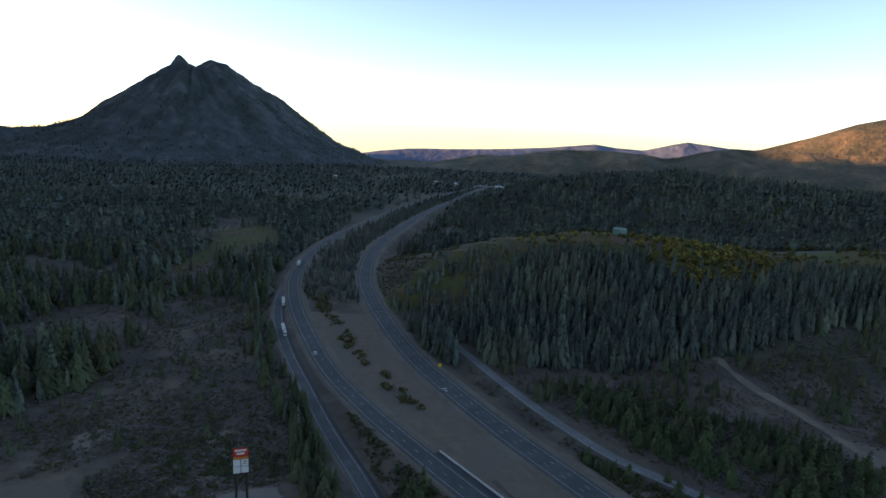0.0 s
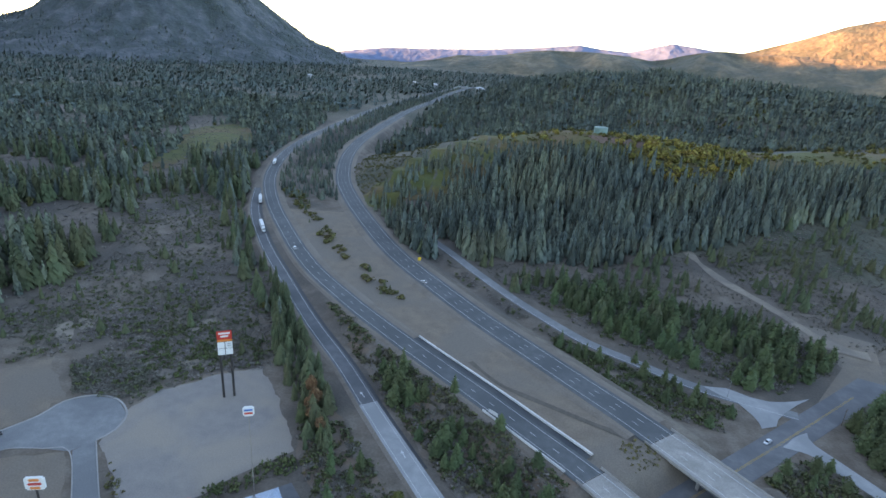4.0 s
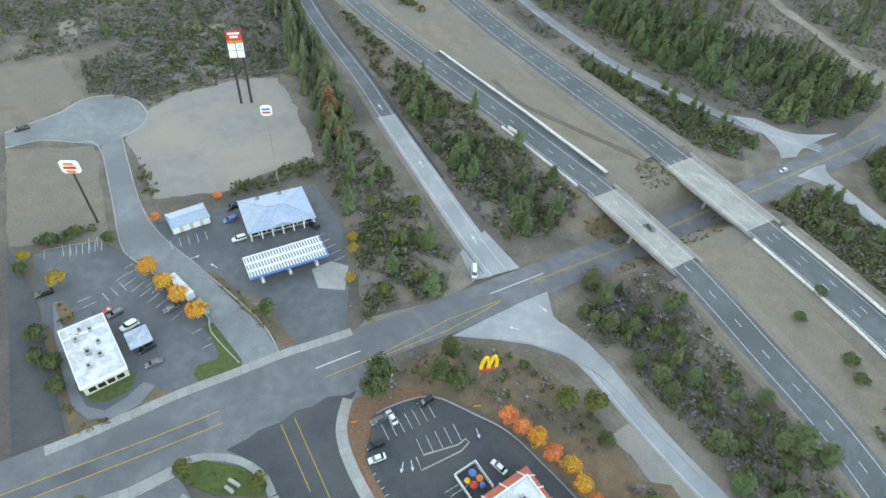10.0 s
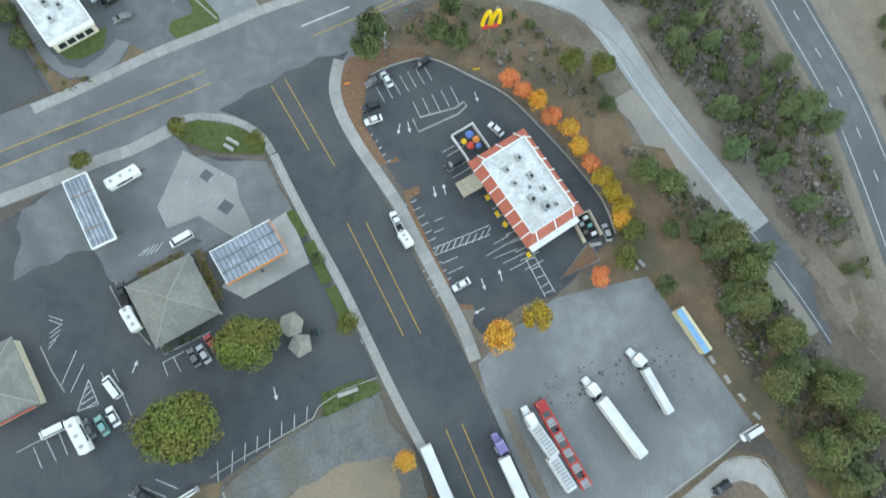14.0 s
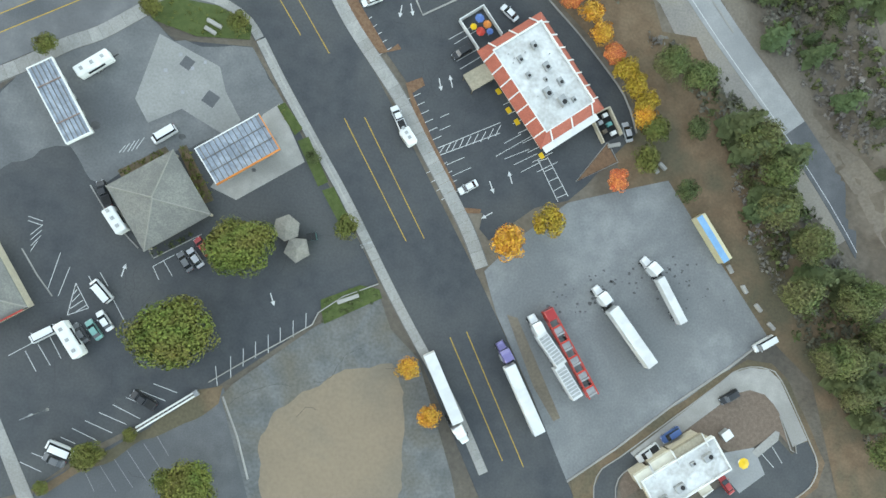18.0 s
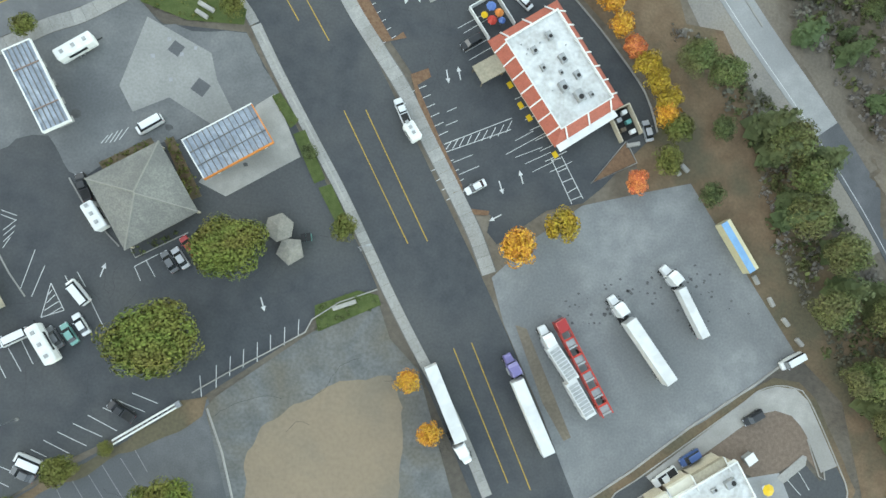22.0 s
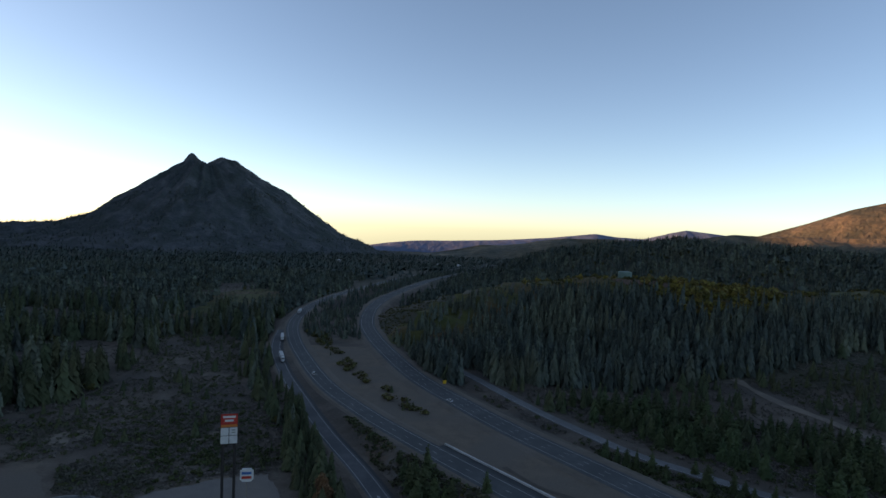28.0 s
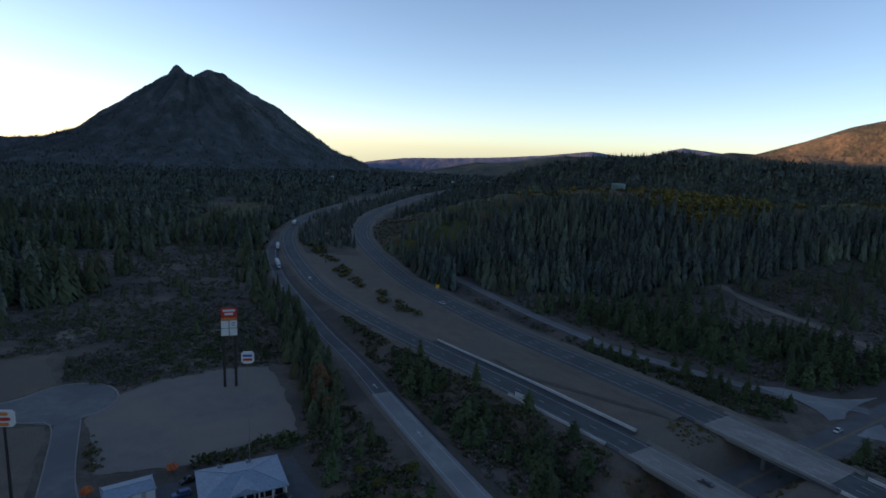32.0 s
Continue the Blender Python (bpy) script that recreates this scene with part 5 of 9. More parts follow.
patch("road_margin", [(-32, 80.8), (-15.2, 90.1), (-17.3, 82.4), (-22.9, 79.1), (-24, 74), (-22.4, 66), (-26.1, 69.6)], MATS["greyed_asphalt"], "worn asphalt at the street corner", 0.033)
way = np.r_[0, np.cumsum(np.hypot(*np.diff(WAY_R, axis=0).T))]
ribbon("turning_lane", WAY_R, -5.9, -2.5, M_ASPH, z0, "dark middle turning lane of the road", 0.056, "road", start=int(np.searchsorted(way, 120)), stop=int(np.searchsorted(way, 238)))
stripes("stall_lines", pairs([(-103.1, 112.8), (-100.8, 116.1), (-100.9, 110.8), (-98.8, 113.9), (-93, 106.3), (-91.7, 110.1), (-90.3, 104.2), (-89, 108.4), (-80.2, 95.6), (-78.4, 99.3), (-72.7, 91.5), (-70.6, 93.6), (-67.3, 90.1), (-66.1, 92.1), (-68, 86.9), (-65.6, 89), (-110.4, 97.8), (-107.7, 100.5), (-107.7, 96), (-105.1, 98.9), (-128.9, 112.5), (-131.3, 116.5), (-131.3, 116.5), (-117.2, 123.3), (-120.3, 123.7), (-117.4, 119.1), (-118, 124.7), (-115.4, 120.5), (-127.1, 119.8), (-123.9, 114.9), (-125.1, 120.7), (-121.9, 115.8)]), M_WHITE, "white parking stall lines", 0.12, 0.055)

# ---- plants ----
def fast_mesh(name, co, tri, material, label="", category="", kind="stuff", mats=None):
    me = bpy.data.meshes.new(name)
    nv, nt = len(co), len(tri)
    me.vertices.add(nv)
    me.vertices.foreach_set("co", np.asarray(co, np.float32).ravel())
    me.loops.add(nt * 3)
    me.loops.foreach_set("vertex_index", np.asarray(tri, np.int32).ravel())
    me.polygons.add(nt)
    me.polygons.foreach_set("loop_start", np.arange(0, nt * 3, 3, dtype=np.int32))
    me.update(calc_edges=True)
    for m in material if isinstance(material, (list, tuple)) else (material,):
        me.materials.append(m)
    if mats is not None:
        me.polygons.foreach_set("material_index", np.asarray(mats, np.int32))
    ob = new(name, me)
    return tagged(ob, label, category, kind=kind) if label else ob


def conifer_mesh(rng, layers, per, h=1.0, wide=0.2, droop=0.35, bare=0.08, rise=0.35):
    """Crown of a conifer of height 1: whorls of drooping boughs joined along a thin core. Returns points and triangles."""
    co, tri, last = [], [], None
    for k in range(layers):
        f = k / (layers - 1)
        z = bare + (1 - bare) * f * 0.94
        r = wide * (1 - f) ** 0.85 * (0.85 + 0.3 * rng.random()) + 0.01
        n = max(3, int(per * (1 - f * 0.4)))
        a0 = rng.random() * 6.28
        root = len(co)
        co.append(np.array([0, 0, min(1.0, z + rise * r + 0.02)]))
        for i in range(n):
            a = a0 + 6.283 * i / n + rng.normal(0, 0.2)
            rr = r * (0.66 + 0.55 * rng.random())
            w = 0.5 * rr * 6.283 / n
            tip = np.array([math.cos(a) * rr, math.sin(a) * rr, z - droop * rr * (0.4 + rng.random() * 0.9)])
            side = np.array([-math.sin(a), math.cos(a), 0]) * w
            mid = tip * 0.58 + co[root] * 0.42
            b = len(co)
            co += [mid + side - (0, 0, 0.03 * rr), tip, mid - side - (0, 0, 0.03 * rr)]
            tri += [(root, b, b + 1), (root, b + 1, b + 2)]
        if last is not None:
            tri.append((last, root, last + 1))
        last = root
    b = len(co)
    co.append(np.array([0, 0, 1.0]))
    tri.append((last, last + 1, b))
    return np.array(co), np.array(tri)


def quads(p, nrm, size, rng):
    """A small bent leaf spray at each point, facing nrm."""
    n = len(p)
    nrm = nrm / np.linalg.norm(nrm, axis=1)[:, None]
    t = np.cross(nrm, rng.normal(size=(n, 3)))
    t /= np.linalg.norm(t, axis=1)[:, None] + 1e-9
    s = np.cross(nrm, t)
    a = (size * (0.6 + 0.8 * rng.random(n)))[:, None]
    co = np.stack([p - t * a, p + s * a * 0.7, p + t * a, p - s * a * 0.6 + nrm * a * 0.3], 1).reshape(-1, 3)
    k = np.arange(n)[:, None] * 4
    tri = np.concatenate([k + (0, 1, 2), k + (0, 2, 3)], 1).reshape(-1, 3)
    return co, tri


def leafy_mesh(rng, n, rx=1.0, rz=0.8, leaf=0.16, clumps=9, rough=0.55, deep=0.3):
    """A broadleaf crown: many small leaf sprays gathered in uneven clumps. Unit radius, base at z=0."""
    u = rng.normal(size=(clumps, 3))
    u /= np.linalg.norm(u, axis=1)[:, None]
    u[:, 2] = np.abs(u[:, 2]) * 1.1 - 0.25
    big = 1.0 if clumps < 12 else 0.72
    cs = np.concatenate([u * (0.35 + (0.32 if clumps < 12 else 0.42) * rng.random((clumps, 1))), np.zeros((1, 3))])
    rs = np.concatenate([(0.34 + 0.22 * rng.random(clumps)) * big, [0.55]])
    k = np.arange(n) % (clumps + 1)
    v = rng.normal(size=(n, 3))
    v /= np.linalg.norm(v, axis=1)[:, None]
    p = cs[k] + v * (rs[k] * (1.08 - deep + deep * rng.random(n)))[:, None]
    nrm = v + cs[k] * 0.6 + rng.normal(size=(n, 3)) * rough
    p = p * (rx, rx, rz) + (0, 0, 0.75 * rz)
    return quads(p, nrm, leaf, rng)


def tuft_crown(rng, boughs, per, wide=0.2, tuft=0.03, bare=0.1, full=0.75):
    """A pine crown of height 1: needle tufts gathered on uneven boughs that shorten towards the top."""
    f = 1 - rng.random(boughs) ** 0.62
    a = rng.random(boughs) * 6.283
    reach = (wide * (1 - f) ** full * np.minimum(1, 0.55 + f * 2.2) * rng.uniform(0.72, 1.2, boughs) + 0.012)
    z = bare + (1 - bare) * f
    k = np.repeat(np.arange(boughs), per)
    n = len(k)
    s = rng.uniform(0.25, 1.0, n) ** 0.7
    aa = a[k] + rng.normal(0, 0.24, n) / (0.4 + s)
    rr = reach[k] * s
    p = np.stack([np.cos(aa) * rr, np.sin(aa) * rr, z[k] - 0.18 * rr + rng.normal(0, 0.012, n)], 1)
    nrm = np.stack([np.cos(aa) * s, np.sin(aa) * s, np.full(n, 0.75)], 1) + rng.normal(0, 0.3, (n, 3))
    co, tri = quads(p, nrm, tuft, rng)
    b = len(co)
    core = np.array([(math.cos(t) * wide * 0.3, math.sin(t) * wide * 0.3, bare) for t in (0, 1.57, 3.14, 4.71)] + [(0, 0, 0.97)])
    return np.concatenate([co, core]), np.concatenate([tri, [(b, b + 1, b + 4), (b + 1, b + 2, b + 4), (b + 2, b + 3, b + 4), (b + 3, b, b + 4)]])


def scatter(name, templates, pos, scale, material, label, category, rng, wide=None):
    """Many copies of small meshes as one mass of greenery."""
    pos = np.asarray(pos, float)
    if not len(pos):
        return None
    which = rng.integers(0, len(templates), len(pos))
    allco, alltri, off = [], [], 0
    for k, (co, tri) in enumerate(templates):
        sel = np.where(which == k)[0]
        if not len(sel):
            continue
        a = rng.random(len(sel)) * 6.283
        s = np.asarray(scale)[sel]
        w = s * (wide if wide is not None else 1.0) * (0.85 + 0.3 * rng.random(len(sel)))
        c, sn = np.cos(a), np.sin(a)
        x = (co[None, :, 0] * c[:, None] - co[None, :, 1] * sn[:, None]) * w[:, None] + pos[sel, 0][:, None]
        y = (co[None, :, 0] * sn[:, None] + co[None, :, 1] * c[:, None]) * w[:, None] + pos[sel, 1][:, None]
        z = co[None, :, 2] * s[:, None] + pos[sel, 2][:, None]
        allco.append(np.stack([x, y, z], -1).reshape(-1, 3))
        n = len(co)
        alltri.append((tri[None] + (np.arange(len(sel)) * n)[:, None, None]).reshape(-1, 3) + off)
        off += n * len(sel)
    return fast_mesh(name, np.concatenate(allco), np.concatenate(alltri), material, label, category)


def inside(x, y, poly):
    r = np.zeros(np.shape(x), bool)
    for (x0, y0), (x1, y1) in zip(poly, poly[1:] + poly[:1]):
        hit = ((y0 > y) != (y1 > y)) & (x < (x1 - x0) * (y - y0) / (y1 - y0 + 1e-12) + x0)
        r ^= hit
    return r


def sprinkle(poly, spacing, rng, jitter=0.45):
    """Uneven points in a plan polygon, on the land."""
    xs, ys = [p[0] for p in poly], [p[1] for p in poly]
    gx, gy = np.meshgrid(np.arange(min(xs), max(xs), spacing), np.arange(min(ys), max(ys), spacing))
    gx = gx + rng.uniform(-jitter, jitter, gx.shape) * spacing
    gy = gy + rng.uniform(-jitter, jitter, gy.shape) * spacing
    k = inside(gx, gy, poly)
    return np.stack([gx[k], gy[k]], 1)


def on_land(p, sink=0.15):
    return np.c_[p, land(p[:, 0], p[:, 1]) - sink] if len(p) else np.zeros((0, 3))


def clear_of(p, ways):
    keep = np.ones(len(p), bool)
    for line, d in ways:
        keep &= dist_line(p[:, 0], p[:, 1], line)[0] > d
    return p[keep]


def patchy(p, size, cut, seed):
    """Keeps points where slow noise is above cut, for gaps and glades."""
    k = [noise.noise(Vector((x / size, y / size, seed))) > cut for x, y in p]
    return p[np.array(k, bool)] if len(p) else p


ROADS = ((WAY_A, 11), (WAY_B, 13), (WAY_C, 8), (WAY_E, 8), (WAY_R, 10), (WAY_D, 8))
rng = np.random.default_rng(7)
def merged(a, b):
    return np.concatenate([a[0], b[0]]), np.concatenate([a[1], b[1] + len(a[0])])


CON_NEAR = [merged(conifer_mesh(rng, 13, 11, wide=w, droop=0.8, bare=b, rise=1.2), tuft_crown(rng, 20, 6, w * 1.0, 0.02, b)) for w, b in ((0.17, 0.08), (0.2, 0.1), (0.23, 0.12), (0.15, 0.06))]
CON_FULL = [merged(conifer_mesh(rng, 12, 8, wide=w * 0.9, droop=0.75, bare=b), tuft_crown(rng, 48, 7, w * 1.05, 0.024, b, fl)) for w, b, fl in ((0.19, 0.1, 0.7), (0.21, 0.12, 0.6), (0.24, 0.14, 0.55), (0.17, 0.08, 0.8))]
CON_MID = [conifer_mesh(rng, 9, 9, wide=w, droop=0.9, bare=0.06, rise=1.5) for w in (0.14, 0.165, 0.19, 0.125)]
CON_WOOD = [conifer_mesh(rng, 4, 4, wide=w, droop=1.0, bare=0.06, rise=2.0) for w in (0.14, 0.16, 0.18, 0.12)]
CON_FAR = [conifer_mesh(rng, 3, 4, wide=w, bare=0.0) for w in (0.2, 0.25, 0.3)]
CON_SPIRE = [conifer_mesh(rng, 9, 9, wide=w, droop=1.2, bare=0.08, rise=2.4) for w in (0.095, 0.115, 0.13, 0.10, 0.15)]
LEAF_MID = [leafy_mesh(rng, 46, leaf=0.3, clumps=6) for _ in range(4)]
SHRUB = [leafy_mesh(rng, 20, rx=1.0, rz=0.6, leaf=0.3, clumps=4) for _ in range(5)]

M_PINE = mat("pine_needles", (0.064, 0.088, 0.044), (0.102, 0.126, 0.060), 0.09, 0.9, fine=1.2, island=0.2, c3=(0.108, 0.112, 0.054), big=0.03)
M_FIR = mat("fir_needles", (0.045, 0.061, 0.053), (0.077, 0.095, 0.076), 0.12, 0.9, fine=0.5, island=0.38, c3=(0.096, 0.107, 0.072), big=0.02)
# Far needles coloured lighter to carry the haze over the valley.
M_FARTREE = mat("haze_lifted_conifers", (0.050, 0.070, 0.064), (0.074, 0.096, 0.080), 0.02, 0.95, island=0.3, c3=(0.070, 0.080, 0.060), big=0.006)
M_OAK = mat("oak_leaves", (0.098, 0.128, 0.030), (0.155, 0.152, 0.036), 0.35, 0.85, island=0.2, fine=1.2, c3=(0.145, 0.138, 0.034), big=0.15)
M_GOLD = mat("golden_leaves", (0.525, 0.3, 0.0375), (0.375, 0.25, 0.0375), 0.2, 0.8, island=0.25)
M_ORANGE = mat("orange_leaves", (0.85, 0.312, 0.0438), (0.7, 0.35, 0.0562), 0.25, 0.8, island=0.25)
M_RED = mat("red_maple_leaves", (0.95, 0.213, 0.0875), (0.938, 0.275, 0.1), 0.3, 0.8, island=0.3)
M_OLIVE = mat("olive_leaves", (0.10, 0.10, 0.03), (0.14, 0.115, 0.035), 0.1, 0.9, island=0.4)
M_BRUSH = mat("grey_brush", (0.185, 0.162, 0.148), (0.25, 0.215, 0.19), 0.15, 0.95, island=0.3, c3=(0.125, 0.122, 0.085), big=0.03)
M_GREENBRUSH = mat("green_brush", (0.072, 0.096, 0.036), (0.118, 0.126, 0.048), 0.12, 0.95, island=0.4)
M_DRYGRASS = mat("dry_grass", (0.125, 0.122, 0.034), (0.082, 0.094, 0.028), 0.06, 0.95, bump=0.6, fine=0.5, c3=(0.15, 0.10, 0.045), big=0.014)
M_GOLDOAK = mat("mustard_oak_leaves", (0.27, 0.195, 0.038), (0.17, 0.155, 0.042), 0.06, 0.85, island=0.35)
M_BARK = mat("tree_bark", (0.07, 0.055, 0.045), (0.11, 0.085, 0.065), 2.0, 0.95, bump=0.4)

ZONES = [
    [(-34.3, 257.4), (-13.6, 250.6), (25.6, 209.9), (48.2, 176), (49.2, 162.3), (31.1, 148.9), (14.2, 153.8), (-8.4, 191.6), (-29.5, 222.1)],
    [(-78, 259.5), (-51.3, 213.3), (-20.2, 171.2), (2.4, 137.6), (0.1, 116.9), (-22, 103.9), (-30.6, 132.8), (-53, 176.4), (-65.8, 215.1)],
    [(45.2, 118.2), (68.8, 134.9), (80.4, 132.6), (89.6, 114.8), (111.8, 77.5), (101, 70.1), (78.9, 74), (59.1, 98.4), (48.1, 109.5)],
    [(57.7, 289.1), (101.5, 274.3), (127.1, 246.2), (139, 230.4), (128.5, 213.4), (99.7, 223.3), (62.2, 271.9)],
    [(38.8, 375.8), (102.1, 374.3), (150.3, 345), (197.9, 313.1), (225.2, 293.8), (205.1, 270), (166.8, 247.3), (148.7, 252.4), (103.9, 286.7), (55.4, 345.7)],
    [(184.5, 229.6), (228.6, 269.2), (226.6, 232.5), (195.9, 184.8), (182.3, 186.1)],
    [(129.4, 184.8), (148.1, 196.9), (166.7, 194.4), (181.4, 157.5), (166.1, 144.3), (145.9, 161.3)],
    [(52.2, 60.9), (60.7, 58), (74.7, 37.9), (81.7, 15.9), (98.8, -11.4), (116.7, -30.7), (128.5, -40.2), (130.4, -19.2), (116, 6.1), (93.5, 29.3), (86.9, 44.2), (60.4, 62.1)],
    [(77.8, 75.7), (132, 83.6), (134, 34), (113.5, 31.6), (99.6, 47.9)],
]
# forest on the hill, and the woods beyond it
hill_poly = [(-23, 394), (60, 395), (130, 410), (250, 455), (420, 520), (700, 560), (700, 760), (430, 690), (290, 672), (160, 690), (100, 690), (20, 668), (-45, 622), (-85, 570), (-98, 510), (-70, 450), (-45, 415)]
p = sprinkle(hill_poly, 6.2, rng, 0.85)
d, _ = dist_line(p[:, 0], p[:, 1], RIDGE)
az = np.degrees(np.arctan2(p[:, 0], p[:, 1]))
front = p[:, 1] < np.interp(p[:, 0], RIDGE[:, 0], RIDGE[:, 1])
edge = np.array([noise.noise(Vector((x / 45, y / 45, 4.2))) for x, y in p]) * 30
bald = lambda x: np.interp(x, [-75, -40, 0, 50, 100, 170, 300, 420, 700], [2, 4, 9, 22, 40, 54, 50, 36, 26])
dense = front & (d > bald(p[:, 0]) + edge * 0.45)
OAKS = [(172, 616), (220, 648), (269, 634), (300, 606), (318, 575), (282, 548), (240, 530), (205, 526), (174, 560)]
oakish = inside(p[:, 0] + edge * 0.5, p[:, 1] - edge * 0.4, OAKS) | (front & (d < 26) & (p[:, 0] > 40) & (p[:, 0] < 330) & (rng.random(len(p)) < 0.2))
oak = oakish & (rng.random(len(p)) < 0.46)
p1 = clear_of(p[dense & ~(oakish & (rng.random(len(p)) < 0.88)) & (edge > -17)], ROADS)
q = on_land(p1)
scatter("hillside_forest", CON_SPIRE, q, (10 + 19 * rng.beta(2.2, 1.6, len(q))) * np.maximum(np.clip((dist_line(q[:, 0], q[:, 1], RIDGE)[0] - 12) / 72, 0.34, 1.0), np.clip(1 - (q[:, 0] + 20) / 60, 0, 0.55)), M_FIR, "dense dark fir forest on the hillside", "forest", rng, wide=1.38)
gl = p[oak]
q = on_land(gl)
scatter("slope_oaks", LEAF_MID, q, rng.uniform(4.0, 6.5, len(q)), M_GOLDOAK, "mustard-yellow oaks among the hillside firs", "tree", rng)
crest = (~dense) & (p[:, 0] > 40)
pc = patchy(p[crest], 30, -0.05, 2.0)
gold = pc[(pc[:, 0] > 60) & (rng.random(len(pc)) < 0.45)]
sel = rng.random(len(gold)) < 0.22
q = on_land(gold[sel])
scatter("golden_oaks", LEAF_MID, q, rng.uniform(1.6, 3.6, len(q)), M_GOLDOAK, "golden autumn oaks along the hilltop", "tree", rng)
q = on_land(gold[~sel])
scatter("hilltop_oaks", LEAF_MID, q, rng.uniform(1.4, 3.0, len(q)), M_OLIVE, "olive green oaks along the hilltop", "tree", rng)
left = pc[pc[:, 0] <= 60]
q = on_land(left[rng.random(len(left)) < 0.35])
scatter("hilltop_brush", LEAF_MID, q, rng.uniform(1.5, 3.0, len(q)), M_OLIVE, "low olive brush on the open hilltop", "shrub", rng)
crown = [(x, float(np.interp(x, RIDGE[:, 0], RIDGE[:, 1]))) for x in range(-84, 621, 16)]
patch("hilltop_grass", ragged([(x, y - float(bald(x)) - 10) for x, y in crown] + [(x, y + 30) for x, y in crown[::-1]], 7.0, 9.0), M_DRYGRASS, "dry yellow-green grass on the hilltop", 0.4, "grass", drape=6, kind="stuff")
patch("bare_earth", ragged([(146, 648), (190, 640), (206, 622), (186, 606), (158, 618), (140, 632)], 5.0, 6.0), mat("rusty_soil", (0.20, 0.12, 0.085), (0.16, 0.10, 0.07), 0.1, 0.95, bump=0.3, fine=0.8), "reddish-brown bare soil by the water tank", 0.55, "dirt lot", drape=4)
low = sprinkle([(x, y - float(bald(x)) - 6) for x, y in crown[3:]] + [(x, y + 6) for x, y in crown[:2:-1]], 4.6, rng, 0.8)
low = patchy(low, 24, -0.1, 51.0)
q = on_land(low)
scatter("hilltop_brush", SHRUB, q, rng.uniform(0.6, 1.7, len(q)), M_OLIVE, "low olive brush on the open hilltop", "shrub", rng)

back = [(-110, 720), (60, 700), (430, 700), (700, 780), (1400, 900), (1500, 1500), (900, 1700), (300, 1600), (-40, 1350)]
p = patchy(sprinkle(back, 10, rng, 0.8), 90, -0.5, 8.0)
p = clear_of(p, ROADS)
q = on_land(p)
sel = rng.random(len(q)) < np.where((q[:, 1] < 1000) & (q[:, 0] < 520), 0.16, 0.04)
tall = 13 + 15 * rng.beta(1.6, 2.2, (~sel).sum())
scatter("woods_conifers", CON_WOOD, q[~sel], tall, M_FIR, "dark conifer woods on the second ridge", "forest", rng, wide=1.0)
scatter("woods_oaks", LEAF_MID, q[sel], rng.uniform(4, 7, sel.sum()), M_OLIVE, "scattered olive and russet oaks among conifers", "forest", rng)

# brush and scattered pines between the hill and the frontage road
foot = [(-30, 405), (10, 372), (40, 340), (110, 300), (180, 262), (260, 300), (420, 400), (600, 500), (600, 560), (420, 525), (250, 460), (130, 415), (60, 398)]
p = patchy(sprinkle(foot, 3.6, rng), 16, -0.25, 11.0)
q = on_land(clear_of(p, ROADS + ((TRACK, 5.5),)))
scatter("foothill_brush", SHRUB, q, rng.uniform(0.6, 1.5, len(q)), M_BRUSH, "grey-brown brush at the hill's foot", "shrub", rng)
p = patchy(sprinkle(foot, 10.5, rng), 40, 0.0, 12.0)
q = on_land(clear_of(p, ROADS + ((TRACK, 9),)))
scatter("foothill_pines", CON_NEAR, q, rng.uniform(7, 15, len(q)), M_PINE, "scattered pines at the hill's foot", "forest", rng, wide=1.25)

# woods on the other side of the freeway
west = [(-264.7, 260.5), (-252.2, 274.3), (-243.9, 296.3), (-237.2, 325.3), (-238.3, 374.4), (-260.8, 430.6), (-285.1, 494.3), (-222.8, 514.2), (-154.2, 366.8), (-111.3, 301.8), (-81.6, 265.8), (-84.3, 292.5), (-116.2, 344.7), (-149.9, 404.2), (-189, 504.8)] + [(-205, 540), (-225, 640), (-225, 800), (-240, 1250), (-1100, 1250), (-1200, 700), (-700, 300), (-400, 235)]
GLADE = [(-262, 262), (-196, 240), (-100, 268), (-140, 342), (-170, 372), (-212, 470), (-236, 520), (-284, 492), (-256, 420), (-240, 372), (-238, 322)]
MEADOW = [(-357, 712), (-397, 833), (-354, 902), (-308, 850), (-272, 746), (-326, 679), (-318, 640), (-323, 577), (-339, 571)]
SAND = [(-724, 978), (-657, 970), (-607, 907), (-651, 895)]
PATH_W = spline([(-430, 470), (-404, 574), (-401, 627), (-398, 718), (-395, 808)], 8.0)
p = sprinkle(west, 8.3, rng, 0.95)
dens = np.array([noise.fractal(Vector((x / 90, y / 90, 5.0)), 1.0, 2.0, 4) for x, y in p])
keep = (dens > np.where(p[:, 1] < 330, -0.42, -0.3)) & (rng.random(len(p)) < 0.86)
open_ground = inside(p[:, 0], p[:, 1], GLADE) | inside(p[:, 0], p[:, 1], MEADOW) | inside(p[:, 0], p[:, 1], SAND)
keep &= ~open_ground
p1 = clear_of(p[keep], ROADS + ((PATH_W, 6),))
q = on_land(p1)
near, mixed = q[:, 1] < 640, rng.random(len(q))
size = (0.55 + 0.75 * rng.beta(1.7, 1.5, len(q))) * np.array([1 + 0.5 * noise.noise(Vector((x / 45, y / 45, 17.0))) for x, y, _ in q])
k = near & (mixed < 0.62) & (q[:, 1] < 430)
scatter("west_forest", CON_NEAR, q[k], 18 * size[k] * np.where(q[k][:, 0] < -200, 1.25, 0.9), M_PINE, "mixed pine forest west of the freeway", "forest", rng, wide=1.2)
k = near & (mixed < 0.62) & (q[:, 1] >= 430)
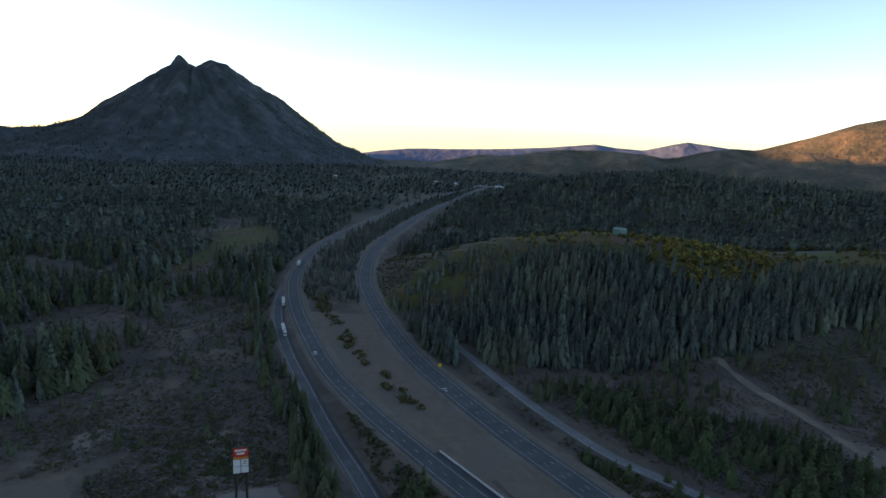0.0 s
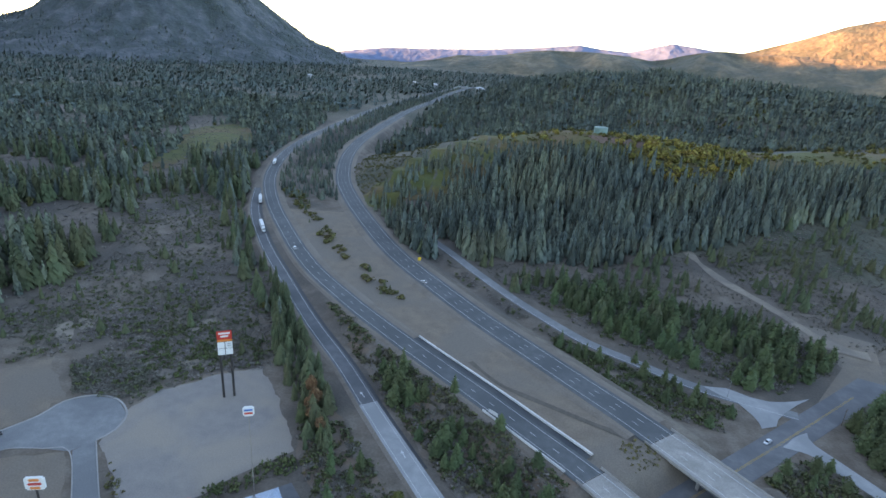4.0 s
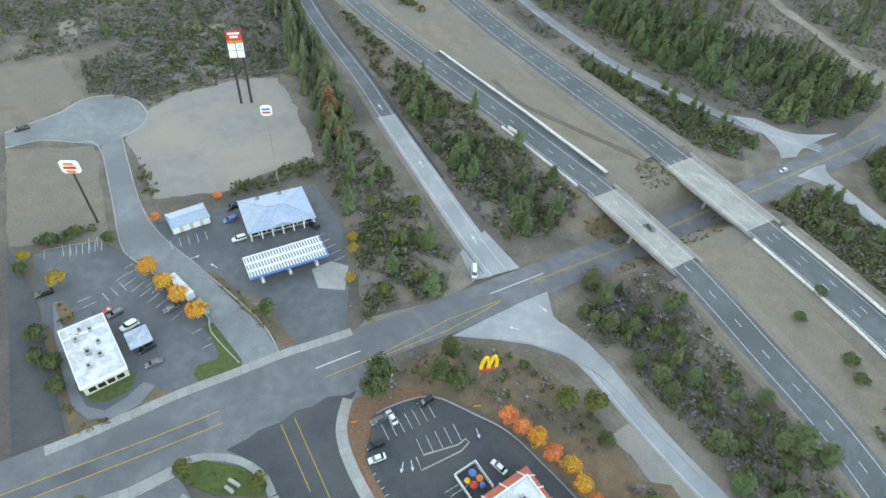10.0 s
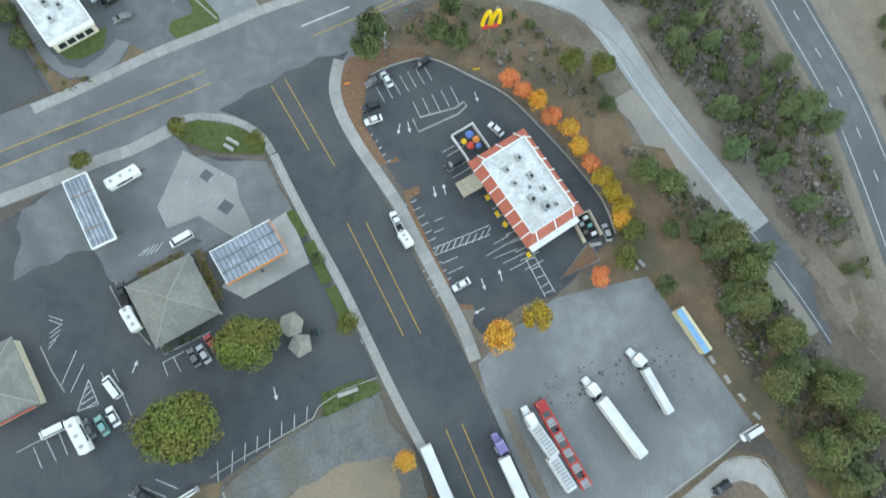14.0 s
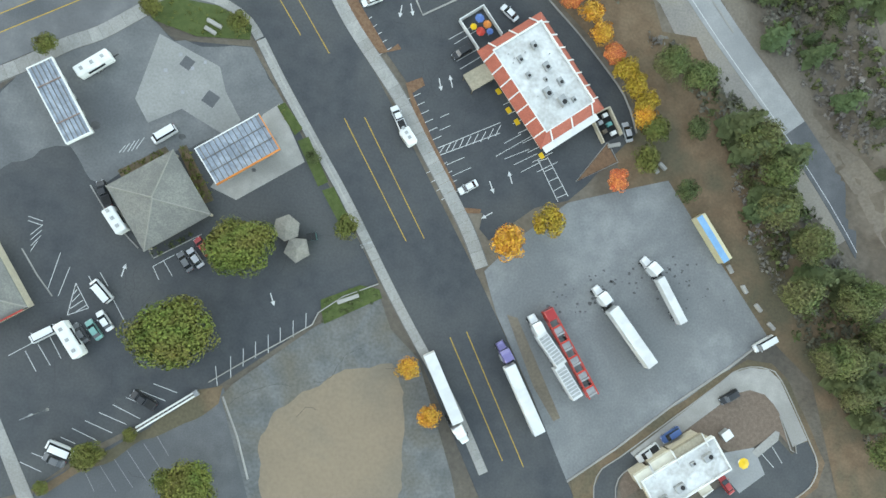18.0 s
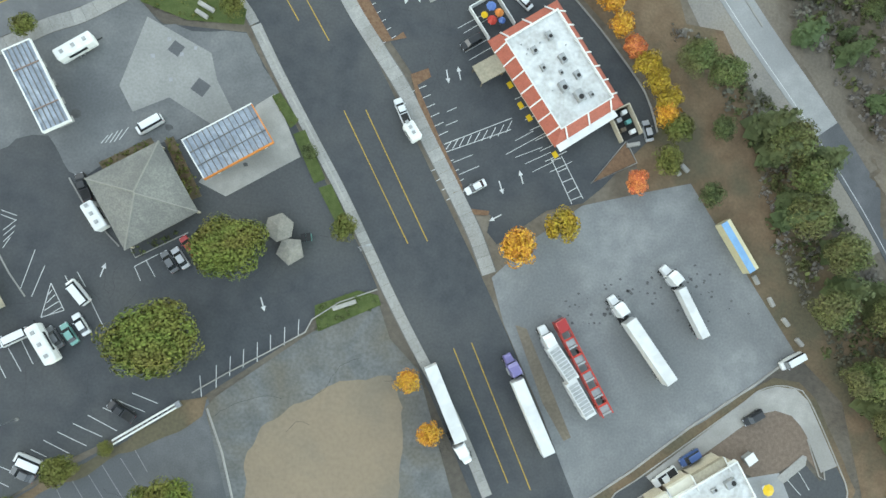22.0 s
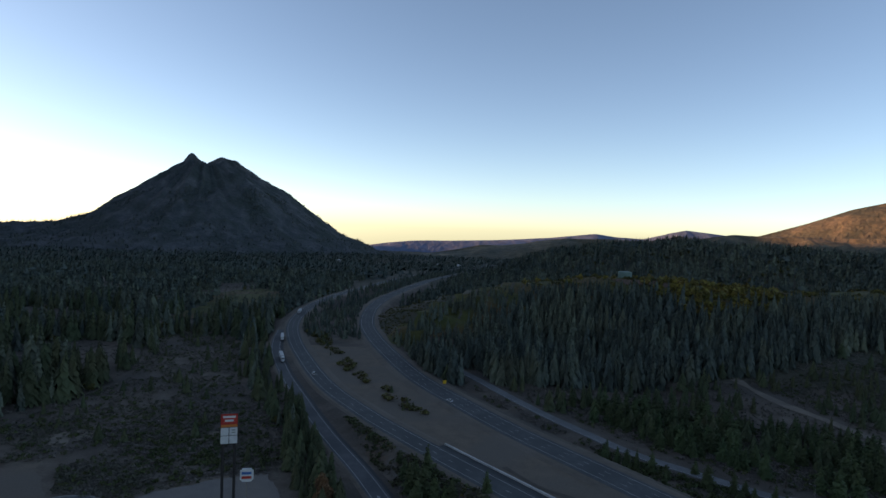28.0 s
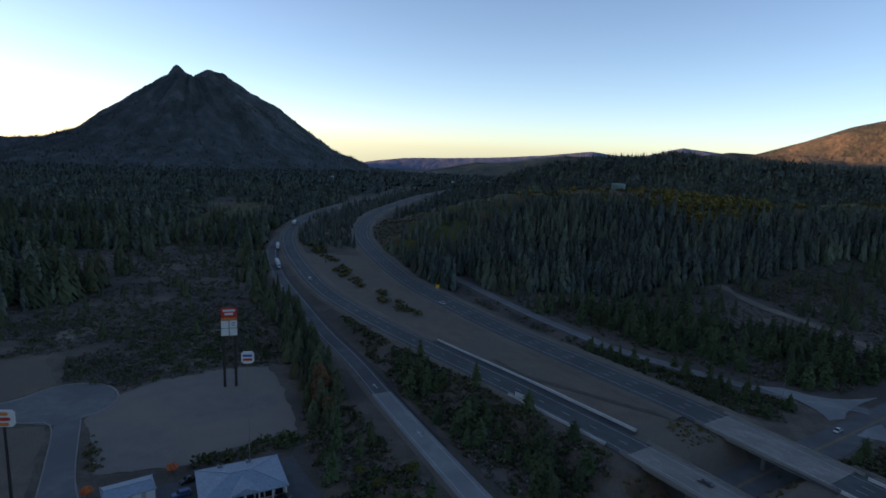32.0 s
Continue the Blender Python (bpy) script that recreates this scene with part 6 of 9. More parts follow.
scatter("west_forest", CON_MID, q[k], 17 * size[k] * np.where(q[k][:, 0] < -200, 1.25, 0.9), M_PINE, "mixed pine forest west of the freeway", "forest", rng, wide=1.3)
k = near & (mixed >= 0.62) & (mixed < 0.93)
scatter("west_forest", CON_MID, q[k], 18 * size[k] * np.where(q[k][:, 0] < -200, 1.25, 0.9), M_FIR, "dark firs among the pines west of the freeway", "forest", rng, wide=1.2)
k = near & (mixed >= 0.93)
scatter("west_oaks", LEAF_MID, q[k], rng.uniform(2.5, 5.0, k.sum()), M_OLIVE, "olive-brown oaks among the pines", "forest", rng)
k = ~near & (mixed < 0.9)
scatter("west_forest", CON_WOOD, q[k], 17 * size[k], M_FIR, "dark pine forest west of the freeway", "forest", rng, wide=1.3)
k = ~near & (mixed >= 0.9)
scatter("west_oaks", LEAF_MID, q[k], rng.uniform(2.5, 5.0, k.sum()), M_OLIVE, "olive-brown oaks among the pines", "forest", rng)
p2 = clear_of(p[~keep], ROADS + ((PATH_W, 4),))
q = on_land(np.concatenate([p2, p2 + rng.normal(0, 3.5, p2.shape), (p2 + rng.normal(0, 4.5, p2.shape))[p2[:, 1] < 520]]))
scatter("clearing_brush", SHRUB, q, rng.uniform(0.5, 1.3, len(q)), M_BRUSH, "grey-brown brush in the clearings", "shrub", rng, wide=1.7)
ribbon("dirt_track", PATH_W, -2.6, 2.6, M_TRACK, None, "pale dirt path through the forest", 0.4, "dirt track")
patch("meadow", ragged(MEADOW, 6.0, 8.0), M_DRYGRASS, "olive-green dry meadow among the pines", 0.35, "grass", drape=5, kind="stuff")
patch("bare_earth", ragged(SAND, 5.0, 8.0), M_TRACK, "pale bare patch among the trees", 0.35, "dirt lot", drape=5)

# the wooded plain out to the foot of the mountains
r = rng.uniform(1150**2, 3300**2, 13000) ** 0.5
a = np.radians(rng.uniform(-50, 45, 13000))
p = np.stack([r * np.sin(a), r * np.cos(a)], 1)
p = patchy(clear_of(p, ((WAY_A, 22), (WAY_B, 22))), 260, -0.4, 3.0)
q = on_land(p)
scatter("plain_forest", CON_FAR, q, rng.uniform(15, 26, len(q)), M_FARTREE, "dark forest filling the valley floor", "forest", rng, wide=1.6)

# trees on the cone's ribs and round its foot
jj, ii = rng.integers(24, 74, 14000), rng.integers(0, SLOPE.shape[1], 14000)
c = (SLOPE[jj, ii] * (f := rng.random((14000, 1))) + SLOPE[jj + 1, (ii + 1) % SLOPE.shape[1]] * (1 - f))
rib = np.array([noise.fractal(Vector((x / 160, y / 160, z / 240)), 1.0, 2.0, 4) for x, y, z in c])
c = c[(rib > np.interp(c[:, 2], [-100, 40, 180, 420, 520], [-0.6, -0.25, 0.0, 0.12, 0.5]))]
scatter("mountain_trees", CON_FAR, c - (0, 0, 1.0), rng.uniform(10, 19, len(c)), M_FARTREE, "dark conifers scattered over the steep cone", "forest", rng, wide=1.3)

# brush on the hill's open end by the freeway
p = patchy(sprinkle([(-129.2, 601.1), (-87.6, 787.6), (70.1, 862.3), (102.9, 785.1), (-14.2, 679.1), (-60.4, 575.2), (-89.3, 500.6), (-36, 388.4), (-52.6, 390.3), (-84, 449.5)], 4.4, rng), 25, -0.45, 14.0)
q = on_land(clear_of(p, ROADS))
scatter("hill_end_brush", SHRUB, q, rng.uniform(0.8, 2.2, len(q)), M_OLIVE, "olive brush on the hill's open end", "shrub", rng)
p = sprinkle([(-111.5, 327.5), (-73.8, 266.4), (-52.2, 217.8), (-40.2, 184.2), (-52.3, 178.3), (-67, 214.9), (-87.4, 251.7)], 5.2, rng)
q = on_land(clear_of(p, ((WAY_C, 8),)))
scatter("ramp_pines", CON_NEAR, q, rng.uniform(5, 13, len(q)), M_PINE, "pines between the ramp and the bare lot", "forest", rng, wide=1.4)

p = patchy(sprinkle([(-303.8, 498.4), (-229.1, 522.7), (-146.6, 347.4), (-82.2, 262.5), (-81.6, 231.7), (-197.2, 257.9), (-233, 223.3), (-262.2, 257.5), (-241.3, 292.7), (-235.3, 369.1)], 13, rng), 30, 0.02, 41.0)
q = on_land(clear_of(p, ROADS))
scatter("clearing_pines", CON_NEAR, q, rng.uniform(4, 11, len(q)), M_PINE, "scattered pines in the scrubby clearing", "forest", rng, wide=1.2)
# brush and trees close to the camera
allbrush, greenbrush, pines = [], [], []
p = patchy(sprinkle([(-303.8, 498.4), (-229.1, 522.7), (-146.6, 347.4), (-82.2, 262.5), (-81.6, 231.7), (-197.2, 257.9), (-233, 223.3), (-262.2, 257.5), (-241.3, 292.7), (-235.3, 369.1)], 3.2, rng), 18, -0.35, 31.0)
g = rng.random(len(p)) < 0.2
allbrush.append(p[~g])
greenbrush.append(p[g])
for k, poly in enumerate(ZONES):
    p = clear_of(patchy(sprinkle(poly, 1.9, rng), 9, -0.02 if k in (1, 6) else -0.3, k), ((WAY_A, 11), (WAY_B, 13), (WAY_C, 6.5), (WAY_E, 6), (WAY_R, 9), (WAY_D, 6)))
    g = rng.random(len(p)) < (0.26, 0.42, 0.25, 0.7, 0.25, 0.4, 0.4, 0.4, 0.4)[k]
    allbrush.append(p[~g])
    greenbrush.append(p[g])
    t = clear_of(patchy(sprinkle(poly, (7.2, 10.5, 9.0, 8.6, 6.8, 5.8, 8.0, 8.5, 8.6)[k], rng), 22, (-0.1, 0.05, -0.2, -0.1, -0.15, -0.6, 0.1, -0.4, -0.5)[k], k + 20.0), ((WAY_A, 15), (WAY_B, 16), (WAY_C, 9), (WAY_E, 8), (WAY_R, 11), (WAY_D, 8), (TRACK, 8)))
    pines.append(np.c_[t, np.full(len(t), k)])
for poly, sp in (([(-175, 224.9), (-166.5, 270.2), (-105.6, 284.6), (-90.1, 251.1), (-89, 237.7), (-107.7, 228.6), (-127.6, 212.4), (-132.4, 201.4), (-141.2, 206), (-161, 208.1)], 2.4), ([(-237.8, 266.2), (-208.8, 294.5), (-119.2, 342.3), (-97, 286.6), (-166.5, 270.2), (-188.6, 235.3), (-210.3, 222.6)], 2.8), ([(-57.9, 310.1), (-24.3, 271.2), (7.1, 226.8), (25.5, 205.7), (18, 208.6), (-19.1, 249.4), (-53.3, 283.5)], 3.0), ([(-4.9, 392.5), (27.4, 355.2), (59.3, 309.3), (99.8, 265.5), (91.8, 253.2), (51.8, 294.2), (9.5, 350.6)], 3.0), ([(146.7, 246), (127.2, 257.5), (102.7, 280.4), (75.2, 306.1), (48.5, 348), (62.9, 351.6), (106.4, 299.8), (147, 256.1)], 3.4), ([(172.3, 162.1), (145.9, 191), (127.5, 186.3), (143.6, 160.9), (161.3, 139.7)], 2.6), ([(-18.6, 88), (0.1, 97.4), (16.7, 99.7), (33.7, 93.1), (47, 81.6), (56.3, 66.7), (53, 62.9), (40.4, 73.5), (24.1, 80.5), (1.3, 83.1), (-14.2, 79.3)], 3.2), ([(315.5, 460.1), (261.7, 456.3), (202.3, 419.3), (216.2, 360.6), (254.3, 328.7)], 3.5)):
    p = patchy(sprinkle(poly, sp, rng), 14, -0.3, sp)
    g = rng.random(len(p)) < 0.3
    allbrush.append(p[~g])
    greenbrush.append(p[g])
for poly in [[(-162.7, 255.2), (-157.0, 259.7), (-152.2, 254.3), (-157.6, 250.0)], [(-142.4, 272.2), (-130.9, 283.5), (-125.8, 274.8), (-134.4, 265.7)], [(-144.3, 246.1), (-133.7, 251.2), (-131.7, 243.4), (-139.6, 240.1)], [(-128.0, 237.4), (-118.7, 245.3), (-113.7, 237.2), (-122.5, 231.8)], [(-150.8, 236.4), (-142.4, 235.4), (-141.7, 229.2), (-148.7, 229.3)], [(-135.6, 231.0), (-126.4, 233.4), (-125.2, 225.3), (-131.3, 222.5)], [(-201.6, 270.7), (-191.3, 273.7), (-182.7, 263.2), (-192.0, 258.0)], [(-208.1, 261.8), (-202.3, 267.9), (-191.4, 252.0), (-189.7, 239.6), (-199.1, 249.7)], [(-129.2, 261.5), (-124.4, 265.9), (-121.1, 255.4), (-124.6, 252.5)]]:
    patch("bare_earth", ragged(poly, 2.2, 2.5), M_TRACK, "sandy gap in the brush", 0.12, "dirt lot", drape=4)
patch("bare_earth", ragged([(-137.7, 207.4), (-131.1, 213.7), (-115.6, 226.4), (-104.6, 232.9), (-89.6, 237.1), (-84.4, 230.5), (-96.9, 225.9), (-110.6, 220.2), (-124.0, 209.1), (-131.5, 199.5)], 1.2, 2.0), M_DIRT, "tan earth rim along the levelled lot", 0.06, "dirt lot", drape=4)
greenbrush.append(patchy(sprinkle([(-160.0, 255.6), (-127.9, 277.8), (-110.4, 235.5), (-121.4, 221.4), (-133.2, 227.3), (-145.4, 230.7)], 2.4, rng, 0.8), 7, 0.0, 61.0))
allbrush.append(sprinkle([(-180.1, 232.2), (-151.5, 237.9), (-130.8, 220.1), (-138.9, 206.6), (-153.0, 207.5), (-162.7, 206.3)], 1.7, rng, 0.8))
keepoff = ((TRACK, 5.5), (WAY_A, 10), (WAY_B, 12), (WAY_C, 6.5), (WAY_E, 6), (WAY_R, 9), (WAY_D, 6.5))
q = on_land(clear_of(np.concatenate(allbrush), keepoff))
scatter("dry_brush", SHRUB, q, rng.uniform(0.6, 1.4, len(q)), M_BRUSH, "grey-brown manzanita brush between the ways", "shrub", rng, wide=1.45)
q = on_land(clear_of(np.concatenate(greenbrush), keepoff))
scatter("green_brush", SHRUB, q, rng.uniform(0.8, 2.2, len(q)), M_GREENBRUSH, "olive-green bushes between the ways", "shrub", rng)
# thickets over brown litter, on both sides of the exit ramp and between the bridges and the far ramp
wild = np.random.default_rng(77)
M_SOIL = mat("brown_forest_soil", (0.205, 0.142, 0.098), (0.15, 0.108, 0.078), 0.16, 0.95, bump=0.4, fine=1.4, c3=(0.175, 0.15, 0.125), big=0.05)
M_HEATH = mat("dark_green_thicket", (0.062, 0.082, 0.032), (0.105, 0.112, 0.045), 0.12, 0.95, island=0.4, c3=(0.12, 0.105, 0.06), big=0.05)
M_GOLDBRUSH = mat("golden_brush", (0.215, 0.165, 0.05), (0.16, 0.135, 0.05), 0.2, 0.95, island=0.35)
WEDGE = [(-73.5, 306.3), (-50.4, 284.2), (-20.9, 262.0), (2.0, 229.0), (25.4, 199.5), (46.0, 178.0), (52.0, 169.8), (46.7, 158.7), (27.8, 149.7), (19.5, 147.5), (5.0, 168.4), (-14.8, 200.7), (-39.8, 244.3)]
STRIP = [(-66.5, 232.6), (-48.8, 212.6), (-36.0, 190.1), (-24.2, 174.1), (-11.0, 151.2), (-4.0, 130.0), (-9.5, 114.1), (-24.0, 107.6), (-30.0, 130.0), (-38.9, 151.7), (-57.3, 181.3)]
NOOK = [(126.8, 187.2), (140.4, 195.0), (153.4, 195.7), (163.0, 181.0), (177.0, 158.0), (172.0, 140.0), (160.0, 135.2), (143.9, 161.5), (132.9, 180.3)]
for poly, step, gap, lush in ((WEDGE, 2.3, -0.18, 0.68), (STRIP, 2.2, -0.2, 0.42), (NOOK, 2.2, -0.35, 0.8)):
    patch("leaf_litter", ragged(poly, 2.0, 3.0), M_SOIL, "brown soil and litter under the thicket", 0.05, "ground cover", drape=4)
    p = clear_of(patchy(sprinkle(poly, step, wild, 0.8), 10, gap, step + len(poly)), keepoff)
    f = wild.random(len(p))
    for k, size, m, text in ((f < lush, (0.9, 2.3), M_HEATH, "dark green manzanita thicket"), ((f >= lush) & (f < lush + 0.16), (0.6, 1.2), M_GOLDBRUSH, "golden dry brush in the thicket"), (f >= lush + 0.16, (0.6, 1.3), M_BRUSH, "grey bare brush in the thicket")):
        scatter("thicket", SHRUB, on_land(p[k]), wild.uniform(*size, k.sum()), m, text, "shrub", wild, wide=1.25)


def tree_trunk(h, r, limbs, rng):
    """A tapered trunk, with limbs for broadleaf trees."""
    co, tri = [], []

    def limb(a, b, r0, r1, n=6):
        a, b = np.array(a, float), np.array(b, float)
        d = (b - a) / np.linalg.norm(b - a)
        u = np.cross(d, (0.1, 1, 0.2))
        u /= np.linalg.norm(u)
        v = np.cross(d, u)
        k = len(co)
        for c, rr in ((a, r0), (b, r1)):
            co.extend(c + (u * math.cos(i * 6.283 / n) + v * math.sin(i * 6.283 / n)) * rr for i in range(n))
        for i in range(n):
            j = (i + 1) % n
            tri.extend([(k + i, k + j, k + n + j), (k + i, k + n + j, k + n + i)])

    limb((0, 0, -0.3), (0, 0, h), r, r * 0.45, 8)
    for i in range(limbs):
        a = 6.283 * i / limbs + rng.random()
        limb((0, 0, h * 0.75), (math.cos(a) * h * 0.6, math.sin(a) * h * 0.6, h * 1.35), r * 0.45, r * 0.12)
    return np.array(co), np.array(tri)


def make_tree(name, crown, trunk, crown_mat, label, category, group=""):
    t = fast_mesh(name, *trunk, M_BARK)
    c = fast_mesh("crown", *crown, crown_mat)
    c.parent = t
    return tagged(t, label, category, group)


TREES_RAMP = [(50.5, 129.8, 9), (55.2, 112.7, 8), (62.4, 112.2, 8), (76.1, 107.7, 7), (78.4, 95.7, 8), (70.8, 90.2, 7.5), (68.7, 95.6, 6.5), (81.5, 75.9, 9), (101.0, 76.3, 9), (95.5, 88.5, 5), (84.6, 64.2, 8), (77.7, 121.2, 5), (27.9, 154.5, 7), (67.2, 118.9, 6), (107.5, 72.6, 7)]
M_PINE_GREEN = mat("ponderosa_needles", (0.056, 0.088, 0.036), (0.095, 0.128, 0.052), 0.09, 0.9, fine=1.2, island=0.2, vary=0.22, c3=(0.088, 0.105, 0.042), big=0.03)
PINES = [make_tree("pine_tree", CON_FULL[k], tree_trunk(0.35, 0.016, 0, rng), M_PINE_GREEN, "green ponderosa pine growing in the brush", "tree", "pines by the ramps") for k in range(4)]
used = [False] * 4


def plant(kinds, flags, x, y, h, w=1.0, z=None):
    k = int(rng.integers(0, len(kinds)))
    zz = float(land(x, y)) if z is None else z
    m = place(x, y, float(rng.uniform(0, 360)), zz)
    if not flags[k]:
        flags[k] = True
        ob = kinds[k]
        ob.matrix_world = m
    else:
        ob = copy_thing(kinds[k], m)
    ob.scale = (h * w, h * w, h)
    return ob


pp = np.concatenate(pines)
order = np.argsort(np.hypot(pp[:, 0] - 40, pp[:, 1] - 90))
for i in order[:290]:
    k = int(pp[i, 2])
    hh = rng.uniform(*((6, 15), (6, 14), (5, 11), (5, 11), (8, 17), (9, 15), (3, 8), (9, 14), (6, 11))[k])
    plant(PINES, used, pp[i, 0], pp[i, 1], hh, rng.uniform(1.3, 2.0) if k >= 7 else rng.uniform(1.2, 1.8))
rest = pp[order[290:]]
q = on_land(rest[:, :2])
if len(q):
    scatter("roadside_pines", CON_NEAR, q, rng.uniform(7, 16, len(q)), M_PINE, "stand of pines beyond the road", "forest", rng, wide=1.15)
for x, y, h in TREES_RAMP:
    plant(PINES, used, x, y, h, rng.uniform(1.9, 2.5))
# a line of young conifers in the far half of the median, and along the ramp
p = patchy(sprinkle([(-89.2, 406.3), (-66.1, 376.1), (-44.6, 340.5), (-25.4, 318.6), (-26.3, 310.3), (-45.5, 322.4), (-66.1, 354.8), (-90.6, 393.3), (-124.1, 454.3), (-168, 534.4), (-163.6, 558.5), (-118.8, 472.4)], 5, rng), 15, -0.1, 6.0)
q = on_land(p)
pick = rng.random(len(q)) < 0.18
scatter("median_pines", CON_NEAR, q[pick], rng.uniform(3, 6, pick.sum()), M_PINE, "young pines in the dirt median", "tree", rng, wide=1.5)
q = q[~pick]
scatter("median_shrubs", LEAF_MID, q, rng.uniform(1.0, 2.6, len(q)), M_OLIVE, "low olive shrubs in the dirt median", "shrub", rng, wide=1.6)
far_y = np.arange(505, 1800, 40.0)
p = sprinkle([(float(np.interp(y, WAY_A[:, 1], WAY_A[:, 0])), y) for y in far_y] + [(float(np.interp(y, WAY_B[:, 1], WAY_B[:, 0])), y) for y in far_y[::-1]], 7.0, rng, 0.8)
q = on_land(clear_of(p, ((WAY_A, 9), (WAY_B, 11))))
scatter("median_woods", CON_MID, q, rng.uniform(4, 12, len(q)), M_FIR, "woods in the widening median", "forest", rng, wide=1.3)
p = sprinkle([(-124, 359.1), (-104.1, 337.8), (-74.6, 272.3), (-74, 248.9), (-85.9, 246.4), (-105, 298.6)], 4.6, rng)
q = on_land(clear_of(p, ((WAY_C, 7),)))
scatter("ramp_pines", CON_NEAR, q, rng.uniform(9, 16, len(q)), M_PINE, "tall dark pines beside the exit ramp", "forest", rng, wide=1.05)

# broadleaf trees by colour
def broadleaf(n, material, label, group, count=3000, leaf=0.062, clumps=30):
    out = []
    for _ in range(n):
        crown = leafy_mesh(rng, count, rx=1.0, rz=0.85, leaf=leaf, clumps=clumps, rough=0.4)
        out.append(make_tree("broadleaf_tree", (crown[0] + (0, 0, 0.35), crown[1]), tree_trunk(0.6, 0.06, 5, rng), material, label, "tree", group))
    return out, [False] * n


M_SHADE = mat("shade_tree_leaves", (0.104, 0.152, 0.03), (0.158, 0.186, 0.038), 0.35, 0.85, island=0.25, fine=1.2, c3=(0.165, 0.145, 0.034), big=0.12)
BIGS = broadleaf(3, M_SHADE, "broad green shade tree turning yellow", "shade trees", 19000, 0.036, 64)
GREENS = broadleaf(3, M_OAK, "round green shade tree by the parking lot", "shade trees")
ORANGES = broadleaf(2, M_ORANGE, "orange autumn maple in a planting strip", "autumn trees")
REDS = broadleaf(2, M_RED, "bright red autumn maple beside the lot", "autumn trees")
GOLDS = broadleaf(2, M_GOLD, "golden-yellow autumn tree beside the lot", "autumn trees")
M_BUSHY = mat("dark_green_leaves", (0.07, 0.098, 0.038), (0.108, 0.13, 0.048), 0.3, 0.9, island=0.4, fine=1.5)
PINEGREEN = broadleaf(2, M_BUSHY, "dark green bushy tree", "dark trees")
M_ROADTREE = mat("roadside_tree_leaves", (0.094, 0.134, 0.046), (0.146, 0.172, 0.06), 0.3, 0.9, island=0.35, fine=1.5, c3=(0.15, 0.145, 0.06), big=0.1)
ROADTREES = broadleaf(3, M_ROADTREE, "full green tree beside the ramp", "roadside trees", 7000, 0.042, 44)


def grow(kind, pts, r, squash=1.0, oval=None):
    for x, y in pts:
        ob = plant(kind[0], kind[1], x, y, r * squash, 1 / squash)
        if oval:
            ob.matrix_world = place(x, y, oval[1], float(land(x, y)))
            ob.scale = (r * oval[0], r / oval[0], r * squash)


grow(BIGS, [(-32.8, 1.2)], 7.2, 0.9, (1.08, 10))
grow(BIGS, [(-44.1, -17.6)], 8.6, 0.85, (1.12, 20))
grow(BIGS, [(-37.7, -48.5)], 6.2, 0.9, (1.08, 0))
grow(GREENS, [(-59.5, -45.2), (-11.4, 7.7)], 3.2)
grow(GREENS, [(-58.7, -44.8)], 3.4, 0.7, (1.25, 20))
grow(GREENS, [(-51.9, -40.7), (-68.1, -52.9)], 1.8, 0.7)
grow(GREENS, [(-79.2, 40.1), (-39.8, 50.3), (-58.5, 51.5)], 2.8)
grow(ORANGES, [(24.4, 8.1)], 4.6)
grow(ORANGES, [(5.1, -21.8), (10.7, -31.2)], 3.0)
grow(GOLDS, [(32.8, 13.9)], 4.2)
grow(REDS, [(48.5, 25.4), (45.2, 54.6)], 3.0)
grow(REDS, [(22.4, 76.0), (26.0, 73.0), (34.2, 66.6)], 3.0)
grow(ORANGES, [(30.2, 70.0), (38.6, 63.2), (41.4, 59.2), (53.4, 40.8)], 3.3, 1.1)
grow(GOLDS, [(47.8, 51.2), (50.3, 47.8), (53.2, 44.0)], 3.4, 1.15)
grow(ORANGES, [(-94, 112.2), (-86.9, 106.7), (-80.7, 103), (-72.8, 98)], 3.8)
grow(GOLDS, [(-119.2, 103.8)], 3.2)
grow(GOLDS, [(-33.2, 137.0), (-32.0, 131.8), (-30.2, 118.6), (-134.2, 111.5)], 2.3)
grow(GREENS, [(-18.6, 139.0), (-8.4, 123.2), (-9.8, 140.1), (-22.8, 149.9), (-13.6, 160.1), (-18.8, 116.0), (-29.7, 156.5)], 2.6, 0.8)
grow(PINEGREEN, [(-52.7, 102.1)], 3.4)
grow(PINEGREEN, [(-106, 75.7), (-100.6, 69.9), (-116, 83.5), (-131, 119.8), (-124.4, 123.9), (-112.6, 123.2), (-132, 106.2)], 2.6)
grow(REDS, [(-102.4, 135.6), (-85.7, 150.2)], 2.0)
RUSTY = broadleaf(1, mat("rusty_leaves", (0.30, 0.155, 0.075), (0.235, 0.14, 0.075), 0.3, 0.9, island=0.25), "dull rust-brown tree among the pines", "autumn trees")
grow(RUSTY, [(-60, 218.5), (-56.6, 204.2), (-55.2, 209.5)], 3.6, 1.7)
grow(PINEGREEN, [(-14.7, 83.8), (-15.5, 77.3)], 4.6, 1.3)
grow(PINEGREEN, [(5, 94), (2.5, 86.1), (7.4, 83.9)], 4.0, 1.3)
grow(GREENS, [(38.0, 82.2), (46.6, 82.0)], 4.0, 1.3)
grow(PINEGREEN, [(49.5, 72.4)], 2.6)
grow(PINEGREEN, [(27, 93.4)], 2.0)
grow(ROADTREES, [(58.4, 53.6), (65.1, 51.2)], 5.0)
grow(PINEGREEN, [(66.6, 39.8), (65.2, 24.9)], 3.0)
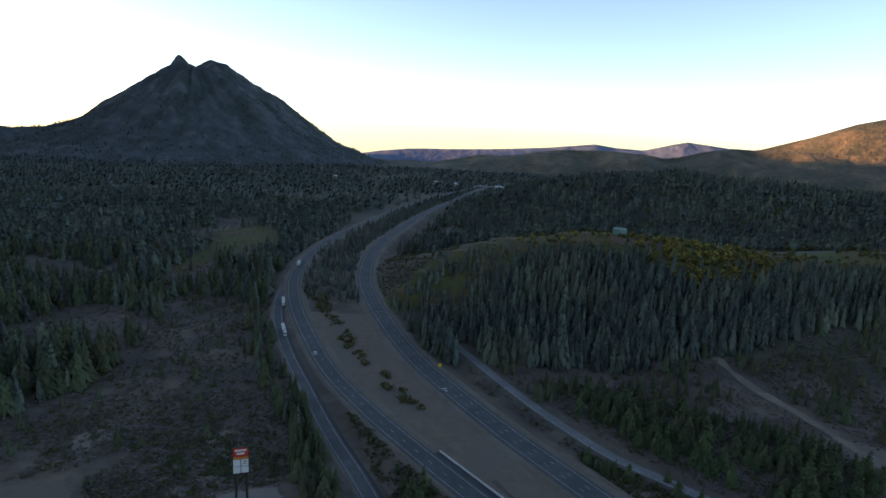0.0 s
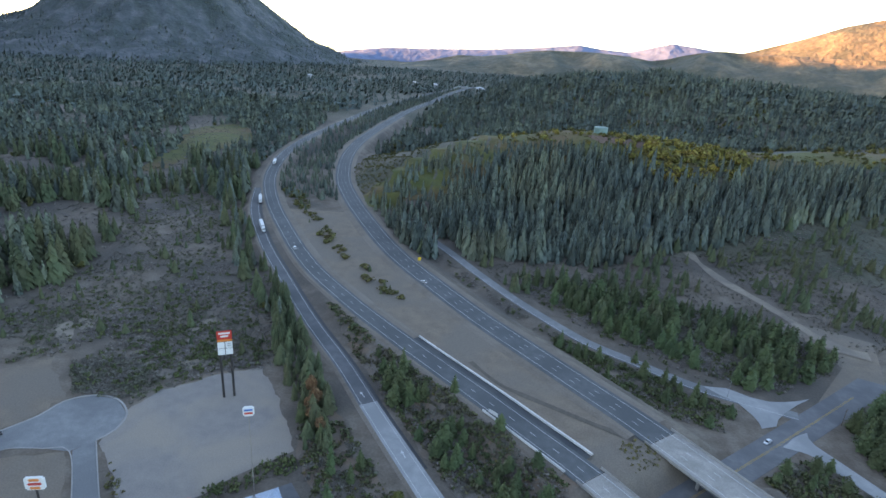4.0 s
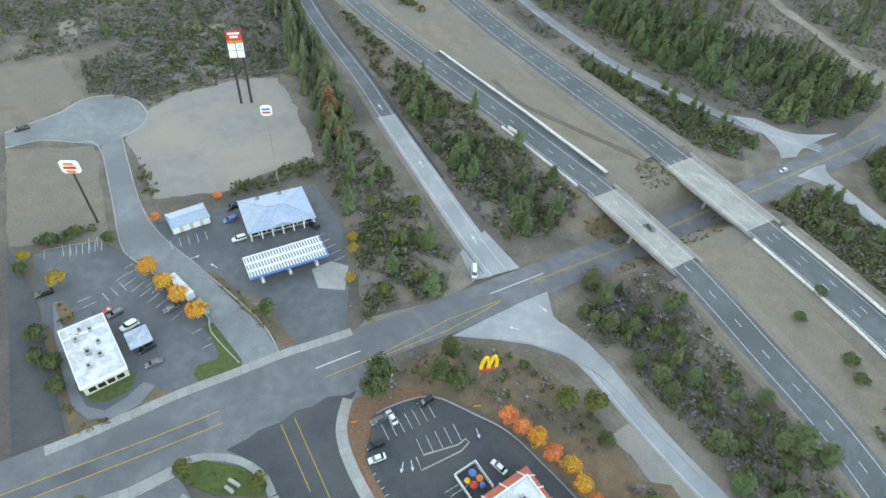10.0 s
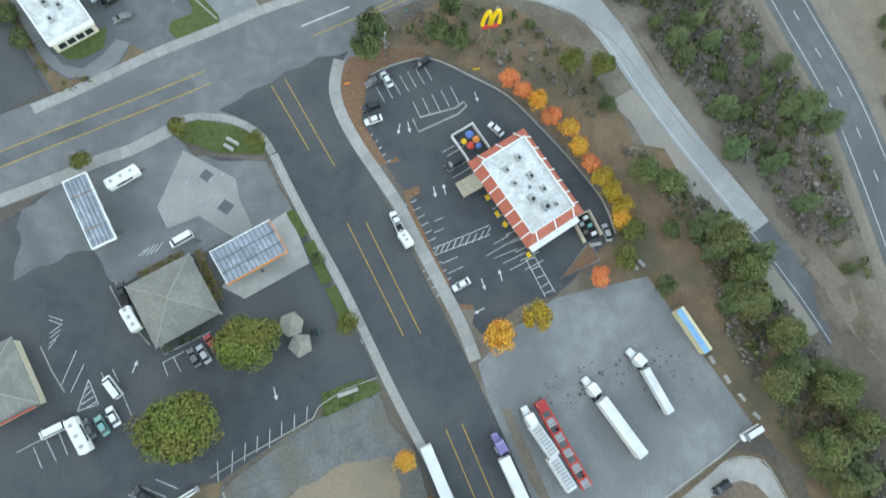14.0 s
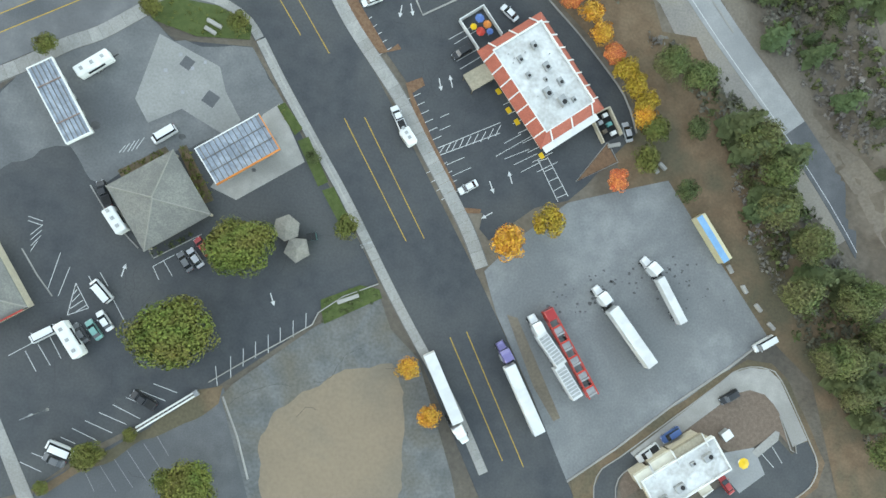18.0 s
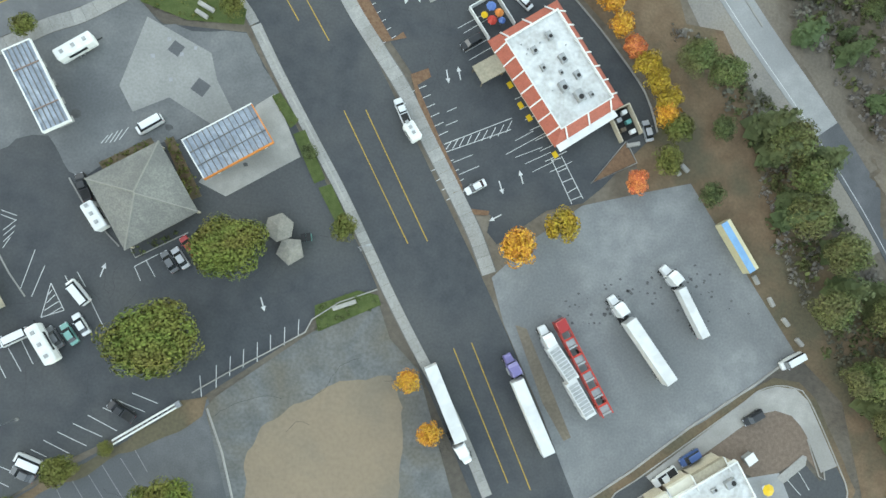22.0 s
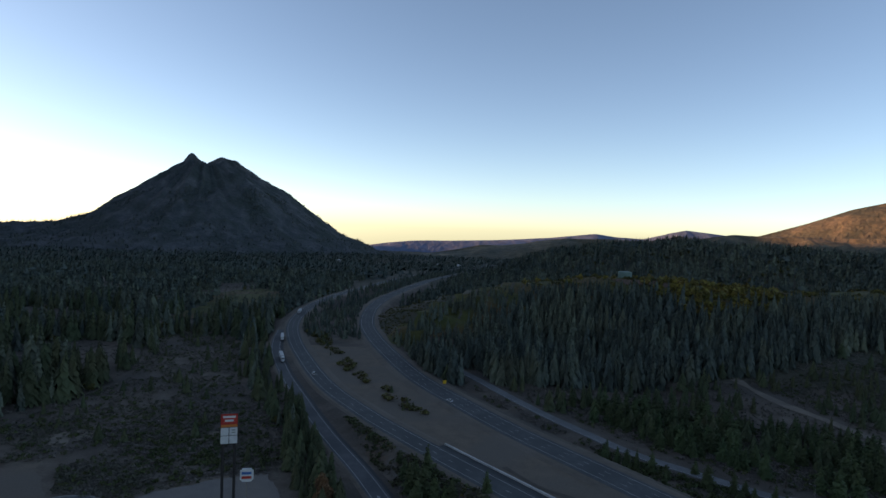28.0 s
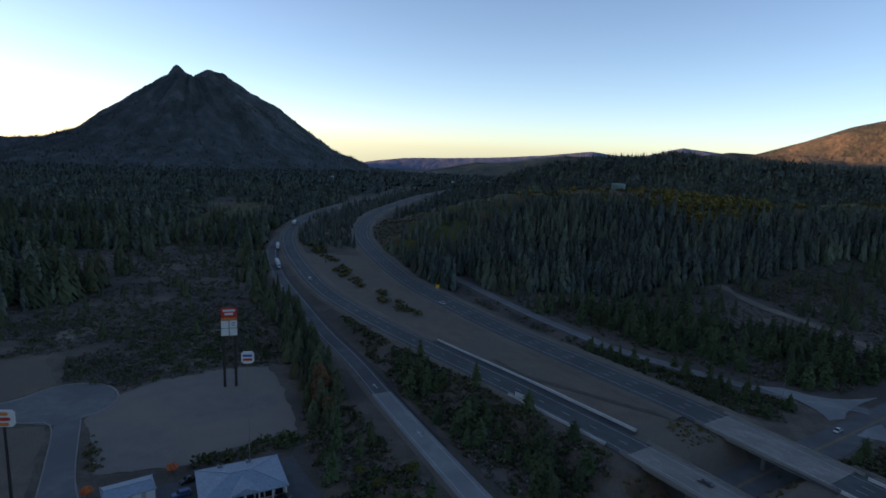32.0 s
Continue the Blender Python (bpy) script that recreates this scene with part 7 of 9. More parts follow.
grow(ROADTREES, [(80.4, 38.3), (85, 30.3), (94.1, 15.6), (85.5, 22.5), (92.1, 3.8), (103.8, -10.4), (111.7, -4.6), (105.8, 2.6)], 5.5, 1.15)
grow(ROADTREES, [(99.6, -11.3), (107.2, -18.4), (115.3, -30.5), (109.1, 5.3)], 4.6, 1.2)
q = on_land(sprinkle([(48.6, 155.3), (58.8, 165), (63.4, 161.3), (68, 155.8), (64.8, 148.9), (56.8, 151.8)], 2.4, rng))
scatter("slope_brush", SHRUB, q, rng.uniform(0.5, 1.4, len(q)), M_OLIVE, "yellowing brush on the bank between the bridges", "shrub", rng)
for poly in ([(85.0, 158.4), (100.5, 166), (104, 161.5), (88.8, 150.6)], [(60.3, 139.8), (70, 146), (77, 138), (61.6, 134.6)], [(72.3, 190.6), (86.5, 198.8), (88.0, 183.5), (75.8, 175.4)]):
    patch("earth_slope", ragged(poly, 1.0), M_SHOULDER, "brown soil bank beside the bridge", 0.03, "verge", drape=4)
    q = on_land(sprinkle(poly, 1.9, rng, 0.8))
    k = rng.random(len(q)) < 0.5
    scatter("slope_brush", SHRUB, q[k], rng.uniform(0.5, 1.3, k.sum()), mat("yellowing_brush", (0.20, 0.165, 0.05), (0.15, 0.135, 0.05), 0.2, 0.95, island=0.3), "yellowing brush on the bank beside the bridge", "shrub", rng)
    scatter("slope_brush", SHRUB, q[~k], rng.uniform(0.4, 1.0, (~k).sum()), M_OLIVE, "olive brush on the bank beside the bridge", "shrub", rng)
grow(PINEGREEN, [(-20.6, 22.6)], 1.8)
row = sprinkle([(-84.7, 155.6), (-69.3, 169.3), (-57.2, 179.4), (-53.1, 172), (-67.1, 161.8), (-81.3, 152)], 2.6, rng)
q = on_land(row)
scatter("hedge_row", SHRUB, q, rng.uniform(1.2, 2.6, len(q)), M_GREENBRUSH, "row of dark bushes behind the fuel station", "hedge", rng)
row = sprinkle([(-124.2, 167.8), (-120.8, 166.6), (-107.1, 150.4), (-107.5, 146.6), (-112.9, 149.5)], 2.2, rng)
q = on_land(row)
scatter("dry_bushes", SHRUB, q, rng.uniform(0.8, 1.6, len(q)), M_OLIVE, "dry olive bushes at the lot's edge", "shrub", rng)
for poly, dense in (([(-61.1, 52.2), (-55.2, 55), (-45.5, 54.5), (-37.7, 51), (-37.8, 47.7), (-49.4, 46.9), (-59, 49.3)], 1.5), ([(-30.1, 33.4), (-28.5, 34.5), (-23.9, 29.1), (-25.4, 27.3)], 1.1), ([(-24.7, 26.1), (-22.4, 27.4), (-16.9, 17.7), (-19.0, 16.4)], 2.6), ([(-18.1, 15.6), (-15.6, 16.8), (-11.6, 10.3), (-13.2, 8.3)], 2.6)):
    ob = patch("planting_bed", poly, MATS["lawn_grass"], "green planted strip edged with kerb", 0.05, "garden bed", kind="stuff", thick=0.1)
    row = sprinkle(poly, dense, rng)
    q = on_land(row)
    scatter("bed_shrubs", SHRUB, q, rng.uniform(0.3, 0.8, len(q)), M_OAK, "low green shrubs in the bed", "shrub", rng)
for poly in ([(-50.1, 21.2), (-48.5, 22.3), (-41.1, 10.8), (-43.4, 9.6)], [(-62.1, 14.9), (-52.8, 21.4), (-51.8, 20.2), (-61.1, 13.6)]):
    patch("planting_bed", poly, M_LITTER, "bark bed against the store", 0.05, "garden bed", thick=0.1)
    q = on_land(sprinkle(poly, 1.1, rng))
    scatter("bed_shrubs", SHRUB, q, rng.uniform(0.5, 1.1, len(q)), M_OAK, "clipped green shrubs along the store", "shrub", rng)
for poly in ([(-15.4, -14.1), (-10.6, -8.9), (-4, -4.2), (-2.2, -6), (-10.3, -11.2), (-14.5, -14.2)], [(-53, -1.6), (-43.8, 4.2), (-43.1, 2.9), (-52.2, -3.2)]):
    row = sprinkle(poly, 1.4, rng)
    q = on_land(row)
    scatter("bed_shrubs", SHRUB, q, rng.uniform(0.4, 0.9, len(q)), M_GREENBRUSH, "dark green shrubs along the edge", "shrub", rng)
for poly in ([(-115.8, 88.8), (-111.4, 86.4), (-100.9, 72.2), (-93.8, 64), (-88.3, 61.5), (-81.5, 62.7), (-74.9, 67.7), (-90.1, 56.8), (-108.3, 78.3)], [(-76.8, 114.8), (-74.9, 116.3), (-62.3, 107.4), (-53.3, 101.3), (-44.4, 94.8), (-52.7, 96.8), (-65.4, 105.9)], [(-116.7, 96.3), (-114.2, 97.3), (-108.3, 93.4), (-108, 89.8), (-110.6, 89.5)]):
    q = on_land(sprinkle(poly, 2.2, rng))
    scatter("bed_shrubs", SHRUB, q, rng.uniform(0.4, 1.2, len(q)), M_OLIVE, "olive shrubs in the bark bed", "shrub", rng)

grow(PINEGREEN, [(-104.8, 76), (-100, 69.3), (-114.3, 84.2), (-109.8, 76.9)], 3.0)
q = on_land(sprinkle([(-135.3, 118.9), (-129.5, 125.3), (-120.9, 129.6), (-118, 126.5), (-125.7, 121.9), (-133, 117.2)], 2.0, rng))
scatter("hedge_row", SHRUB, q, rng.uniform(1.0, 2.2, len(q)), M_GREENBRUSH, "dull green hedge at the lot's edge", "hedge", rng)

grow(PINEGREEN, [(115.4, 119.6), (127.0, 98.4), (126.9, 131.9), (132, 88.5)], 2.7, 0.6)
grow(PINEGREEN, [(126, 104.6), (60.4, 112.4), (66.2, 119.2), (73.8, 111.6), (86.5, 94.2), (80.6, 86.4), (97.6, 70.4), (92.2, 83.0), (88.0, 76.4), (71.4, 101.8)], 3.0, 0.7)

poly = [(-15.2, -10.9), (-15.6, -8.6), (-7.3, -4.5), (-3, -5), (-2.2, -6.9), (-14.2, -13.8)]
patch("planting_bed", poly, MATS["lawn_grass"], "green planted strip at the lot's corner", 0.06, "garden bed", kind="stuff", thick=0.1)
q = on_land(sprinkle(poly, 1.5, rng))
scatter("bed_shrubs", SHRUB, q, rng.uniform(0.4, 0.9, len(q)), M_BUSHY, "low dark green shrubs in the bed", "shrub", rng)
# patterns that no planting used
for kinds, flags in (RUSTY, BIGS, GREENS, ORANGES, REDS, GOLDS, PINEGREEN, ROADTREES, (PINES, used)):
    for ob, flag in zip(kinds, flags):
        if not flag:
            for child in list(ob.children):
                bpy.data.objects.remove(child)
            bpy.data.objects.remove(ob)

# single trees that stand out of the brush
grow(GREENS, [(56.0, 37.6), (54.3, 30.8)], 3.8)
plant(PINES, used, -40.3, 170.5, 17.0, 0.85)
for x, y, h in ((-48.0, 186.7, 10), (-8.5, 193.6, 8), (7.7, 181.3, 8), (24.6, 195.6, 9), (28.1, 157.8, 7.5), (27.4, 177.4, 7), (-33.7, 249.9, 6), (-8.5, 219.4, 10), (5.2, 220.4, 9), (38.1, 176.5, 7), (13.4, 184.9, 8), (-1.1, 190.0, 7), (-11.1, 218.9, 8), (33.0, 164.0, 6), (16.0, 171.0, 6.5),
                (141.3, 190.4, 8), (155.1, 193.0, 8), (147.6, 172.2, 8), (154.4, 168.6, 7), (168.5, 170.1, 8), (174.2, 156.5, 8), (134.6, 184.0, 6), (161.0, 182.0, 7), (120.9, 217.4, 7), (133.8, 225.7, 8), (115.3, 248.9, 7), (124.6, 234.3, 8), (101.4, 268.0, 7)):
    plant(PINES, used, x, y, h, float(wild.uniform(1.5, 2.1)))
grow(RUSTY, [(-55.2, 199.6), (-49.5, 193.3)], 3.0, 1.5)

# ---- buildings ----
M_WHITEROOF = mat("white_membrane_roof", (0.70, 0.71, 0.70), (0.60, 0.61, 0.60), 0.6, 0.7, c3=(0.5, 0.5, 0.48), big=0.3, fine=1.2)
M_REDROOF = mat("red_mansard_tile", (0.50, 0.125, 0.085), (0.44, 0.105, 0.07), 0.8, 0.75, bump=0.2, fine=3.0)
M_WHITEPAINT = mat("white_paint", (0.78, 0.78, 0.76), (0.7, 0.7, 0.68), 0.7, 0.6)
M_STUCCO = mat("tan_stucco", (0.55, 0.47, 0.36), (0.48, 0.41, 0.32), 0.8, 0.9, fine=4.0, bump=0.1)
M_METALROOF = mat("pale_blue_metal_roof", (0.34, 0.42, 0.52), (0.30, 0.375, 0.465), 0.3, 0.5, 0.2, fine=1.5)
M_SHINGLE = mat("grey_shingle", (0.20, 0.196, 0.178), (0.236, 0.23, 0.208), 1.5, 0.95, bump=0.2, fine=3.0, c3=(0.175, 0.172, 0.158), big=0.25)
M_HVAC = mat("grey_sheet_metal", (0.42, 0.43, 0.43), (0.33, 0.34, 0.34), 1.0, 0.6, 0.4)
M_BLUEPAINT = mat("blue_paint", (0.05, 0.16, 0.42), (0.06, 0.19, 0.48), 1.0, 0.5)
M_REDPAINT = mat("red_paint", (0.55, 0.04, 0.03), (0.62, 0.06, 0.04), 1.0, 0.5)
M_YELPAINT = mat("yellow_paint", (0.85, 0.50, 0.03), (0.78, 0.46, 0.03), 1.0, 0.5)
M_ORGPAINT = mat("orange_paint", (0.80, 0.25, 0.06), (0.74, 0.22, 0.05), 1.0, 0.55)
M_TEAL = mat("teal_paint", (0.05, 0.28, 0.26), (0.06, 0.33, 0.3), 1.0, 0.6)
M_DECK = mat("galvanised_deck", (0.34, 0.41, 0.48), (0.42, 0.48, 0.53), 0.4, 0.5, 0.2, c3=(0.26, 0.31, 0.36), big=0.35, fine=1.5)


M_TANROOF = mat("tan_roof", (0.36, 0.30, 0.22), (0.30, 0.255, 0.19), 0.8, 0.9, fine=2.0)
M_CREAM = mat("cream_membrane", (0.72, 0.66, 0.54), (0.64, 0.59, 0.49), 0.8, 0.8)
M_CAP = mat("hip_contrast_cap", (0.29, 0.28, 0.25), (0.26, 0.25, 0.225), 1.0, 0.9)
M_RIB = mat("dull_steel_rib", (0.16, 0.165, 0.17), (0.24, 0.20, 0.17), 0.6, 0.6, 0.3)


def quad_frame(c):
    """Centre, length, width and heading of a plan rectangle given by its four corners in turn."""
    c = np.array(c, float)
    m = c.mean(0)
    u = (c[1] - c[0] + c[2] - c[3]) / 2
    v = (c[3] - c[0] + c[2] - c[1]) / 2
    if np.linalg.norm(v) > np.linalg.norm(u):
        u, v = v, -u
    return m, float(np.linalg.norm(u)), float(np.linalg.norm(v)), math.degrees(math.atan2(u[1], u[0]))


def hvac(th, x, y, z, s=1.0, parent=None):
    u = box("air_handler", x - 0.9 * s, x + 0.9 * s, y - 0.6 * s, y + 0.6 * s, z, z + 0.9 * s, M_HVAC, th, "grey rooftop unit", bevel=0.05)
    cyl("fan", 0.4 * s, 0.12, M_BLACK, u, (x + 0.3 * s, y, z + 0.9 * s), seg=10)
    return u


def parapet(th, L, W, z0_, z1_, t, material, label="roof parapet"):
    for x0, x1, y0, y1 in ((-L / 2, L / 2, -W / 2, -W / 2 + t), (-L / 2, L / 2, W / 2 - t, W / 2), (-L / 2, -L / 2 + t, -W / 2 + t, W / 2 - t), (L / 2 - t, L / 2, -W / 2 + t, W / 2 - t)):
        box("parapet", x0, x1, y0, y1, z0_, z1_, material, th, label)


def window_row(th, x0, x1, n, y, z0_, z1_, side=1, along="x"):
    """Windows with frames, sunk slightly into a wall face."""
    w = (x1 - x0) / n
    for k in range(n):
        a, b = x0 + k * w + 0.12, x0 + (k + 1) * w - 0.12
        for name, e, mm, d in (("window", 0.0, M_WHITEPAINT, 0.04), ("pane", 0.1, M_GLASS, 0.06)):
            if along == "x":
                o = box(name, a + e, b - e, min(y, y + side * d), max(y, y + side * d), z0_ + e, z1_ - e, mm, th if name == "window" else last)
            else:
                o = box(name, min(y, y + side * d), max(y, y + side * d), a + e, b - e, z0_ + e, z1_ - e, mm, th if name == "window" else last)
            last = o


def mansard_restaurant():
    m, L, W, a = quad_frame([(12.9, 51.7), (26.6, 62.1), (44.7, 41.7), (29.6, 29.2)])
    th = thing("restaurant", place(m[0], m[1], a), "fast-food restaurant with red mansard and white flat roof", "building")
    L, W = L - 1.0, W - 0.6
    box("wall", -L / 2 + 0.9, L / 2 - 0.9, -W / 2 + 0.9, W / 2 - 0.9, 0, 3.4, M_STUCCO, th, "tan stucco wall")
    # sloping red band
    def ring(x, y, z):
        return [(-x, -y, z), (x, -y, z), (x, y, z), (-x, y, z)]
    o, i = ring(L / 2, W / 2, 3.1), ring(L / 2 - 2.3, W / 2 - 2.2, 5.6)
    vs = o + i + ring(L / 2, W / 2, 2.85) + ring(L / 2 - 2.3, W / 2 - 2.2, 2.85)
    fs = []
    for k in range(4):
        j = (k + 1) % 4
        fs += [(k, j, 4 + j, 4 + k), (8 + k, 8 + j, j, k), (12 + k, 12 + j, 8 + j, 8 + k)]
    mesh_ob("mansard", vs, fs, M_REDROOF, th, "red mansard band")
    # white beams laid over the slopes
    bm = bmesh.new()
    ribs = [("x", x, s) for x in np.linspace(-L / 2 + 3, L / 2 - 3, 7) for s in (-1, 1)] + [("y", y, s) for y in np.linspace(-W / 2 + 3.2, W / 2 - 3.2, 3) for s in (-1, 1)]
    bm.free()
    for ax, c, s in ribs:
        bm = bmesh.new()
        box_bm(bm, -0.14, 0.14, 0, 3.55, 0.02, 0.24)
        rot = Matrix.Rotation(math.atan2(2.5, 2.25), 4, "X")
        bmesh.ops.transform(bm, matrix=rot, verts=bm.verts)
        if ax == "x":
            mm = Matrix.Translation((c, -s * (W / 2 + 0.05), 3.08)) @ Matrix.Rotation(0 if s > 0 else math.pi, 4, "Z")
        else:
            mm = Matrix.Translation((-s * (L / 2 + 0.05), c, 3.08)) @ Matrix.Rotation(-math.pi / 2 if s > 0 else math.pi / 2, 4, "Z")
        bmesh.ops.transform(bm, matrix=mm, verts=bm.verts)
        part("roof_beam", bm, M_WHITEPAINT, th, "white roof beam")
    Li, Wi = L - 4.6, W - 4.4
    parapet(th, Li, Wi, 4.9, 5.75, 0.25, M_WHITEPAINT)
    box("roof", -Li / 2 + 0.25, Li / 2 - 0.25, -Wi / 2 + 0.25, Wi / 2 - 0.25, 4.7, 5.1, M_WHITEROOF, th, "white membrane roof")
    for x, y, s in ((-7, 2, 1.0), (-6, -2.4, 0.9), (-1.5, 1.8, 1.1), (-2.0, -2.8, 0.8), (3, 2.6, 1.0), (3.6, -1.4, 1.3), (7.0, 0.5, 1.4), (8.0, 3.0, 0.7), (0.8, 0, 0.6)):
        hvac(th, x, y, 5.1, s)
    for k in range(9):
        cyl("vent_pipe", 0.12, 0.5, M_HVAC, th, (rng.uniform(-9, 9), rng.uniform(-4.5, 4.5), 5.1), seg=8)
    window_row(th, -L / 2 + 1.4, L / 2 - 5, 8, -W / 2 + 0.9, 0.7, 2.7, -1)
    window_row(th, -W / 2 + 1.6, W / 2 - 1.6, 5, -L / 2 + 0.9, 0.6, 2.7, -1, "y")
    box("rear_canopy", L / 2 - 0.9, L / 2 + 1.4, -W / 2 + 0.4, W / 2 - 2.5, 3.0, 3.3, M_WHITEPAINT, th, "white rear canopy")
    # porch over the side entrance, patio panels and the fenced bin yard
    m2, L2, W2, a2 = quad_frame([(10.5, 45), (15, 48.2), (18.1, 45.5), (13.1, 41.5)])
    p = thing("side_porch", place(m2[0], m2[1], a2), "weathered flat porch roof over the side entrance", "porch")
    box("porch_roof", -L2 / 2, L2 / 2, -W2 / 2, W2 / 2, 2.8, 3.05, M_TANROOF, p, bevel=0.04)
    for x in (-1, 1):
        for y in (-1, 1):
            box("post", x * (L2 / 2 - 0.3) - 0.1, x * (L2 / 2 - 0.3) + 0.1, y * (W2 / 2 - 0.3) - 0.1, y * (W2 / 2 - 0.3) + 0.1, 0, 2.8, M_WOOD, p)
    for x, y in [(22.2, 39.2), (24.4, 36.7), (30.9, 29.5), (17, 46.2), (19.4, 43.3)]:
        q = thing("ramp_plate", place(x, y, a), "yellow kerb ramp plate by the doors", "kerb ramp")
        box("plate", -0.7, 0.7, -0.55, 0.55, 0.0, 0.1, M_YELPAINT, q, bevel=0.03)
    m2, L2, W2, a2 = quad_frame([(41.1, 40.1), (45.6, 42.6), (49.1, 36.8), (45, 33.7)])
    y2 = thing("bin_yard", place(m2[0], m2[1], a2), "walled bin yard behind the restaurant", "enclosure")
    for x0, x1, y0, y1 in ((-L2 / 2, L2 / 2, -W2 / 2, -W2 / 2 + 0.25), (-L2 / 2, L2 / 2, W2 / 2 - 0.25, W2 / 2), (-L2 / 2, -L2 / 2 + 0.25, -W2 / 2 + 0.25, W2 / 2 - 0.25)):
        box("wall", x0, x1, y0, y1, 0, 1.8, M_STUCCO, y2)
    box("floor_slab", -L2 / 2 + 0.25, L2 / 2, -W2 / 2 + 0.25, W2 / 2 - 0.25, 0.03, 0.08, M_BLACK, y2, "dark slab")
    for k, mm in enumerate((M_WHITEPAINT, M_HVAC, M_TEAL, M_WOOD, M_WHITEPAINT)):
        xx, yy = -L2 / 2 + 0.9 + k * (L2 - 1.4) / 5, (-1) ** k * W2 * 0.18
        box("bin", xx, xx + 0.9, yy - 0.6, yy + 0.6, 0.08, 1.2, mm, y2, bevel=0.05)
    # fenced play yard with bright slides
    yard = thing("play_yard", place(*[(13.7, 57.5)][0], a), "fenced play yard with bright plastic slides", "playground")
    for x0, x1, y0, y1 in ((-4.0, 4.0, -3.4, -3.2), (-4.0, 4.0, 3.2, 3.4), (-4.0, -3.8, -3.2, 3.2)):
        box("fence_rail", x0, x1, y0, y1, 0, 1.6, M_WHITEPAINT, yard, "white fence panel")
    for x, y, r, mm in ((-1.5, 0.5, 1.1, M_BLUEPAINT), (0.6, 1.2, 1.0, M_ORGPAINT), (1.2, -1.0, 1.1, M_REDPAINT), (-0.6, -1.8, 0.8, M_YELPAINT), (2.3, 0.8, 0.8, M_BLUEPAINT)):
        cyl("slide_post", 0.15, 2.2, M_STEEL, yard, (x, y, 0), seg=8)
        cyl("slide_roof", r, 1.0, mm, yard, (x, y, 2.2), seg=8, r2=0.1, label="coloured play roof")
    return th


mansard_restaurant()


def flat_restaurant():
    m, L, W, a = quad_frame([(-106.2, 83.7), (-98.7, 92.4), (-83.2, 76.2), (-92.2, 67.3)])
    th = thing("restaurant", place(m[0], m[1], a), "restaurant with bright white flat roof beside the lot", "building")
    box("wall", -L / 2 + 0.4, L / 2 - 0.4, -W / 2 + 0.4, W / 2 - 0.4, 0, 4.3, M_STUCCO, th, "tan stucco wall")
    box("roof", -L / 2 + 0.3, L / 2 - 0.3, -W / 2 + 0.3, W / 2 - 0.3, 4.3, 4.6, M_WHITEROOF, th, "white membrane roof")
    parapet(th, L, W, 3.7, 5.05, 0.3, M_WHITEPAINT, "white roof parapet")
    sx = -1 if math.cos(radians(a)) > 0 else 1
    box("roof_step", sx * (L / 2 - 4.4) - 0.15, sx * (L / 2 - 4.4) + 0.15, -W / 2 + 0.3, W / 2 - 0.3, 4.6, 5.3, M_WHITEPAINT, th, "white roof step")
    for x, y, s in ((-7, 1.5, 0.9), (-5.5, -2.6, 0.8), (-1.5, 2.2, 0.9), (0.5, -1, 1.2), (3.0, 1.5, 1.1), (5.2, -2.0, 0.9), (-8.5, -1, 0.7)):
        hvac(th, x, y, 4.6, s)
    for s in (-1, 1):
        window_row(th, -L / 2 + 1.5, L / 2 - 1.5, 8, s * (W / 2 - 0.4), 0.8, 2.8, s)
    for s in (-1, 1):
        window_row(th, -W / 2 + 1.2, W / 2 - 1.2, 4, s * (L / 2 - 0.4), 0.7, 2.8, s, "y")
    # patio canopy by the entrance
    m2, L2, W2, a2 = quad_frame([(-89.6, 87.4), (-86.4, 91.1), (-81, 87.1), (-85.9, 81.2)])
    c = thing("patio_canopy", place(m2[0], m2[1], a2), "pale canopy over the patio", "canopy")
    box("canopy_roof", -L2 / 2, L2 / 2, -W2 / 2, W2 / 2, 2.6, 2.75, M_DECK, c)
    for x in (-1, 1):
        for y in (-1, 1):
            cyl("post", 0.08, 2.6, M_STEEL, c, (x * (L2 / 2 - 0.3), y * (W2 / 2 - 0.3), 0), seg=8)


flat_restaurant()


def hip_roof(th, L, W, z0_, z1_, material, over=0.6, ridge=None, label="hipped roof", name="roof"):
    r = (L - W) / 2 if ridge is None else ridge / 2
    x, y = L / 2 + over, W / 2 + over
    vs = [(-x, -y, z0_), (x, -y, z0_), (x, y, z0_), (-x, y, z0_), (-max(r, 0.02), 0, z1_), (max(r, 0.02), 0, z1_), (-x, -y, z0_ - 0.25), (x, -y, z0_ - 0.25), (x, y, z0_ - 0.25), (-x, y, z0_ - 0.25)]
    fs = [(0, 1, 5, 4), (1, 2, 5), (2, 3, 4, 5), (3, 0, 4), (6, 7, 1, 0), (7, 8, 2, 1), (8, 9, 3, 2), (9, 6, 0, 3), (9, 8, 7, 6)]
    rf = mesh_ob(name, vs, fs, material, th, label)
    # ridge and hip caps; pale ones stand in for light contrast between faces
    for a, b in ((4, 5), (0, 4), (3, 4), (1, 5), (2, 5)):
        p, q = Vector(vs[a]), Vector(vs[b])
        if (q - p).length < 0.3:
            continue
        bm = bmesh.new()
        bmesh.ops.create_cone(bm, cap_ends=True, segments=6, radius1=0.16, radius2=0.16, depth=(q - p).length)
        bmesh.ops.transform(bm, matrix=Matrix.Translation((p + q) / 2) @ (q - p).to_track_quat("Z", "Y").to_matrix().to_4x4(), verts=bm.verts)
        part("ridge_cap", bm, M_CAP if material is M_SHINGLE else material, rf)
    return rf


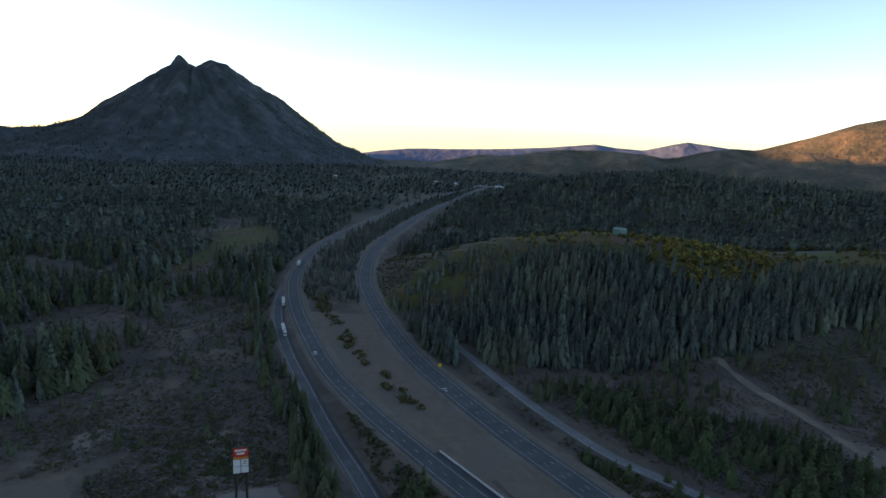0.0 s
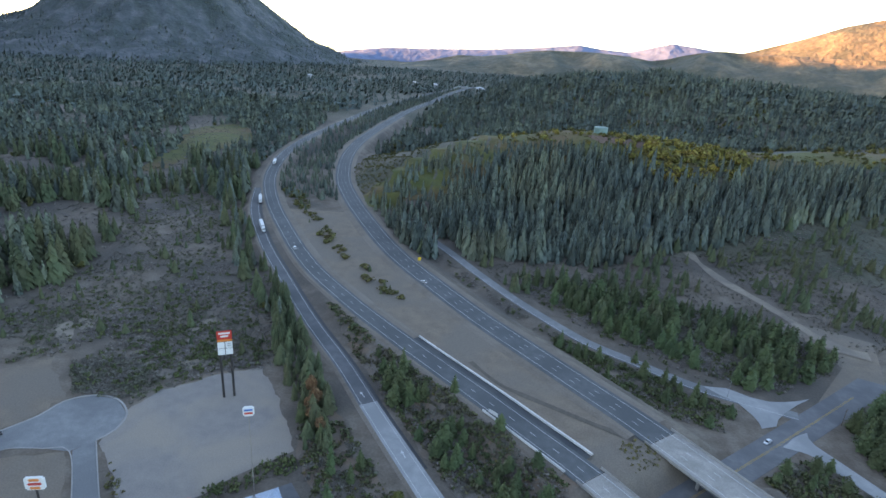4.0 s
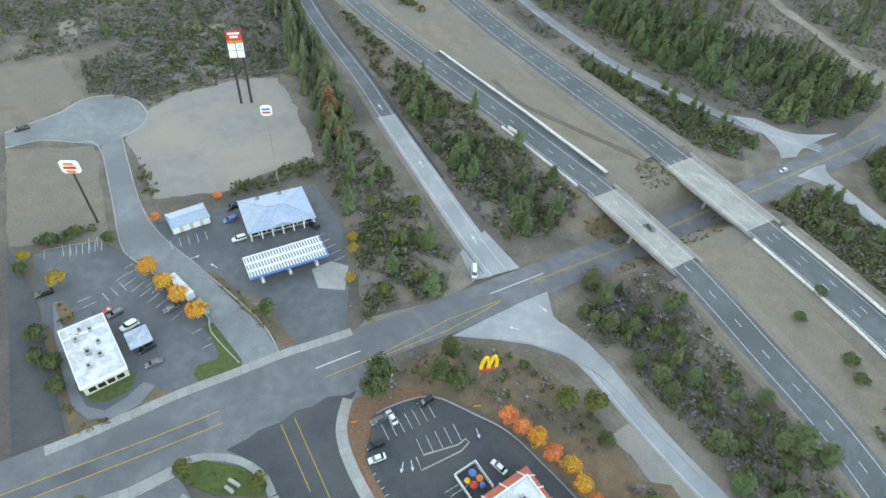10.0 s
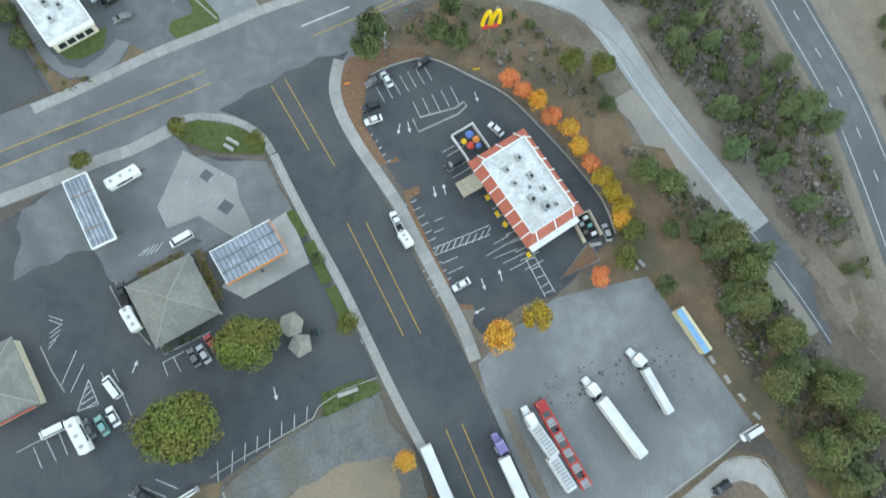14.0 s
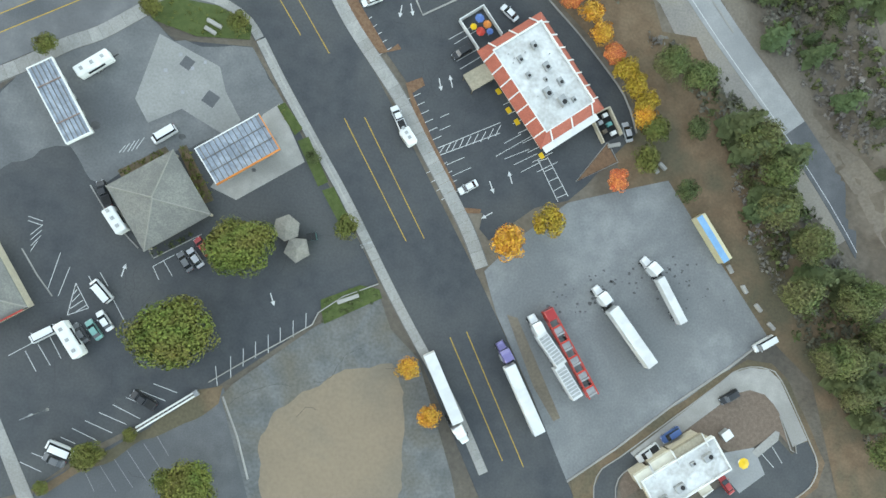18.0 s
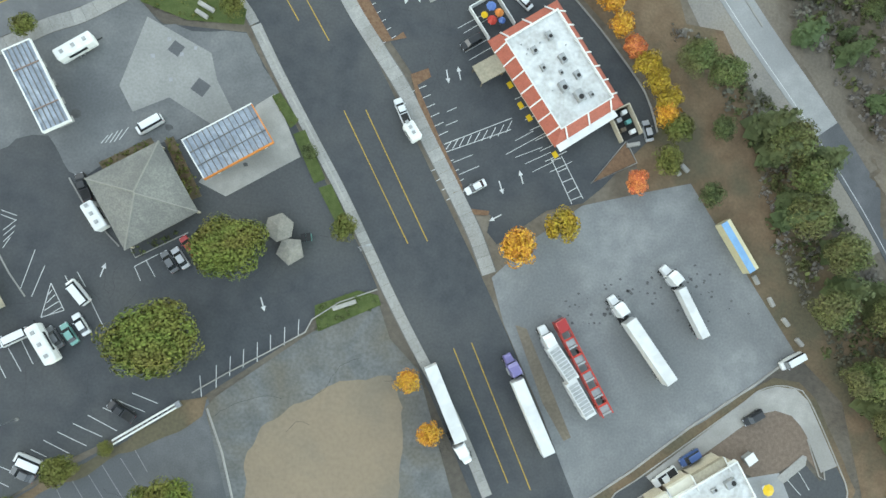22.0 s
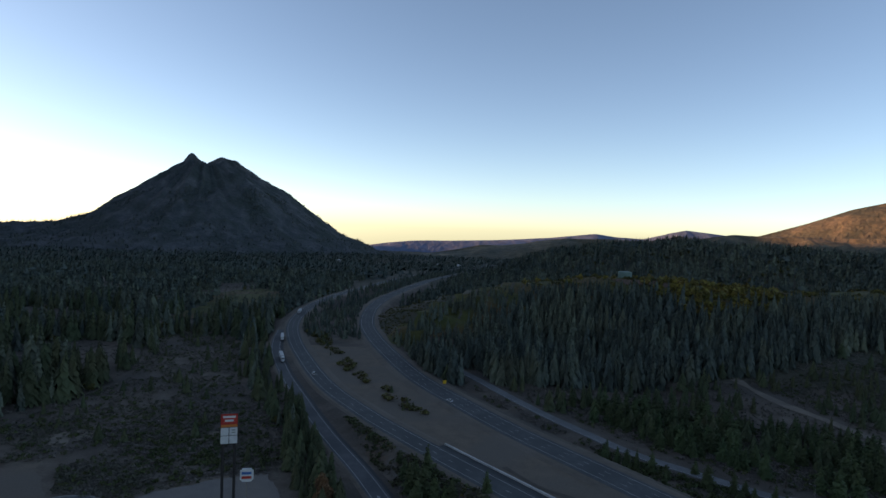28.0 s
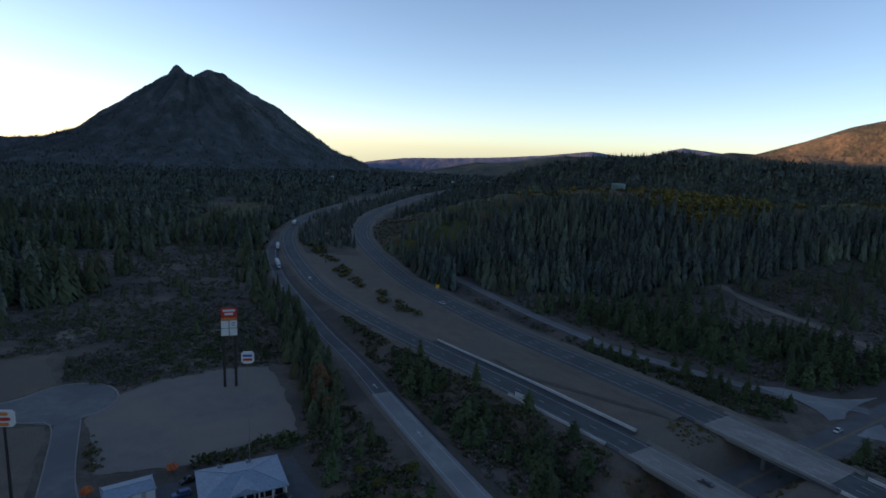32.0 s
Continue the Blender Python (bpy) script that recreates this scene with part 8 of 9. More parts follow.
def station_shop():
    m, L, W, a = quad_frame([(-76.8, 145.6), (-56.8, 157.3), (-46.5, 142.9), (-67.2, 130.5)])
    th = thing("station_shop", place(m[0], m[1], a), "fuel station shop with pale blue metal roof", "building")
    box("wall", -L / 2 + 0.5, L / 2 - 0.5, -W / 2 + 2.5, W / 2 - 0.5, 0, 4.2, M_STUCCO, th, "tan stucco wall")
    hip_roof(th, L - 1, W - 1, 4.2, 6.3, M_METALROOF, 0.5, label="pale blue metal hipped roof")
    # gable over the entrance side
    y0 = -W / 2
    vs = [(-4.5, y0 - 0.1, 4.2), (4.5, y0 - 0.1, 4.2), (0, y0 - 0.1, 6.0), (0, -1.0, 6.0), (-4.5, y0 - 0.1, 4.0), (4.5, y0 - 0.1, 4.0)]
    mesh_ob("gable", vs, [(0, 1, 2), (0, 2, 3), (1, 3, 2), (4, 5, 1, 0)], M_METALROOF, th, "pale gable over the entrance")
    for x in np.linspace(-L / 2 + 0.8, L / 2 - 0.8, 7):
        box("post", x - 0.2, x + 0.2, -W / 2 + 0.2, -W / 2 + 0.6, 0, 4.0, M_WHITEPAINT, th)
    window_row(th, -L / 2 + 1, L / 2 - 1, 8, -W / 2 + 2.5, 0.5, 2.8, -1)
    for x in (-5, 3):
        hvac(th, x, W / 2 - 1.6, 4.6, 0.8)
    m, L, W, a = quad_frame([(-99.1, 136.6), (-88, 143.9), (-83.8, 138.1), (-93.8, 128.8)])
    th = thing("storage_shed", place(m[0], m[1], a), "long shed with pale blue metal roof", "shed")
    box("wall", -L / 2 + 0.3, L / 2 - 0.3, -W / 2 + 0.4, W / 2 - 0.3, 0, 3.1, M_STUCCO, th)
    hip_roof(th, L - 1, W - 1, 3.1, 4.0, M_METALROOF, 0.4, ridge=L - 2, label="pale blue metal roof")
    for x in np.linspace(-L / 2 + 1.6, L / 2 - 1.6, 4):
        box("bay_door", x - 1.1, x + 1.1, -W / 2 + 0.34, -W / 2 + 0.4, 0, 2.6, M_WHITEPAINT, th, "white roller door")


station_shop()


def fuel_canopy(corners, z, slats, bands, rim, label, pumps, cross=False, deck=None, rib=None):
    """A forecourt canopy: rim, deck ribs, posts and pump islands."""
    m, L, W, a = quad_frame(corners)
    th = thing("fuel_canopy", place(m[0], m[1], a), label, "canopy")
    box("deck", -L / 2 + 0.2, L / 2 - 0.2, -W / 2 + 0.2, W / 2 - 0.2, z - 0.55, z - 0.35, deck or M_DECK, th, "galvanised deck")
    for x0, x1, y0, y1, mm in ((-L / 2, L / 2, -W / 2, -W / 2 + 0.2, rim), (-L / 2, L / 2, W / 2 - 0.2, W / 2, M_WHITEPAINT), (-L / 2, -L / 2 + 0.2, -W / 2 + 0.2, W / 2 - 0.2, M_WHITEPAINT), (L / 2 - 0.2, L / 2, -W / 2 + 0.2, W / 2 - 0.2, rim)):
        box("fascia", x0, x1, y0, y1, z - 0.9, z, mm, th, "fascia band")
    n = slats
    for k in range(n):
        x = -L / 2 + 0.4 + (L - 0.8) * (k + 0.5) / n
        w = 0.5 * (L - 0.8) / n * 0.42 if not cross else 0.07
        box("deck_rib", x - w, x + w, -W / 2 + 0.22, W / 2 - 0.22, z - 0.35, z - (0.22 if not cross else 0.05), M_WHITEPAINT if not cross else rib or M_RIB, th, "raised deck rib")
    for k in range(bands):
        y = -W / 2 + W * (k + 1) / (bands + 1)
        box("gutter_band", -L / 2 + 0.2, L / 2 - 0.2, y - (0.32 if not cross else 0.06), y + (0.32 if not cross else 0.06), z - 0.3, z - 0.12, M_WHITEPAINT if not cross else M_RIB, th, "roof band")
    for x in np.linspace(-L / 2 + L * 0.15, L / 2 - L * 0.15, pumps):
        for y in ((-W * 0.22, W * 0.22) if W > 8.5 else (0.0,)):
            box("post", x - 0.18, x + 0.18, y - 0.18, y + 0.18, 0, z - 0.5, M_WHITEPAINT, th)
            isl = box("pump_island", x - 0.7, x + 0.7, y - 1.6, y + 1.6, 0.02, 0.2, M_CONC, th, bevel=0.05)
            for s in (-1, 1):
                pm = box("fuel_pump", x - 0.35, x + 0.35, y + s * 1.0 - 0.25, y + s * 1.0 + 0.25, 0.2, 1.9, M_WHITEPAINT, isl, "white fuel pump")
    return th


# Solid deck coloured dark to read as shaded openings between the ribs.
fuel_canopy([(-66.1, 118.9), (-43.7, 131.9), (-38.3, 125.3), (-59.6, 110.2)], 5.5, 26, 2, M_BLUEPAINT, "white ribbed fuel canopy with blue edge", 3, deck=mat("deck_gap_shade", (0.20, 0.215, 0.225), (0.26, 0.27, 0.28), 1.0, 0.6))
fuel_canopy([(-80.3, 33.6), (-76, 36.2), (-65.5, 21.7), (-70.8, 18.4)], 5.5, 2, 5, M_WHITEPAINT, "long narrow fuel canopy with rusty joints", 4, True, rib=mat("rusty_joint", (0.26, 0.15, 0.12), (0.34, 0.24, 0.21), 0.8, 0.8))
fuel_canopy([(-44.8, 20.6), (-32.7, 29.9), (-26.9, 22.8), (-39.3, 13.6)], 5.5, 13, 2, M_ORGPAINT, "fuel canopy with galvanised deck and orange edge", 2, True)


def pavilion():
    m, L, W, a = quad_frame([(-62.8, 10.8), (-49.5, 20.5), (-40.3, 6.8), (-52.9, -1.5)])
    th = thing("convenience_store", place(m[0], m[1], a), "square store under a grey shingled hip roof", "building")
    box("wall", -L / 2 + 1.4, L / 2 - 1.4, -W / 2 + 1.4, W / 2 - 1.4, 0, 3.4, M_STUCCO, th, "tan stucco wall")
    hip_roof(th, L - 1.2, W - 1.2, 3.4, 6.8, M_SHINGLE, 0.6, ridge=max(0.3, L - W), label="grey shingled hip roof")
    for s in (-1, 1):
        window_row(th, -L / 2 + 2, L / 2 - 2, 6, s * (W / 2 - 1.4), 0.5, 2.7, s)
    for x in (-L / 2 + 0.6, L / 2 - 0.6):
        for y in (-W / 2 + 0.6, W / 2 - 0.6):
            box("post", x - 0.2, x + 0.2, y - 0.2, y + 0.2, 0, 3.3, M_STUCCO, th)
    a = 15
    th = thing("trash_enclosure", place(-24.4, 6.3, a), "tan block enclosure under two low faceted roofs", "enclosure")
    for cx, cy, n, r, turn, top in ((0, 0, 6, 3.0, 12, 3.1), (1.55, -5.0, 5, 3.0, 40, 2.9)):
        rim = [(cx + r * (1 + 0.08 * math.sin(3 * k)) * math.cos(radians(turn + 360 * k / n)), cy + r * math.sin(radians(turn + 360 * k / n))) for k in range(n)]
        vs = [(x, y, top - 0.75) for x, y in rim] + [(x, y, top - 0.9) for x, y in rim] + [(cx, cy, top)]
        mesh_ob("roof", vs, [(k, (k + 1) % n, 2 * n) for k in range(n)] + [(n + k, n + (k + 1) % n, (k + 1) % n, k) for k in range(n)] + [tuple(range(2 * n - 1, n - 1, -1))], mat("weathered_shingle", (0.27, 0.245, 0.21), (0.215, 0.20, 0.175), 0.7, 0.95, bump=0.2, fine=2.5), th, "worn grey-tan shingled roof")
        for k in range(n):
            (x0, y0), (x1, y1) = [(cx + (x - cx) * 0.82, cy + (y - cy) * 0.82) for x, y in (rim[k], rim[(k + 1) % n])]
            d = Vector((x1 - x0, y1 - y0, 0)).normalized() * 0.1
            vs = [(x0 + d.y, y0 - d.x, 0), (x1 + d.y, y1 - d.x, 0), (x1 - d.y, y1 + d.x, 0), (x0 - d.y, y0 + d.x, 0)]
            vs += [(x, y, top - 0.92) for x, y, _ in vs]
            mesh_ob("wall", vs, [(3, 2, 1, 0), (4, 5, 6, 7), (0, 1, 5, 4), (1, 2, 6, 5), (2, 3, 7, 6), (3, 0, 4, 7)], M_STUCCO, th)
    b = thing("dumpster", place(-19.0, 5.0, a), "teal steel dumpster beside the enclosure", "dumpster")
    bm = bmesh.new()
    vs = box_bm(bm, -1.0, 1.0, -0.75, 0.75, 0.1, 1.3)
    for v in vs[4:]:
        v.co.y *= 1.15
    part("bin", bm, M_TEAL, b)
    for s in (-1, 1):
        box("lid", -1.0 if s < 0 else 0.02, -0.02 if s < 0 else 1.0, -0.85, 0.85, 1.3, 1.38, M_BLACK, b)


pavilion()


def west_building():
    m, L, W, a = quad_frame([(-94, -7.3), (-83.2, -4.2), (-74.2, -15.5), (-84.2, -22.8)])
    th = thing("roadside_restaurant", place(m[0], m[1], a), "low building with weathered grey roof and red trim", "building")
    box("wall", -L / 2 + 0.5, L / 2 - 0.5, -W / 2 + 0.5, W / 2 - 0.5, 0, 3.6, M_STUCCO, th)
    hip_roof(th, L - 1, W - 1, 3.6, 5.4, M_SHINGLE, 0.5, label="weathered grey shingle roof")
    box("sign_band", L / 2 + 0.05, L / 2 + 0.2, -W / 2 + 1.0, W / 2 - 1, 3.35, 4.1, M_REDPAINT, th, "red trim band")
    window_row(th, -W / 2 + 1, W / 2 - 1, 5, L / 2 - 0.5, 0.6, 2.7, 1, "y")


west_building()


def drive_through():
    m, L, W, a = quad_frame([(58.4, -41.1), (74.3, -30.3), (79.6, -36.6), (63.6, -47.8)])
    th = thing("restaurant", place(m[0], m[1], a), "drive-through restaurant with white roof and cream parapets", "building")
    box("wall", -L / 2 + 0.4, L / 2 - 0.4, -W / 2 + 0.4, W / 2 - 0.4, 0, 4.0, M_STUCCO, th, "cream stucco wall")
    box("roof", -L / 2 + 0.3, L / 2 - 0.3, -W / 2 + 0.3, W / 2 - 0.3, 4.0, 4.3, M_WHITEROOF, th, "white membrane roof")
    parapet(th, L, W, 3.4, 4.8, 0.3, M_WHITEPAINT)
    window_row(th, -L / 2 + 1.4, L / 2 - 1.4, 7, -W / 2 + 0.4, 0.7, 2.6, -1)
    r = Matrix.Rotation(radians(-a), 2)
    for (x, y), s in zip([(73.4, -34.6), (70.2, -36.4), (67.5, -41.7), (64, -44.5)], (1.3, 0.7, 1.3, 1.2)):
        v = r @ Vector((x - m[0], y - m[1]))
        hvac(th, v.x, v.y, 4.3, s)
    # stepped cream fronts along the lane
    for quad, h in (([(64.7, -34.5), (71.1, -30.1), (73.9, -31.8), (67.5, -36.1)], 4.7), ([(60.1, -37.4), (64.6, -34.3), (67.4, -36.4), (62.7, -39.8)], 4.3), ([(56.6, -40.5), (59.7, -38.2), (62.5, -39.8), (59.3, -42.1)], 4.6), ([(71.7, -41.4), (74, -39.7), (75.9, -42), (73.6, -43.6)], 3.6)):
        m, L, W, a = quad_frame(quad)
        f = thing("stucco_front", place(m[0], m[1], a), "cream stucco front block with a sloping roof", "building")
        box("wall", -L / 2 + 0.2, L / 2 - 0.2, -W / 2 + 0.2, W / 2 - 0.2, 0, h - 0.6, M_STUCCO, f)
        vs = [(-L / 2, -W / 2, h - 0.5), (L / 2, -W / 2, h - 0.5), (L / 2, W / 2, h), (-L / 2, W / 2, h), (-L / 2, -W / 2, h - 0.9), (L / 2, -W / 2, h - 0.9), (L / 2, W / 2, h - 0.9), (-L / 2, W / 2, h - 0.9)]
        mesh_ob("roof", vs, [(0, 1, 2, 3), (4, 7, 6, 5), (0, 4, 5, 1), (1, 5, 6, 2), (2, 6, 7, 3), (3, 7, 4, 0)], M_TANROOF if h > 4.65 else M_CREAM, f, "sloping cream roof")
        for x in (-L / 2 - 0.12, L / 2):
            box("coping", x, x + 0.14, -W / 2, W / 2, h - 0.5, h + 0.2, M_WHITEPAINT, f, "white coping")
    x, y = [(79.6, -30.2)][0]
    sh = thing("utility_cabinet", place(x, y, a), "pale utility cabinet on the bark behind the restaurant", "cabinet")
    box("body", -0.9, 0.9, -1.1, 1.1, 0, 1.6, M_HVAC, sh, bevel=0.05)
    box("lid", -1.0, 1.0, -1.2, 1.2, 1.6, 1.72, M_WHITEPAINT, sh)
    x, y = [(83.7, -36.1)][0]
    u = thing("patio_umbrella", place(x, y, 0), "yellow umbrella over a patio table", "umbrella")
    cyl("pole", 0.05, 2.2, M_STEEL, u, (0, 0, 0.05), seg=8)
    cyl("canopy", 1.3, 0.5, M_YELPAINT, u, (0, 0, 2.0), seg=8, r2=0.05)
    cyl("tabletop", 0.6, 0.05, M_WHITEPAINT, u, (0, 0, 0.75), seg=12)


drive_through()

# ---- signs ----
def slab(name, w, h, t, material, parent, at, label="", bevel=0.08):
    """An upright board facing -y, with rounded corners."""
    bm = bmesh.new()
    vs = box_bm(bm, -w / 2, w / 2, -t / 2, t / 2, 0, h)
    if bevel:
        ed = [e for e in bm.edges if abs(e.verts[0].co.y - e.verts[1].co.y) > t * 0.5]
        bmesh.ops.bevel(bm, geom=ed, offset=bevel, segments=3, affect="EDGES")
    bmesh.ops.translate(bm, verts=bm.verts, vec=at)
    return part(name, bm, material, parent, label)


def tall_sign():
    x0, y0 = SIGN_MID
    th = thing("freeway_sign", place(x0, y0, SIGN_TURN), "tall two-post sign with red and white panels", "sign")
    for s in (-1, 1):
        cyl("post", 0.55, SIGN_BASE + 1.0, M_DARKPOST, th, (s * SIGN_W * 0.34, 0, -0.5), seg=14, label="dark steel post")
    hh = SIGN_TOP - SIGN_BASE
    b = slab("cabinet", SIGN_W, hh, 0.9, M_DARKPOST, th, (0, 0, SIGN_BASE), "sign cabinet")
    slab("red_panel", SIGN_W - 0.3, hh * 0.34, 0.2, M_REDPAINT, b, (0, -0.5, SIGN_BASE + hh * 0.65), "red sign panel")
    slab("orange_panel", SIGN_W - 0.3, hh * 0.08, 0.2, M_ORGPAINT, b, (0, -0.5, SIGN_BASE + hh * 0.56), "orange strip", 0.02)
    for k, wd in ((0.86, 0.72), (0.74, 0.5)):
        box("letter_bar", -SIGN_W * wd / 2, SIGN_W * wd / 2, -0.66, -0.6, SIGN_BASE + hh * k, SIGN_BASE + hh * (k + 0.07), M_WHITEPAINT, b)
    for s in (-1, 1):
        for zz in (0.02, 0.29):
            slab("white_panel", SIGN_W / 2 - 0.3, hh * 0.25, 0.2, M_WHITEPAINT, b, (s * SIGN_W / 4, -0.5, SIGN_BASE + hh * zz), "white sign panel", 0.02)
    for zz in (0.36, 0.44):
        box("letter_bar", SIGN_W * 0.14, SIGN_W * 0.36, -0.66, -0.6, SIGN_BASE + hh * zz, SIGN_BASE + hh * (zz + 0.045), M_HVAC, b)


SIGN_MID, SIGN_TURN, SIGN_W, SIGN_BASE, SIGN_TOP = (-95.5, 213.0), 21.0, 6.4, 21.7, 33.7
tall_sign()


def pole_sign(name, x, y, top, w, h, turn, label, draw, pole=0.42, metal=None):
    th = thing(name, place(x, y, turn, float(land(x, y))), label, "sign")
    zb = top - h - float(land(x, y))
    cyl("pole", pole, zb + 0.3, metal or M_DARKPOST, th, (0, 0, -0.2), seg=12, r2=pole * 0.8, label="steel pole")
    b = slab("cabinet", w, h, 0.7, M_WHITEPAINT, th, (0, 0, zb), "white sign cabinet", 0.5)
    draw(b, w, h, zb)
    return th


def burger_face(b, w, h, z):
    for k, (a, mm) in enumerate(((0.80, M_ORGPAINT), (0.48, M_REDPAINT), (0.16, M_ORGPAINT))):
        slab("colour_bar", w * (0.62 if k != 1 else 0.78), h * 0.2, 0.1, mm, b, (0, -0.4, z + h * (a - 0.1)), bevel=h * 0.09)
        slab("colour_bar", w * (0.62 if k != 1 else 0.78), h * 0.2, 0.1, mm, b, (0, 0.4, z + h * (a - 0.1)), bevel=h * 0.09)


def chevron_face(b, w, h, z):
    for s in (-0.4, 0.4):
        slab("blue_band", w * 0.74, h * 0.2, 0.1, M_BLUEPAINT, b, (0, s, z + h * 0.58), bevel=0.05)
        slab("red_band", w * 0.74, h * 0.2, 0.1, M_REDPAINT, b, (0, s, z + h * 0.24), bevel=0.05)


pole_sign("pole_sign", -121.0, 131.5, 26.8, 5.6, 4.6, 10, "tall pole sign with white face and coloured bars", burger_face)
pole_sign("pole_sign", -65.6, 159.4, 36.6, 3.7, 3.7, 15, "tall white pole sign with blue and red bands", chevron_face, 0.17, M_LOT)


def arch_sign(x, y, top, turn):
    th = thing("arch_sign", place(x, y, turn), "yellow arched sign over a small red board on a pole", "sign")
    cyl("pole", 0.32, top - 6.0, M_WOOD, th, (0, 0, 0), seg=10, label="brown pole")
    slab("red_board", 4.2, 1.2, 0.5, M_REDPAINT, th, (0, 0, top - 6.6), "red sign board", 0.1)
    for s in (-1, 1):
        bm = bmesh.new()
        rows = []
        for k in range(15):
            a = math.pi * k / 14
            c = Vector((s * 1.15 + 1.0 * math.cos(a), 0, top - 5.2 + 5.0 * math.sin(a)))
            t = Vector((-1.0 * math.sin(a), 0, 5.0 * math.cos(a))).normalized()
            n = Vector((t.z, 0, -t.x))
            rows.append([bm.verts.new(c + n * u + Vector((0, v, 0))) for u, v in ((-0.38, -0.35), (0.38, -0.35), (0.38, 0.35), (-0.38, 0.35))])
        for p, q in zip(rows, rows[1:]):
            for i in range(4):
                bm.faces.new((p[i], p[(i + 1) % 4], q[(i + 1) % 4], q[i]))
        bm.faces.new(rows[0])
        bm.faces.new(rows[-1][::-1])
        bmesh.ops.recalc_face_normals(bm, faces=bm.faces)
        part("arch", bm, M_YELPAINT, th, "yellow arch")


arch_sign(*[(14.7, 82.4)][0], 20.5, 18)

# ---- vehicles ----
M_RIM = mat("wheel_rim", (0.5, 0.5, 0.5), None, 1, 0.4, 0.8)
M_LAMP = mat("headlamp_glass", (0.75, 0.76, 0.78), None, 1, 0.15)
M_TAIL = mat("tail_lamp", (0.45, 0.02, 0.02), None, 1, 0.3)


def paint(name, c):
    return mat(name, c, None, 1.0, 0.28, 0.15, spec=0.5)


P_WHITE, P_SILVER, P_GREY = paint("car_white", (0.72, 0.73, 0.73)), paint("car_silver", (0.42, 0.43, 0.44)), paint("car_grey", (0.13, 0.135, 0.14))
P_BLACK, P_BLUE, P_RED = paint("car_black", (0.02, 0.021, 0.023)), paint("car_blue", (0.04, 0.12, 0.30)), paint("car_red", (0.45, 0.03, 0.03))
P_TEAL, P_PURPLE = paint("car_teal", (0.12, 0.36, 0.32)), paint("cab_purple", (0.17, 0.15, 0.33))


def wheel(parent, x, y, r=0.33, w=0.24):
    bm = bmesh.new()
    bmesh.ops.create_cone(bm, cap_ends=True, segments=12, radius1=r, radius2=r, depth=w)
    bmesh.ops.rotate(bm, verts=bm.verts, matrix=Matrix.Rotation(math.pi / 2, 3, "X"), cent=(0, 0, 0))
    bmesh.ops.translate(bm, verts=bm.verts, vec=(x, y, r))
    wl = part("wheel", bm, M_BLACK, parent)
    s = 1 if y > 0 else -1
    cyl("rim", r * 0.6, 0.03, M_RIM, wl, (x, y + s * (w / 2 + (0.0 if s > 0 else 0.0)), r), rot=(-90 * s, 0, 0), seg=10)
    return wl


def loft(sections, material, name, parent, label=""):
    """A closed body skinned over cross sections of (x, half width, z low, z high, top half width)."""
    bm = bmesh.new()
    rows = []
    for x, hw, zl, zh, tw in sections:
        zm = zl + (zh - zl) * 0.6
        rows.append([bm.verts.new((x, y, z)) for y, z in ((-hw * 0.94, zl), (-hw, zl + (zm - zl) * 0.5), (-hw * 0.98, zm), (-tw, zh), (tw, zh), (hw * 0.98, zm), (hw, zl + (zm - zl) * 0.5), (hw * 0.94, zl))])
    for a, b in zip(rows, rows[1:]):
        for i in range(8):
            j = (i + 1) % 8
            bm.faces.new((a[i], a[j], b[j], b[i]))
    bm.faces.new(rows[0][::-1])
    bm.faces.new(rows[-1])
    bmesh.ops.recalc_face_normals(bm, faces=bm.faces)
    return part(name, bm, material, parent, label)


